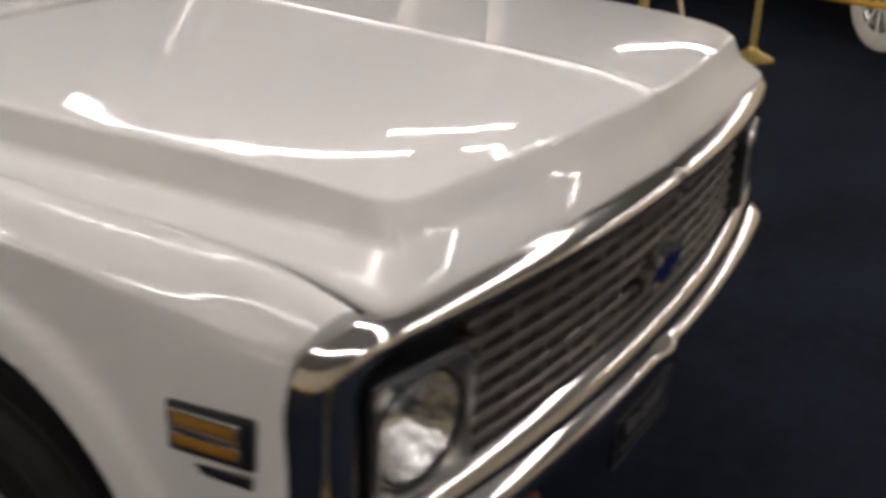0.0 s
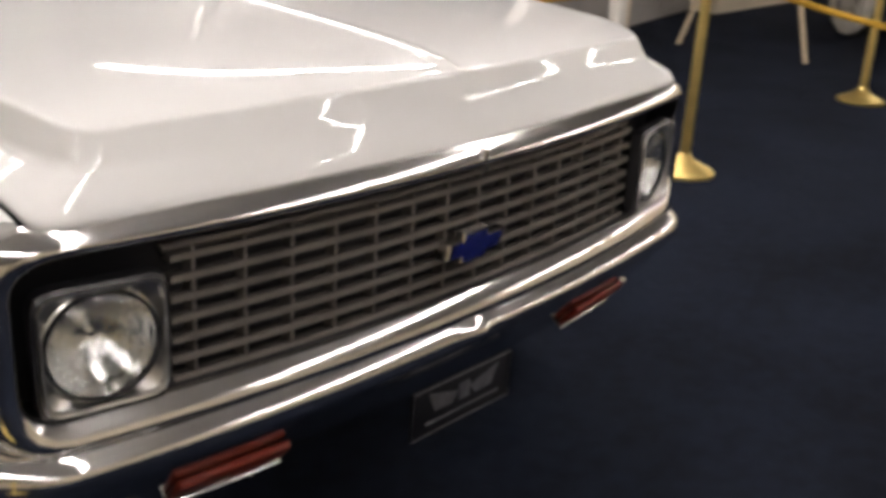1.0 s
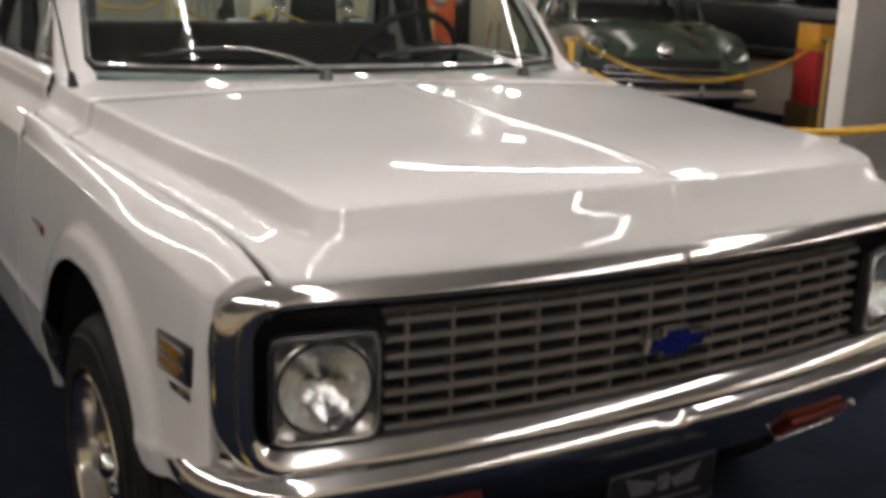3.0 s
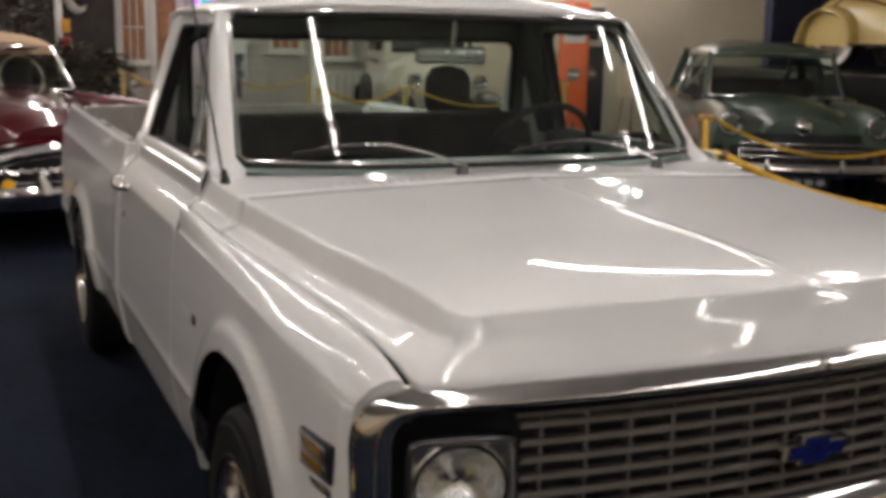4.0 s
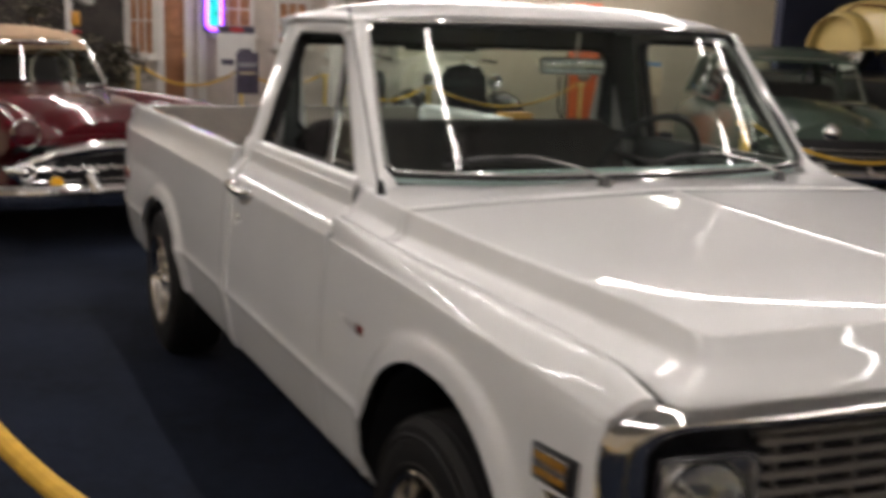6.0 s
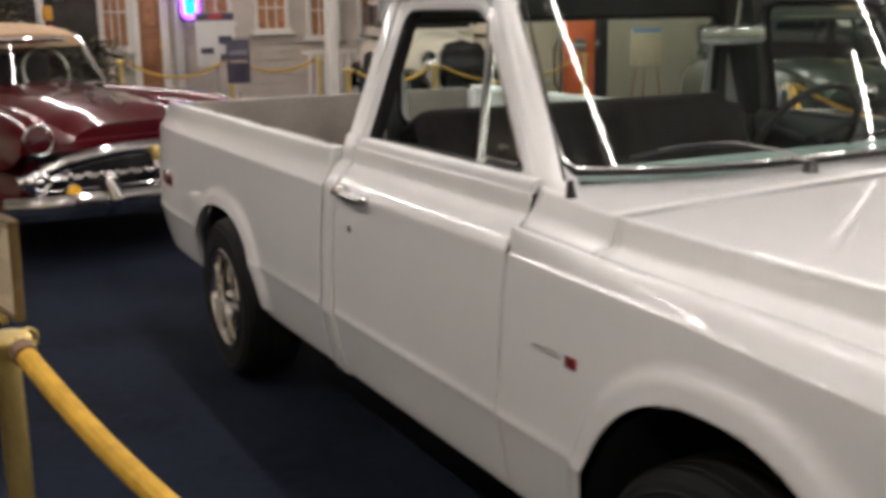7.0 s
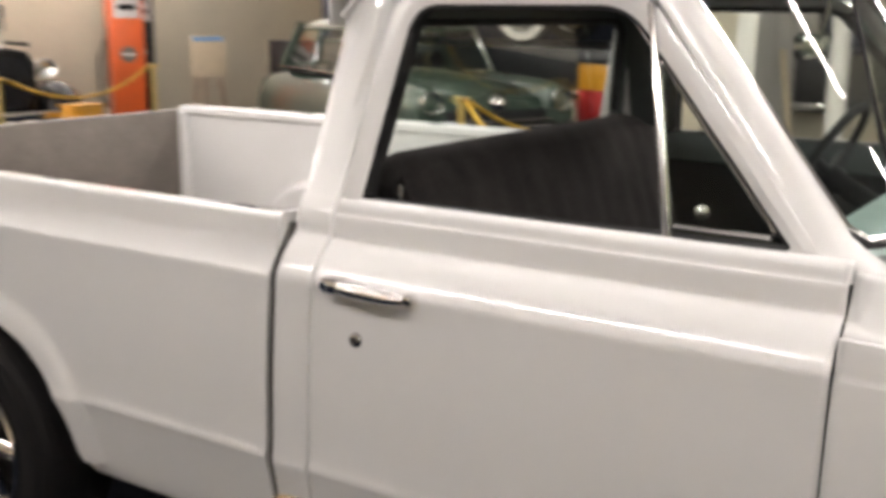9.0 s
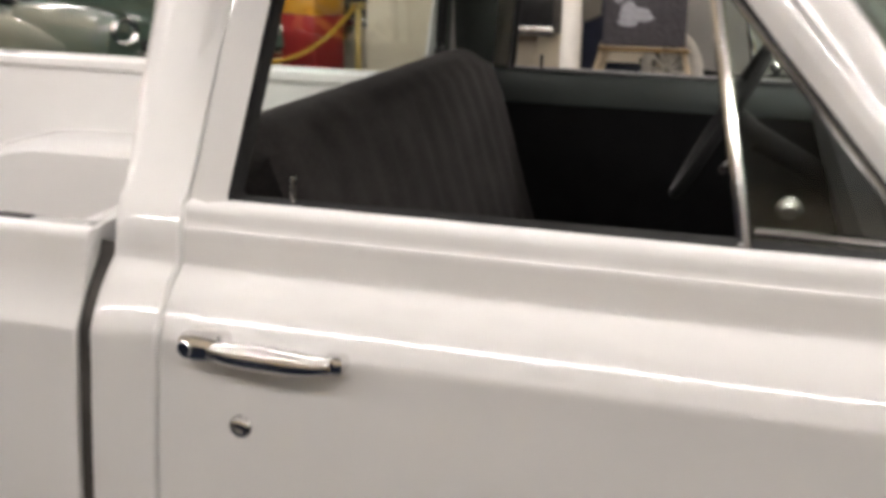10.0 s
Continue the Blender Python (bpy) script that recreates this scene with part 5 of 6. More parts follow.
def round_lamp(car, c, r, name="headlamp", lens=None, aim=0.0, rim=CHROME):
    m = Matrix.Translation(c) @ Euler((radians(90), 0, aim)).to_matrix().to_4x4()
    ob = part(name, lathe([(r * 1.02, -r * 0.9), (r * 1.12, -0.02), (r * 1.13, 0.008), (r * 1.05, 0.016), (r * 0.98, 0.010)], 28, m=m), rim, car, "round lamp with a bright rim")
    part("lamp_bowl", lathe([(0, -r * 0.55), (r * 0.5, -r * 0.42), (r * 0.98, 0)], 28, m=m), REFLECTOR, ob)
    part("lamp_lens", lathe([(r * math.sin(k / 6 * math.pi / 2), 0.010 + r * 0.22 * math.cos(k / 6 * math.pi / 2)) for k in range(7)], 28, m=m), lens or LENS_GLASS, ob).visible_shadow = False
    return ob


def bar_x(car, name, pts, r, mat, label="", flat=1.0, n=10):
    return part(name, sweep(pts, r, n, flat=flat), mat, car, label)


def red_convertible():
    car = thing("red_convertible", "maroon nineteen-fifties convertible with tan soft top and toothed chrome grille", "car",
                Matrix.Translation((-0.68, 6.40, 0)) @ Euler((0, 0, radians(15))).to_matrix().to_4x4() @ Matrix.Scale(0.94, 4))
    part("body", body_loft([(0.10, 0.86, 0.36, 0.80), (0.35, 0.93, 0.30, 0.90), (1.0, 0.97, 0.26, 0.96), (2.0, 0.99, 0.24, 1.00), (3.2, 0.99, 0.24, 1.00), (4.4, 0.97, 0.28, 0.98), (5.2, 0.86, 0.38, 0.86)], 5.0, 3.2), MAROON, car, "maroon body")
    # raised middle of the bonnet between the fender tops
    part("hood", body_loft([(0.12, 0.48, 0.70, 0.90), (0.4, 0.58, 0.72, 0.99), (1.0, 0.64, 0.75, 1.05), (1.9, 0.70, 0.78, 1.09)], 3.4, 2.6), MAROON, car, "long rounded maroon hood")
    for s in (-1, 1):
        part("fender", body_loft([(-0.06, 0.12, 0.76, 0.94), (0.02, 0.155, 0.68, 0.99), (0.3, 0.175, 0.62, 1.03), (1.0, 0.18, 0.62, 1.04), (1.9, 0.165, 0.66, 1.03), (2.8, 0.14, 0.70, 1.01)], 2.4, 2.1), MAROON, car, "rounded maroon front fender").location = (s * 0.77, 0, 0)
        round_lamp(car, (s * 0.77, -0.055, 0.845), 0.092)
        round_lamp(car, (s * 0.60, -0.13, 0.50), 0.046, "fog_lamp", ORANGE_LAMP)
        part("bumper_guard", sweep([(s * 0.36, -0.20, 0.34), (s * 0.36, -0.235, 0.44), (s * 0.36, -0.215, 0.56), (s * 0.36, -0.17, 0.60)], [0.05, 0.06, 0.05, 0.03], 12), CHROME, car, "chrome bumper guard")
        part("parking_lamp", lathe([(0.075, 0), (0.085, 0.02), (0.05, 0.04), (0.035, 0.03), (0, 0.05)], 20, m=Matrix.Translation((s * 0.80, -0.07, 0.57)) @ Euler((radians(90), 0, 0)).to_matrix().to_4x4()), CHROME, car)
    # mouth: dark recess, arched top bar, toothed bar, lower bar
    mouth = [[(x, -0.02 + 0.10 * (x / 0.8) ** 2 + d, z) for x in [lerp(-0.80, 0.80, k / 16) for k in range(17)]] for d, z in ((0.0, 0.74), (0.05, 0.68), (0.05, 0.48), (0.0, 0.44))]
    part("grille_mouth", sheet(mouth), BLACK_PAINT, car)
    arch_pts = [(x, -0.10 + 0.13 * (x / 0.85) ** 2, 0.735 - 0.16 * (abs(x) / 0.85) ** 2.5) for x in [lerp(-0.88, 0.88, k / 24) for k in range(25)]]
    bar_x(car, "grille_arch", arch_pts, 0.042, CHROME, "broad arched chrome grille bar", 1.3)
    tooth = [(x, -0.115 + 0.12 * (x / 0.85) ** 2, 0.585) for x in [lerp(-0.74, 0.74, k / 20) for k in range(21)]]
    bar = bar_x(car, "grille_bar", tooth, 0.030, CHROME, "chrome grille bar with teeth", 0.8)
    for k in range(13):
        x = -0.60 + 0.10 * k
        part("grille_tooth", box((x, -0.155 + 0.12 * (x / 0.85) ** 2, 0.590), (0.034, 0.05, 0.062), 0.012), CHROME, bar)
    bar_x(car, "grille_lower_bar", [(x, y, 0.500) for x, y, z in tooth], 0.020, CHROME, "", 0.8)
    part("grille_emblem", box((0, -0.16, 0.70), (0.07, 0.03, 0.10), 0.012), BRASS, car, "gold shield emblem")
    part("grille_post", box((0, -0.13, 0.57), (0.05, 0.05, 0.20), 0.012), CHROME, car)
    bump = [(x, -0.20 + 0.20 * (abs(x) / 0.98) ** 3, 0.415) for x in [lerp(-1.0, 1.0, k / 24) for k in range(25)]]
    bar_x(car, "front_bumper", bump, 0.055, CHROME, "heavy chrome front bumper", 1.35)
    bar_x(car, "bumper_valance", [(x, y + 0.05, 0.335) for x, y, z in bump], 0.03, CHROME, "", 0.8)
    # bonnet ornament and mouldings
    part("hood_ornament", sweep([(0, 0.30, 1.00), (0, 0.42, 1.055), (0, 0.62, 1.075), (0, 0.80, 1.06)], [0.012, 0.03, 0.022, 0.008], 10), CHROME, car, "winged chrome hood ornament")
    for s in (-1, 1):
        part("ornament_wing", sweep([(0, 0.46, 1.06), (s * 0.07, 0.62, 1.075), (s * 0.12, 0.80, 1.07)], [0.014, 0.012, 0.004], 8, flat=0.5), CHROME, car)
    # windscreen
    for u in (-1, 1):
        part("screen_post", sweep([(u * 0.68, 1.93, 1.05), (u * 0.60, 2.22, 1.42)], 0.024, 8), CHROME, car, "chrome windscreen post")
    rows = [[(lerp(-0.68, 0.68, k / 10) * lerp(1, 0.88, v), lerp(1.93, 2.22, v) - 0.14 * (1 - (k / 5 - 1) ** 2), lerp(1.05, 1.42, v)) for k in range(11)] for v in (0, 0.5, 1)]
    part("windscreen", sheet(rows), GLASS, car, "curved windscreen").visible_shadow = False
    part("screen_header", sweep(rows[2], 0.022, 8), CHROME, car)
    part("screen_base", sweep(rows[0], 0.016, 8), CHROME, car)
    part("soft_top", body_loft([(2.14, 0.60, 1.36, 1.47), (2.4, 0.68, 1.38, 1.54), (3.0, 0.72, 1.34, 1.56), (3.6, 0.72, 1.05, 1.48), (4.0, 0.70, 0.95, 1.10)], 3.2, 2.6), TAN_CLOTH, car, "tan cloth soft top")
    part("cockpit", box((0, 2.8, 1.02), (1.36, 1.7, 0.06), 0.02), CAB_DARK, car)
    part("steering_wheel", sweep([(0.36 + 0.2 * math.cos(k * math.tau / 28), 2.36 + 0.06 * math.sin(k * math.tau / 28), 1.14 + 0.2 * math.sin(k * math.tau / 28)) for k in range(28)], 0.013, 8, closed=True), CREAM_CAR, car)
    part("front_seat", box((0, 2.95, 1.08), (1.25, 0.22, 0.40), 0.06), SEAT_CLOTH, car)
    for s in (-1, 1):
        for y in (0.95, 4.1):
            show_wheel(car, s * 0.84, y, 0.36, 0.19, (TYRE, WHITEWALL))
        part("side_moulding", sweep([(s * 0.985, 0.5, 0.72), (s * 1.0, 2.0, 0.72), (s * 1.0, 3.6, 0.70)], 0.014, 8), CHROME, car)


def green_saloon():
    car = thing("green_saloon", "sage green nineteen-fifties saloon car with round chrome headlamps behind a rope", "car",
                Matrix.Translation((5.28, 5.75, 0)) @ Euler((0, 0, radians(-29))).to_matrix().to_4x4())
    part("body", body_loft([(0.02, 0.70, 0.40, 0.74), (0.12, 0.78, 0.34, 0.84), (0.6, 0.83, 0.28, 0.90), (1.3, 0.85, 0.26, 0.94), (3.2, 0.85, 0.26, 0.95), (4.0, 0.80, 0.34, 0.88), (4.35, 0.66, 0.42, 0.74)], 5.5, 3.6), SAGE, car, "rounded sage green body")
    part("hood", body_loft([(-0.02, 0.36, 0.62, 0.86), (0.3, 0.46, 0.68, 0.96), (0.8, 0.54, 0.72, 1.00), (1.35, 0.60, 0.76, 1.02)], 3.0, 2.4), SAGE, car, "domed hood")
    for s in (-1, 1):
        part("fender", body_loft([(-0.03, 0.13, 0.62, 0.90), (0.1, 0.165, 0.56, 0.95), (0.6, 0.17, 0.56, 0.97), (1.5, 0.15, 0.62, 0.96)], 2.4, 2.2), SAGE, car, "rounded front fender").location = (s * 0.63, 0, 0)
        round_lamp(car, (s * 0.63, -0.045, 0.80), 0.088)
        part("turn_lamp", box((s * 0.68, -0.035, 0.56), (0.09, 0.03, 0.035), 0.01), ORANGE_LENS, car)
        part("bumper_guard", box((s * 0.32, -0.135, 0.44), (0.05, 0.07, 0.16), 0.018), CHROME, car, "chrome overrider")
    part("nose_emblem", lathe([(0, 0.06), (0.035, 0.054), (0.066, 0.030), (0.085, 0)], 24, m=Matrix.Translation((0, -0.028, 0.795)) @ Euler((radians(75), 0, 0)).to_matrix().to_4x4()), CHROME, car, "round chrome nose emblem")
    rows = [[(x, -0.055 + 0.06 * (x / 0.6) ** 2, z) for x in [lerp(-0.62, 0.62, k / 10) for k in range(11)]] for z in (0.73, 0.46)]
    part("grille_opening", sheet(rows), BLACK_PAINT, car)
    for k in range(3):
        part("grille_bar", sweep([(x, -0.070 + 0.06 * (x / 0.6) ** 2, 0.64 - 0.055 * k) for x in [lerp(-0.55, 0.55, j / 10) for j in range(11)]], 0.011, 8), DULL_CHROME if k != 1 else CHROME, car)
    part("front_bumper", sweep([(x, -0.13 + 0.14 * (abs(x) / 0.8) ** 3, 0.42) for x in [lerp(-0.84, 0.84, k / 16) for k in range(17)]], 0.042, 10, flat=1.4), CHROME, car, "chrome front bumper")
    pl = part("number_plate", box((0.0, -0.14, 0.32), (0.46, 0.012, 0.10), 0.003), PLATE_BLACK, car, "black plate with pale bars")
    for k in range(4):
        part("plate_bar", box((-0.15 + 0.10 * k, -0.148, 0.32), (0.07, 0.004, 0.05)), SILVER_PRINT, pl)
    # cabin: roof, pillars, glass
    part("roof", body_loft([(1.42, 0.56, 1.36, 1.40), (1.6, 0.62, 1.36, 1.47), (2.3, 0.66, 1.36, 1.52), (2.9, 0.64, 1.35, 1.48), (3.12, 0.60, 1.33, 1.42)], 3.2, 2.6), SAGE, car, "rounded roof")
    rw = [[(lerp(-0.58, 0.58, k / 8) * lerp(1.12, 0.95, v), lerp(3.62, 3.10, v), lerp(0.96, 1.38, v)) for k in range(9)] for v in (0, 0.5, 1)]
    part("rear_window", sheet(rw), GLASS, car, "clear rear window").visible_shadow = False
    part("rear_window_trim", sweep(rw[0] + [rw[1][-1]] + list(reversed(rw[2])) + [rw[1][0]], 0.022, 8, closed=True), SAGE, car)
    ws = [[(lerp(-0.64, 0.64, k / 8) * lerp(1, 0.9, v), lerp(1.18, 1.50, v) - 0.10 * (1 - (k / 4 - 1) ** 2), lerp(0.99, 1.39, v)) for k in range(9)] for v in (0, 0.5, 1)]
    part("windscreen", sheet(ws), GLASS, car, "windscreen with thin chrome trim").visible_shadow = False
    part("windscreen_trim", sweep(ws[0] + [ws[1][-1]] + list(reversed(ws[2])) + [ws[1][0]], 0.013, 8, closed=True), CHROME, car)
    for s in (-1, 1):
        part("front_pillar", sweep([(s * 0.67, 1.22, 0.95), (s * 0.60, 1.54, 1.40)], 0.026, 8), SAGE, car)
        part("centre_pillar", sweep([(s * 0.78, 2.32, 0.94), (s * 0.645, 2.34, 1.38)], 0.032, 8), SAGE, car)
        part("rear_pillar", sweep([(s * 0.76, 3.25, 0.94), (s * 0.62, 3.0, 1.40)], 0.05, 8), SAGE, car)
        part("window_trim", sweep([(s * 0.795, 1.28, 0.955), (s * 0.80, 2.3, 0.965), (s * 0.79, 3.2, 0.955)], 0.011, 8), CHROME, car)
        q = [[(s * lerp(0.77, 0.63, v), y, lerp(0.96, 1.37, v)) for y in (lerp(1.28, 1.6, v), 2.3, lerp(3.2, 2.95, v))] for v in (0, 1)]
        part("side_glass", sheet(q), GLASS, car).visible_shadow = False
        part("door_handle", box((s * 0.862, 2.2, 0.86), (0.02, 0.12, 0.02), 0.006), CHROME, car)
        for y in (0.78, 3.35):
            show_wheel(car, s * 0.74, y, 0.32, 0.16, (TYRE, TYRE))
    part("cockpit", box((0, 2.3, 0.93), (1.40, 2.0, 0.05)), CAB_DARK, car)
    part("front_seat", box((0, 2.2, 0.98), (1.2, 0.2, 0.30), 0.06), SEAT_CLOTH, car)
    part("steering_wheel", sweep([(0.33 + 0.19 * math.cos(k * math.tau / 26), 1.62 + 0.05 * math.sin(k * math.tau / 26), 1.06 + 0.18 * math.sin(k * math.tau / 26)) for k in range(26)], 0.012, 8, closed=True), RUBBER, car)


def cream_sedan():
    car = thing("cream_sedan", "cream nineteen-thirties sedan with black radiator grille and black fenders", "car",
                Matrix.Translation((4.22, 10.9, 0)) @ Euler((0, 0, radians(-14))).to_matrix().to_4x4())
    part("hood", body_loft([(0.12, 0.27, 0.55, 1.10), (0.5, 0.33, 0.55, 1.15), (1.3, 0.45, 0.52, 1.20)], 3.0, 2.6), CREAM_CAR, car, "long cream hood")
    shell = [(-0.24, 0.46), (-0.29, 0.70), (-0.28, 0.98), (-0.20, 1.10), (0, 1.14), (0.20, 1.10), (0.28, 0.98), (0.29, 0.70), (0.24, 0.46)]
    part("radiator_shell", loft([[(x, 0.14, z) for x, z in shell], [(x, 0.02, z) for x, z in shell], [(x * 0.93, 0.0, 0.80 + (z - 0.80) * 0.95) for x, z in shell]]), BLACK_CAR, car, "tall black radiator grille")
    for k in range(9):
        part("grille_slat", box((-0.20 + 0.05 * k, -0.006, 0.78), (0.010, 0.014, 0.54 - 0.03 * abs(k - 4)), 0.003), BLACK_PAINT, car)
    part("body", body_loft([(1.25, 0.62, 0.42, 1.12), (1.5, 0.68, 0.40, 1.16), (3.0, 0.74, 0.40, 1.18), (3.7, 0.70, 0.44, 1.12), (3.95, 0.6, 0.5, 0.98)], 6.0, 4.0), CREAM_CAR, car, "cream body")
    part("cabin", body_loft([(1.62, 0.58, 1.10, 1.60), (1.8, 0.62, 1.10, 1.70), (2.8, 0.66, 1.10, 1.74), (3.5, 0.60, 1.10, 1.66), (3.75, 0.5, 1.1, 1.50)], 6.0, 4.0), CREAM_CAR, car, "cream cabin")
    part("roof_insert", body_loft([(1.70, 0.50, 1.66, 1.72), (2.0, 0.56, 1.68, 1.765), (2.8, 0.58, 1.68, 1.78), (3.4, 0.5, 1.64, 1.70)], 4, 3), TAN_CLOTH, car, "tan roof covering")
    part("screen_glass", box((0, 1.600, 1.40), (1.02, 0.02, 0.30), 0.02, rot=Euler((radians(-10), 0, 0))), BLACK_CAR, car, "dark windscreen")
    part("screen_frame", sweep([(x, 1.585 + (z - 1.40) * 0.17, z) for x, z in rounded(1.06, 0.34, 0.04, 3, 0, 1.40)], 0.018, 8, closed=True), CREAM_CAR, car)
    part("cowl", body_loft([(1.2, 0.45, 0.6, 1.20), (1.6, 0.60, 0.6, 1.24)], 3.2, 2.6), CREAM_CAR, car)
    for s in (-1, 1):
        part("side_window", box((s * 0.655, 2.05, 1.42), (0.02, 0.52, 0.30), 0.02), BLACK_CAR, car, "dark side window")
        part("side_window", box((s * 0.665, 2.75, 1.42), (0.02, 0.60, 0.30), 0.02), BLACK_CAR, car)
        part("belt_line", box((s * 0.735, 2.2, 1.13), (0.02, 1.8, 0.05), 0.008), BLACK_CAR, car)
        rows = []
        for k in range(13):
            a = radians(lerp(-20, 175, k / 12))
            rows.append([(s * (0.60 + dx), 0.42 - 0.46 * math.cos(a) * (1 - abs(dx) * 0.3), 0.36 + 0.44 * math.sin(a) - abs(dx) ** 2 * 2.2) for dx in (-0.22, -0.16, -0.08, 0, 0.08, 0.16, 0.22)])
        rows.append([(s * (0.60 + dx), 1.5, 0.36) for dx in (-0.22, -0.16, -0.08, 0, 0.08, 0.16, 0.22)])
        solid(part("front_fender", sheet(rows), BLACK_CAR, car, "sweeping black front fender"), 0.012)
        rows = []
        for k in range(11):
            a = radians(lerp(0, 180, k / 10))
            rows.append([(s * (0.66 + dx), 3.3 - 0.46 * math.cos(a), 0.36 + 0.42 * math.sin(a) - abs(dx) ** 2 * 2.0) for dx in (-0.15, -0.08, 0, 0.08, 0.15)])
        solid(part("rear_fender", sheet(rows), BLACK_CAR, car, "black rear fender"), 0.012)
        part("running_board", box((s * 0.70, 2.2, 0.36), (0.24, 1.5, 0.03), 0.008), BLACK_CAR, car)
        lamp = round_lamp(car, (s * 0.42, 0.08, 0.92), 0.10, rim=CREAM_CAR)
        part("lamp_shell", lathe([(0.102, 0.0), (0.10, -0.06), (0.07, -0.13), (0.02, -0.17), (0, -0.175)], 24, m=Matrix.Translation((s * 0.42, 0.08, 0.92)) @ Euler((radians(90), 0, 0)).to_matrix().to_4x4()), CREAM_CAR, lamp)
        part("lamp_stalk", sweep([(s * 0.42, 0.16, 0.83), (s * 0.45, 0.25, 0.66)], 0.016, 8), BLACK_CAR, lamp)
        for y in (0.42, 3.3):
            show_wheel(car, s * 0.62, y, 0.36, 0.14, (TYRE, TYRE), CREAM_CAR)
    part("spare_wheel", lathe([(0.22, -0.06), (0.33, -0.06), (0.36, 0), (0.33, 0.06), (0.22, 0.07), (0.18, 0.05), (0.1, 0.06), (0, 0.07)], 30, m=Matrix.Translation((-0.88, 1.45, 0.62)) @ Euler((0, radians(-90), 0)).to_matrix().to_4x4()), TYRE, car, "side-mounted spare wheel")
    part("front_bumper", sweep([(x, -0.22 + 0.05 * (x / 0.8) ** 2, 0.46) for x in [lerp(-0.84, 0.84, k / 12) for k in range(13)]], 0.02, 8, flat=2.2), CHROME, car, "flat chrome bumper")


def yellow_roadster():
    car = thing("yellow_roadster", "pale yellow nineteen-thirties roadster with whitewall tyres on a black platform", "car",
                Matrix.Translation((9.45, 6.70, 1.17)) @ Euler((0, 0, radians(2))).to_matrix().to_4x4())
    part("body", body_loft([(0.75, 0.36, 0.34, 0.86), (1.2, 0.46, 0.32, 0.92), (1.7, 0.60, 0.30, 0.96), (2.3, 0.62, 0.32, 0.98), (2.8, 0.54, 0.40, 0.90), (3.1, 0.36, 0.5, 0.70)], 4.5, 3.0), YELLOW_CAR, car, "pale yellow body with maroon coach line")
    part("coach_line", sweep([(-0.615, 1.6, 0.80), (-0.635, 1.9, 0.86), (-0.62, 2.3, 0.88), (-0.58, 2.6, 0.74), (-0.56, 2.7, 0.50)], 0.014, 6), MAROON, car)
    for s in (-1, 1):
        rows = []
        for k in range(13):
            a = radians(lerp(-10, 170, k / 12))
            rows.append([(s * (0.66 + dx), 0.78 - 0.46 * math.cos(a), 0.36 + 0.44 * math.sin(a) - dx * dx * 2.5) for dx in (-0.15, -0.08, 0, 0.08, 0.15)])
        rows.append([(s * (0.66 + dx), 1.55, 0.32) for dx in (-0.15, -0.08, 0, 0.08, 0.15)])
        solid(part("front_fender", sheet(rows), YELLOW_CAR, car, "long sweeping yellow fender"), 0.014)
        rows = []
        for k in range(13):
            a = radians(lerp(5, 185, k / 12))
            rows.append([(s * (0.66 + dx), 2.45 - 0.46 * math.cos(a), 0.34 + 0.46 * math.sin(a) - dx * dx * 2.5) for dx in (-0.15, -0.08, 0, 0.08, 0.15)])
        solid(part("rear_fender", sheet(rows), YELLOW_CAR, car, "rounded yellow rear fender"), 0.014)
        for y in (0.78, 2.45):
            show_wheel(car, s * (0.68 if y < 1 else 0.52), y, 0.36, 0.15, (TYRE, WHITEWALL), DULL_CHROME)
        part("fender_skirt", loft([[(s * 0.64, 2.45 - 0.42 * math.cos(b), 0.30 + 0.46 * math.sin(b)) for b in [math.pi * k / 10 for k in range(11)]], [(s * 0.665, 2.45 - 0.42 * math.cos(b), 0.30 + 0.46 * math.sin(b)) for b in [math.pi * k / 10 for k in range(11)]]]), YELLOW_CAR, car, "yellow wheel skirt")
        part("running_board", box((s * 0.68, 1.65, 0.32), (0.26, 0.7, 0.03), 0.008), BLACK_CAR, car)
        round_lamp(car, (s * 0.42, 0.55, 0.86), 0.10)
    part("windscreen_frame", sweep([(-0.52, 1.45, 0.95), (-0.50, 1.62, 1.28), (0.50, 1.62, 1.28), (0.52, 1.45, 0.95)], 0.014, 8), CHROME, car)
    part("radiator_shell", box((0, 0.70, 0.72), (0.52, 0.12, 0.66), 0.05), CHROME, car)
    part("front_bumper", sweep([(-0.8, 0.15, 0.42), (0, 0.08, 0.42), (0.8, 0.15, 0.42)], 0.022, 8), CHROME, car)


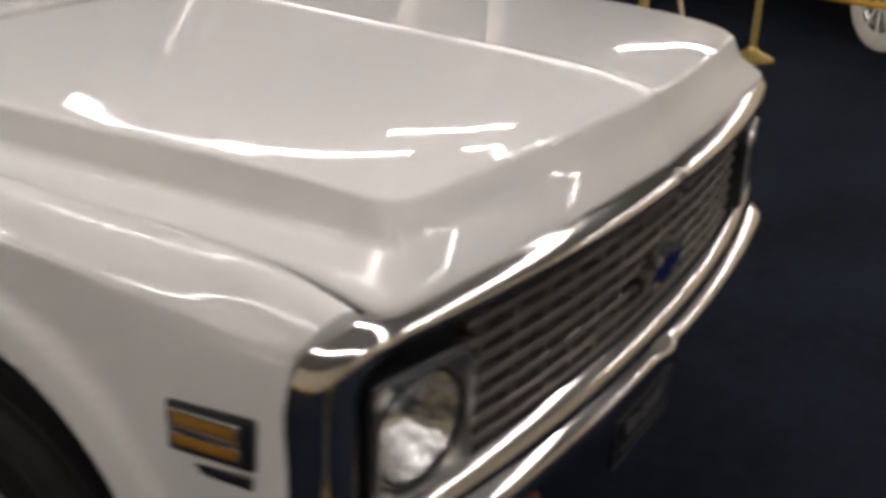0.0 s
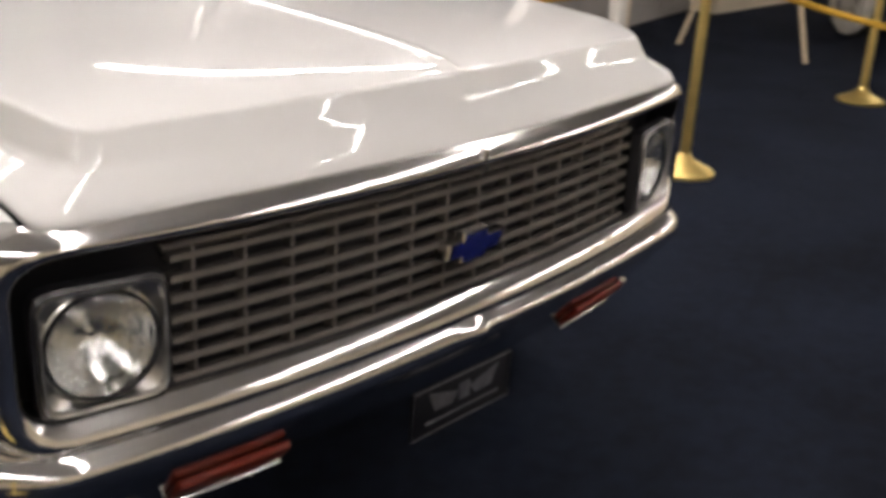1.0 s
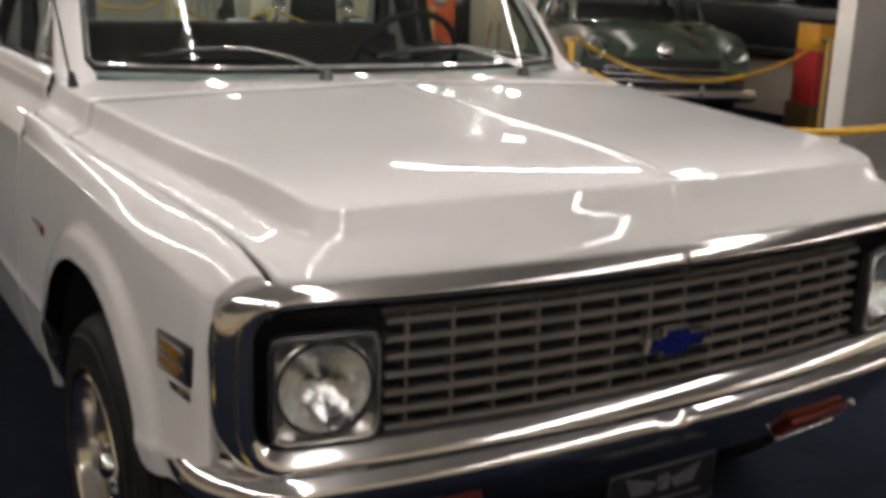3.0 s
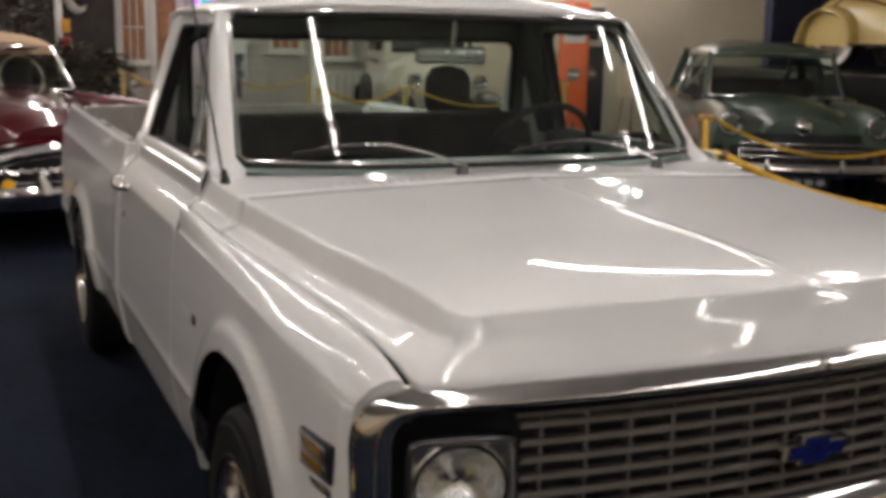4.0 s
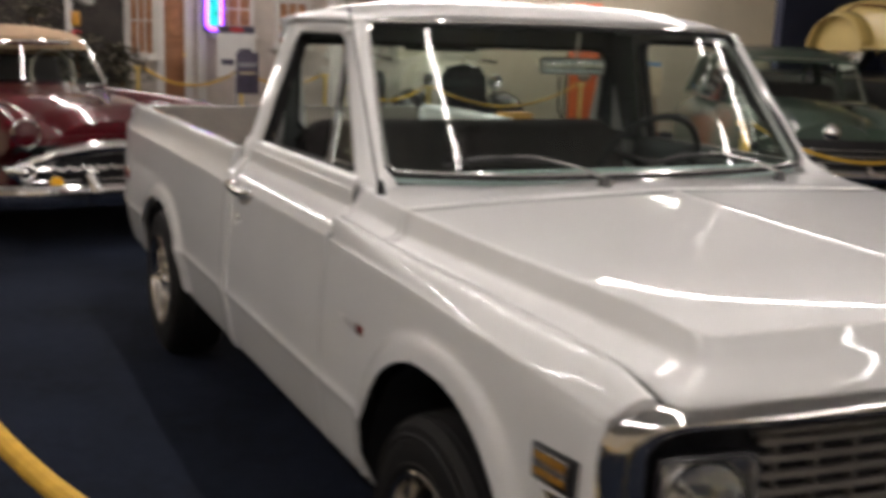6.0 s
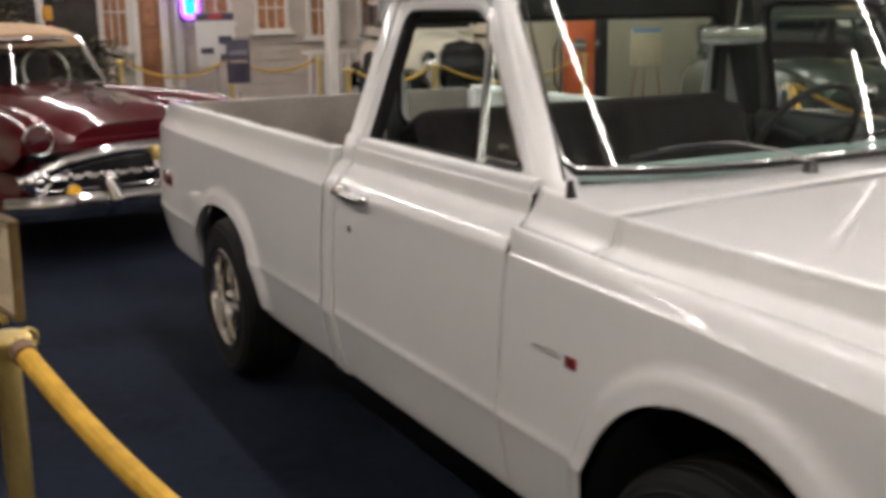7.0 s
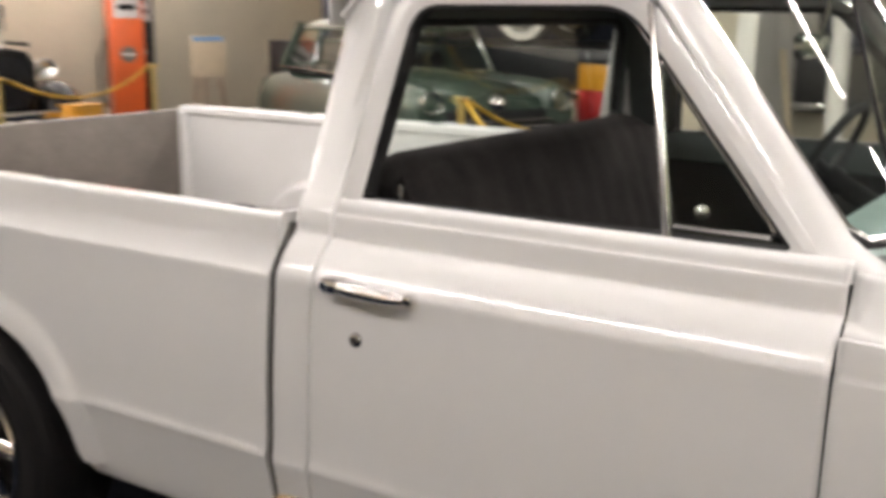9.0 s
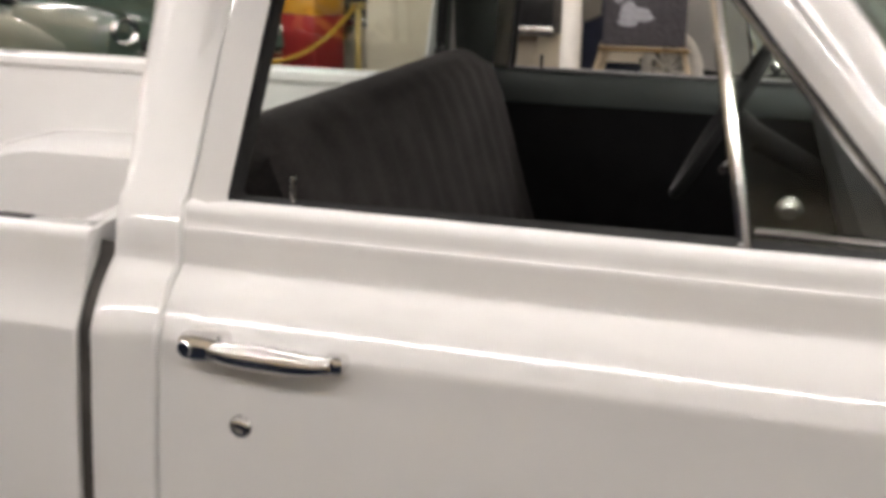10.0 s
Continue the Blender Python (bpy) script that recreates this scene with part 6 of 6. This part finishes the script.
def pale_tourer():
    car = thing("pale_tourer", "pale grey antique touring car with white disc wheels and dark fenders", "car",
                Matrix.Translation((6.44, -0.30, 0)) @ Euler((0, 0, radians(-42))).to_matrix().to_4x4())
    part("body", body_loft([(0.3, 0.38, 0.46, 1.02), (1.2, 0.46, 0.44, 1.08), (1.5, 0.62, 0.42, 1.12), (3.4, 0.64, 0.42, 1.14)], 5, 3.5), PALE_CAR, car, "pale grey body")
    part("chassis", box((0, 1.9, 0.38), (1.0, 3.7, 0.09), 0.015), BLACK_CAR, car)
    for s in (-1, 1):
        for y in (0.62, 3.1):
            w = show_wheel(car, s * 0.68, y, 0.37, 0.10, (WHITEWALL, WHITEWALL), DULL_CHROME)
            for k in range(12):
                a = k * math.tau / 12
                part("spoke", sweep([(0.04 * math.cos(a), 0.04 * math.sin(a), 0.052), (0.24 * math.cos(a), 0.24 * math.sin(a), 0.052)], 0.011, 6), WHITEWALL, w)
        rows = []
        for k in range(11):
            a = radians(lerp(10, 165, k / 10))
            rows.append([(s * (0.68 + dx), 0.62 - 0.46 * math.cos(a), 0.38 + 0.44 * math.sin(a)) for dx in (-0.12, 0, 0.12)])
        rows.append([(s * (0.68 + dx), 1.5, 0.40) for dx in (-0.12, 0, 0.12)])
        solid(part("front_fender", sheet(rows), BLACK_CAR, car), 0.012)
        round_lamp(car, (s * 0.36, 0.22, 0.95), 0.09, rim=BRASS)
    part("radiator", box((0, 0.28, 0.82), (0.50, 0.10, 0.56), 0.03), BRASS, car)
    part("windscreen_frame", sweep([(-0.5, 1.5, 1.1), (-0.5, 1.58, 1.55), (0.5, 1.58, 1.55), (0.5, 1.5, 1.1)], 0.014, 8), BRASS, car)


red_convertible()
green_saloon()
cream_sedan()
yellow_roadster()
pale_tourer()

# ---------------------------------------------------------------- the hall's far end and sides
SIDING = material("white_clapboard", (0.60, 0.53, 0.46), 0.65, noise_scale=3, noise_amount=0.1, fine=0.4)
WOOD = material("orange_stained_wood", (0.30, 0.13, 0.055), 0.5, noise_scale=2, noise_amount=0.3, fine=0.5, stretch=(1, 1, 8))
CURTAIN = material("orange_brown_curtain", (0.42, 0.20, 0.10), 0.85, noise_scale=6, noise_amount=0.35, fine=0.5)
ORANGE = material("orange_enamel", (0.70, 0.12, 0.025), 0.35, coat=0.4, noise_scale=4, noise_amount=0.1, fine=0.3)
POSTER_WHITE = material("poster_board", (0.72, 0.70, 0.67), 0.6, noise_scale=5, noise_amount=0.05, fine=0.3)
DARK_PURPLE = material("dark_violet_board", (0.055, 0.045, 0.075), 0.6, noise_scale=8, noise_amount=0.3, fine=0.4)
DARK_BROWN = material("dark_brown_wall", (0.035, 0.028, 0.024), 0.8, noise_scale=3, noise_amount=0.5, fine=0.5)
LEAF = material("dusty_leaves", (0.085, 0.075, 0.045), 0.7, noise_scale=8, noise_amount=0.5, fine=0.5)
NEON_CYAN = glow_material("cyan_neon_tube", (0.02, 0.70, 0.62), 1.6)
NEON_PINK = glow_material("pink_neon_tube", (1.0, 0.45, 0.95), 3.0)
NEON_VIOLET = glow_material("violet_neon_tube", (0.30, 0.06, 1.0), 7.0)
OIL_RED = material("red_enamel", (0.45, 0.03, 0.03), 0.4, coat=0.3, noise_scale=6, noise_amount=0.12, fine=0.3)
OIL_AMBER = material("amber_enamel", (0.72, 0.34, 0.03), 0.4, coat=0.3, noise_scale=6, noise_amount=0.12, fine=0.3)
LIGHT_BLUE = material("pale_blue_print", (0.16, 0.30, 0.52), 0.6, noise_scale=10, noise_amount=0.15, fine=0.4)
GREY_PANEL = material("grey_partition", (0.36, 0.34, 0.32), 0.7, noise_scale=2, noise_amount=0.12, fine=0.4)


def st(ob, label, cat):
    return tagged(ob, label, cat, kind="structure")


# wall behind the pumps, and the navy one behind the platform
st(part("wall_pumps", box((8.15, 13.35, HIGH / 2), (7.7, 0.16, HIGH)), CREAM_WALL, smooth=False), "plain cream wall behind the petrol pumps", "wall")
st(part("wall_navy", box((11.2, 7.1, HIGH / 2), (0.16, 7.2, HIGH)), NAVY_WALL, smooth=False), "dark navy wall behind the platform", "wall")
st(part("wall_navy_end", box((10.2, 10.75, HIGH / 2), (2.2, 0.16, HIGH)), NAVY_WALL, smooth=False), "dark navy wall beside the platform", "wall")

plat = thing("display_platform", "raised black display platform over a beige plinth", "platform", Matrix.Translation((9.2, 7.0, 0)), kind="structure")
part("plinth", box((0.1, 0, 0.33), (2.7, 6.6, 0.66)), CREAM_WALL, plat)
part("deck", box((0, 0, 0.915), (3.1, 7.0, 0.51), 0.01), BLACK_PAINT, plat)
part("deck_skirt", box((-1.56, 0, 0.70), (0.03, 7.0, 0.08), 0.008), DULL_CHROME, plat)

# white clapboard house front
FY = 16.2
front = thing("house_front", "white clapboard house front with curtained windows and a porch door", "house front", Matrix.Translation((0, FY, 0)), kind="structure")
part("wall", box((3.6, 0.10, 1.65), (5.4, 0.10, 3.3)), SIDING, front)
for k in range(26):
    z = 0.10 + 0.125 * k
    rows = [[(x, y, zz) for x in (0.9, 6.3)] for y, zz in ((0.05, z + 0.13), (0.045, z + 0.125), (0.022, z + 0.004), (0.045, z))]
    part("board", sheet(rows), SIDING, front, smooth=False)
def facade_window(x, z, w, h):
    win = part("window", box((x, 0.03, z), (w, 0.02, h)), CURTAIN, front, "window with orange-brown curtain behind bars")
    for dx in (-w / 2 - 0.03, w / 2 + 0.03):
        part("window_trim", box((x + dx, 0.005, z), (0.07, 0.06, h + 0.14), 0.006), WHITE_PAINT, win)
    for dz in (-h / 2 - 0.03, h / 2 + 0.03):
        part("window_trim", box((x, 0.004, z + dz), (w + 0.2, 0.065, 0.07), 0.006), WHITE_PAINT, win)
    for k in range(1, 3):
        part("glazing_bar", box((x - w / 2 + w * k / 3, 0.014, z), (0.022, 0.02, h), 0.003), WHITE_PAINT, win)
    part("glazing_bar", box((x, 0.012, z), (w, 0.02, 0.025), 0.003), WHITE_PAINT, win)
    part("window_sill", box((x, -0.03, z - h / 2 - 0.08), (w + 0.26, 0.14, 0.04), 0.006), WHITE_PAINT, win)
for x, z, w, h in ((1.20, 1.52, 0.34, 1.02), (2.66, 1.75, 0.56, 0.72), (3.66, 1.55, 0.46, 0.66), (4.55, 1.50, 0.44, 0.80), (5.45, 1.50, 0.44, 0.80)):
    facade_window(x, z, w, h)
x, w = 1.70, 0.32
dr = part("porch_door", box((x, 0.0, 1.03), (w, 0.06, 2.06), 0.008), WOOD, front, "narrow orange-brown panelled wooden door")
part("door_light", box((x, -0.033, 1.62), (w - 0.16, 0.016, 0.62), 0.006), CURTAIN, dr)
for dz in (0.38, 0.90):
    part("door_panel", box((x, -0.034, dz), (w - 0.14, 0.02, 0.40), 0.008), WOOD, dr)
for dx in (-w / 2 - 0.06, w / 2 + 0.06):
    part("door_post", box((x + dx, -0.01, 1.06), (0.12, 0.10, 2.14), 0.008), WHITE_PAINT, dr)
part("door_lintel", box((x, -0.01, 2.19), (w + 0.24, 0.10, 0.12), 0.008), WHITE_PAINT, dr)
part("door_knob", lathe([(0, 0.05), (0.024, 0.045), (0.026, 0.03), (0.01, 0.0)], 16, m=Matrix.Translation((x + 0.15, -0.03, 1.0)) @ Euler((radians(90), 0, 0)).to_matrix().to_4x4()), BRASS, dr)
part("eave_board", box((3.6, -0.08, 2.42), (5.5, 0.30, 0.14), 0.01), WHITE_PAINT, front)
for x in (0.93, 2.14, 6.27):
    part("corner_board", box((x, 0.0, 1.65), (0.13, 0.14, 3.3), 0.008), WHITE_PAINT, front)
for k in range(9):
    part("porch_baluster", box((3.95 + 0.13 * k, -0.85, 0.45), (0.035, 0.035, 0.78), 0.004), WHITE_PAINT, front)
part("porch_rail", box((4.47, -0.85, 0.86), (1.25, 0.06, 0.05), 0.008), WHITE_PAINT, front)

col = thing("porch_column", "square white wooden column standing on the carpet", "column", Matrix.Translation((2.50, 10.9, 0)))
part("shaft", box((0, 0, 1.68), (0.125, 0.125, 3.34), 0.01), WHITE_PAINT, col)
part("plinth", box((0, 0, 0.09), (0.21, 0.21, 0.18), 0.012), WHITE_PAINT, col)

# notice boards
pb = thing("poster_board", "white poster board with dark pictures on a stand", "poster", Matrix.Translation((2.52, 15.5, 0)))
part("board", box((0, 0, 1.10), (0.60, 0.02, 0.78), 0.004), POSTER_WHITE, pb)
part("heading", box((0, -0.012, 1.43), (0.58, 0.004, 0.11), 0.001), DARK_PURPLE, pb)
for x, z, w, h in ((-0.14, 0.93, 0.20, 0.09), (0.14, 1.08, 0.20, 0.12), (0.15, 0.82, 0.20, 0.11)):
    part("picture", box((x, -0.012, z), (w, 0.004, h)), DARK_PURPLE, pb)
part("leg", box((0, 0.02, 0.36), (0.05, 0.03, 0.72), 0.004), GREY_PANEL, pb)
part("foot", box((0, 0.02, 0.015), (0.5, 0.3, 0.03), 0.006), GREY_PANEL, pb)
part("heading_badge", lathe([(0, 0.006), (0.05, 0.005), (0.06, 0)], 20, m=Matrix.Translation((0, -0.013, 1.43)) @ Euler((radians(90), 0, 0)).to_matrix().to_4x4() @ Matrix.Diagonal((2.0, 0.8, 1, 1))), OIL_RED, pb)
bd = thing("info_board", "narrow dark violet information board on a stand", "sign", Matrix.Translation((1.62, 11.6, 0)) @ Euler((0, 0, -0.15)).to_matrix().to_4x4())
part("board", box((0, 0, 0.95), (0.27, 0.02, 0.50), 0.004), DARK_PURPLE, bd)
part("print", box((0, -0.012, 0.95), (0.20, 0.004, 0.03)), FINE_PRINT, bd)
part("print", box((0, -0.012, 1.05), (0.22, 0.004, 0.05)), SILVER_PRINT, bd)
part("leg", box((0, 0.02, 0.30), (0.04, 0.03, 0.6), 0.004), GREY_PANEL, bd)
part("foot", box((0, 0.02, 0.015), (0.3, 0.25, 0.03), 0.006), GREY_PANEL, bd)

neon = thing("neon_sign", "upright cyan and violet neon sign on the house front", "neon sign", Matrix.Translation((2.30, FY - 0.16, 1.79)))
part("backing", box((0, 0.03, 0), (0.30, 0.04, 0.82), 0.02), CAB_DARK, neon)
part("violet_tube", sweep([(x, -0.02, z) for x, z in rounded(0.26, 0.76, 0.09, 5)], 0.020, 8, closed=True), NEON_VIOLET, neon, "violet border tube")
part("pink_tube", sweep([(x, -0.025, z) for x, z in rounded(0.20, 0.69, 0.08, 5)], 0.011, 8, closed=True), NEON_PINK, neon, "pink-white inner tube")
part("cyan_panel", box((0, 0.0, 0), (0.15, 0.02, 0.62), 0.009), NEON_CYAN, neon, "cyan glowing panel")
for k, (dx, w) in enumerate(((0.0, 0.05), (-0.02, 0.06), (0.02, 0.05))):
    part("dark_bar", box((dx, -0.014, 0.2 - 0.16 * k), (w, 0.006, 0.05), 0.002), CAB_DARK, neon)


def petrol_pump(x, y, mat, tall, label, w=0.42):
    ob = thing("petrol_pump", label, "petrol pump", Matrix.Translation((x, y, 0)) @ Euler((0, 0, radians(-28))).to_matrix().to_4x4(), "petrol pumps")
    part("plinth", box((0, 0, 0.05), (w + 0.08, 0.46, 0.10), 0.01), BLACK_PAINT, ob)
    part("body", box((0, 0, tall / 2 + 0.08), (w, 0.38, tall - 0.06), 0.03, seg=3), mat, ob)
    part("dial_face", box((0, -0.195, tall - 0.32), (w - 0.10, 0.012, 0.40), 0.006), POSTER_WHITE, ob, "white dial face")
    for k in range(2):
        part("dial_window", box((0, -0.203, tall - 0.25 - 0.14 * k), (w - 0.2, 0.006, 0.07), 0.002), CAB_DARK, ob)
    part("round_badge", lathe([(0, 0.014), (0.09, 0.012), (0.10, 0)], 28, m=Matrix.Translation((0, -0.19, 0.98)) @ Euler((radians(90), 0, 0)).to_matrix().to_4x4()), BED_BROWN, ob, "round faded badge")
    part("badge_bar", box((0, -0.207, 0.98), (0.16, 0.004, 0.03)), POSTER_WHITE, ob)
    part("hose", sweep([(-w / 2 - 0.01, -0.02, 1.25), (-w / 2 - 0.14, -0.06, 0.9), (-w / 2 - 0.13, -0.08, 0.45), (-w / 2 - 0.05, -0.06, 0.30), (-w / 2 - 0.04, -0.05, 0.8), (-w / 2 - 0.03, -0.05, 1.15)], 0.015, 8), RUBBER, ob)
    part("nozzle", sweep([(-w / 2 - 0.03, -0.05, 1.15), (-w / 2 - 0.03, -0.07, 1.32)], [0.02, 0.012], 8), DULL_CHROME, ob)
    return ob


petrol_pump(6.78, 12.15, ORANGE, 1.95, "tall orange petrol pump with white dial and round badge")
petrol_pump(7.30, 12.55, BLACK_PAINT, 1.9, "tall black petrol pump beside the orange one")
rs = thing("round_wall_sign", "round dark enamel sign on the cream wall", "sign", Matrix.Translation((7.4, 13.24, 2.45)))
part("disc", lathe([(0, 0.03), (0.22, 0.03), (0.25, 0.015), (0.25, 0)], 32, m=Euler((radians(90), 0, 0)).to_matrix().to_4x4()), DARK_PURPLE, rs)
part("band", box((0, -0.033, 0), (0.40, 0.006, 0.07), 0.002), OIL_RED, rs)

# small easel notice near the pumps
es = thing("easel_notice", "small cream notice with pale blue heading on an easel", "sign", Matrix.Translation((7.0, 10.9, 0)) @ Euler((0, 0, radians(-30))).to_matrix().to_4x4())
part("board", box((0, 0, 0.98), (0.42, 0.02, 0.50), 0.004), PAPER, es)
part("heading", box((0, -0.012, 1.19), (0.38, 0.004, 0.06)), LIGHT_BLUE, es)
for s in (-1, 1):
    part("leg", sweep([(s * 0.08, 0.03, 1.1), (s * 0.24, -0.04, 0.0)], 0.012, 8), WOOD, es)
part("leg", sweep([(0, 0.04, 1.1), (0, 0.34, 0.0)], 0.012, 8), WOOD, es)


def easel(x, y, turn, board_mat, label, w=0.62, h=0.80, z=1.13):
    ob = thing("easel", label, "easel", Matrix.Translation((x, y, 0)) @ Euler((0, 0, turn)).to_matrix().to_4x4())
    part("board", box((0, -0.02, z), (w, 0.02, h), 0.005, rot=Euler((radians(-8), 0, 0))), board_mat, ob)
    part("ledge", box((0, -0.10, z - h / 2 - 0.02), (w + 0.06, 0.07, 0.035), 0.005), GILT, ob)
    for s in (-1, 1):
        part("leg", sweep([(s * 0.05, 0.06, z + h / 2 + 0.1), (s * 0.50, -0.08, 0.0)], 0.020, 8), PAPER, ob)
    part("leg", sweep([(0, 0.06, z + h / 2 + 0.1), (-0.44, 0.16, 0.0)], 0.016, 8), PAPER, ob)
    return ob


e = easel(6.34, 2.57, radians(-80), INK, "easel with a dark black-and-white picture and gilt ledge")
rnd = random.Random(8)
for k in range(9):
    part("picture_shape", lathe([(0, 0.004), (0.05, 0.003), (0.07, 0)], 12, m=Matrix.Translation((0, -0.032, 1.13)) @ Euler((radians(-8), 0, 0)).to_matrix().to_4x4() @ Matrix.Translation((rnd.uniform(-0.24, 0.24), rnd.uniform(-0.002, 0.002), rnd.uniform(-0.3, 0.3))) @ Euler((radians(90), 0, 0)).to_matrix().to_4x4() @ Matrix.Diagonal((rnd.uniform(0.5, 1.4), rnd.uniform(0.4, 1.2), 1, 1))), SILVER_PRINT, e)

# partition and post at the right side of the hall
turn = math.atan2(0.90, 5.05)
pt = st(part("partition_right", box((2.565, 0, 1.1), (5.13, 0.09, 2.2)), GREY_PANEL, smooth=False), "grey display partition beside the show cars", "partition")
pt.matrix_basis = Matrix.Translation((4.85, 3.50, 0)) @ Euler((0, 0, turn)).to_matrix().to_4x4()
part("end_strip", box((-0.012, 0, 1.1), (0.024, 0.13, 2.2), 0.004), WHITE_PAINT, pt, "white end strip")
for k in range(4):
    part("panel_strip", box((1.22 * (k + 1), -0.051, 1.1), (0.05, 0.012, 2.2), 0.003), GREY_PANEL, pt)
part("skirting", box((2.565, -0.055, 0.04), (5.13, 0.02, 0.08), 0.004), GREY_PANEL, pt)
part("brace", sweep([(1.02, -0.30, 0.0), (1.62, -0.065, 1.25)], 0.024, 8), PAPER, pt, "pale wooden brace")
c = thing("white_post", "slim round white post with a collar foot on the carpet", "post", Matrix.Translation((5.06, 2.92, 0)))
part("shaft", lathe([(0.066, 0.10), (0.064, HIGH)], 28), WHITE_PAINT, c)
part("foot", lathe([(0, 0), (0.108, 0), (0.11, 0.02), (0.105, 0.05), (0.085, 0.07), (0.08, 0.12), (0.066, 0.135)], 28), WHITE_PAINT, c)

# oil drum display: amber over red
dr = thing("oil_display", "amber and red enamel oil cabinet standing on the carpet", "cabinet", Matrix.Translation((7.31, 5.68, 0)) @ Euler((0, 0, radians(70))).to_matrix().to_4x4())
part("red_case", box((0, 0, 0.53), (0.42, 0.42, 0.52), 0.02), OIL_RED, dr)
part("amber_case", box((0, 0, 0.92), (0.415, 0.415, 0.26), 0.02), OIL_AMBER, dr)
part("top", box((0, 0, 1.065), (0.44, 0.44, 0.03), 0.01), CAB_DARK, dr)
part("base", box((0, 0, 0.135), (0.48, 0.48, 0.27), 0.01), GILT, dr)

# white shelf unit with an orange tin, seen through the cab
sh = thing("shelf_unit", "white open shelf unit with a few tins", "shelf", Matrix.Translation((7.15, 4.60, 0)) @ Euler((0, 0, radians(75))).to_matrix().to_4x4())
for s in (-1, 1):
    part("side", box((s * 0.45, 0, 0.9), (0.03, 0.3, 1.8), 0.004), CREAM_WALL, sh)
for k in range(5):
    part("shelf", box((0, 0, 0.05 + 0.42 * k), (0.87, 0.29, 0.025), 0.003), WHITE_PAINT, sh)
part("back", box((0, 0.15, 0.9), (0.9, 0.012, 1.8)), CREAM_WALL, sh)
for x, z, m_ in ((-0.2, 1.425, ORANGE), (0.15, 1.425, OIL_AMBER)):
    t_ = thing("oil_tin", "square enamel oil tin standing on a white shelf", "tin", sh.matrix_basis @ Matrix.Translation((x, -0.02, z - 0.1025)), "oil tins")
    part("can", box((0, 0, 0.09), (0.20, 0.12, 0.16), 0.01), m_, t_)
    part("spout", lathe([(0.02, 0.17), (0.02, 0.20), (0, 0.2)], 14), DULL_CHROME, t_)

# dark corner behind the red car: backdrop wall, hanging wheel, plants
st(part("wall_dark_corner", box((-0.15, 15.75, HIGH / 2), (2.0, 0.14, HIGH)), DARK_BROWN, smooth=False), "dark wall at the corner behind the red car", "wall")
hw = thing("hanging_wheel", "old spare wheel with pale tyre hung before the dark wall", "wheel", Matrix.Translation((0.30, 15.58, 2.05)) @ Euler((0, 0, radians(55))).to_matrix().to_4x4())
part("tyre", lathe([(0.26, -0.05), (0.34, -0.04), (0.36, 0), (0.34, 0.05), (0.26, 0.06)], 32, m=Euler((radians(90), 0, 0)).to_matrix().to_4x4()), WHITEWALL, hw)
part("disc", lathe([(0.27, 0.02), (0.2, 0.0), (0.08, 0.03), (0, 0.04)], 28, m=Euler((radians(90), 0, 0)).to_matrix().to_4x4()), TYRE, hw)


def plant(x, y, h, seed):
    ob = thing("potted_plant", "bushy dusty potted plant against the dark wall", "plant", Matrix.Translation((x, y, 0)), "potted plants")
    part("pot", lathe([(0, 0.0), (0.15, 0.0), (0.20, 0.30), (0.215, 0.30), (0.215, 0.34), (0.18, 0.34), (0, 0.30)], 24), WOOD, ob)
    part("stem", sweep([(0, 0, 0.28), (0.03, 0.02, h * 0.55), (0.0, 0.05, h * 0.8)], [0.025, 0.018, 0.008], 8), WOOD, ob)
    r2 = random.Random(seed)
    bm = bmesh.new()
    for k in range(620):
        a, zz = r2.uniform(0, math.tau), r2.uniform(0.35, 1.0)
        rad = r2.uniform(0.05, 0.42) * (1.1 - abs(zz - 0.65))
        c = Vector((rad * math.cos(a), rad * math.sin(a) * 0.7, h * zz))
        d = Vector((math.cos(a), math.sin(a), r2.uniform(-0.6, 0.6))).normalized() * r2.uniform(0.09, 0.20)
        w = d.cross(Vector((0, 0, 1))).normalized() * 0.04
        vs = [bm.verts.new(p) for p in (c, c + d * 0.5 + w, c + d, c + d * 0.5 - w)]
        bm.faces.new(vs)
    part("leaves", bm, LEAF, ob, "dusty green leaves", smooth=False)


plant(-0.55, 14.6, 1.9, 3)
plant(0.05, 14.9, 1.3, 5)
plant(0.62, 14.7, 1.15, 9)
# pale pole with a red and yellow lamp bracket
pole = thing("lamp_pole", "slim pale post carrying a red and a yellow box", "post", Matrix.Translation((0.0, 15.2, 0)))
part("shaft", lathe([(0, 0), (0.10, 0), (0.10, 0.04), (0.055, 0.06), (0.05, HIGH), (0, HIGH)], 20), POSTER_WHITE, pole)
part("red_box", box((0.09, -0.03, 1.25), (0.14, 0.10, 0.22), 0.02), OIL_RED, pole)
part("yellow_box", box((0.09, -0.03, 1.52), (0.12, 0.10, 0.20), 0.02), OIL_AMBER, pole)

ob_ = thing("orange_box", "low orange painted box standing beside the cream sedan", "box", Matrix.Translation((4.66, 10.35, 0)))
part("case", box((0, 0, 0.28), (0.38, 0.22, 0.54), 0.02), OIL_AMBER, ob_)
part("lid", box((0, 0, 0.565), (0.40, 0.25, 0.03), 0.008), OIL_AMBER, ob_)
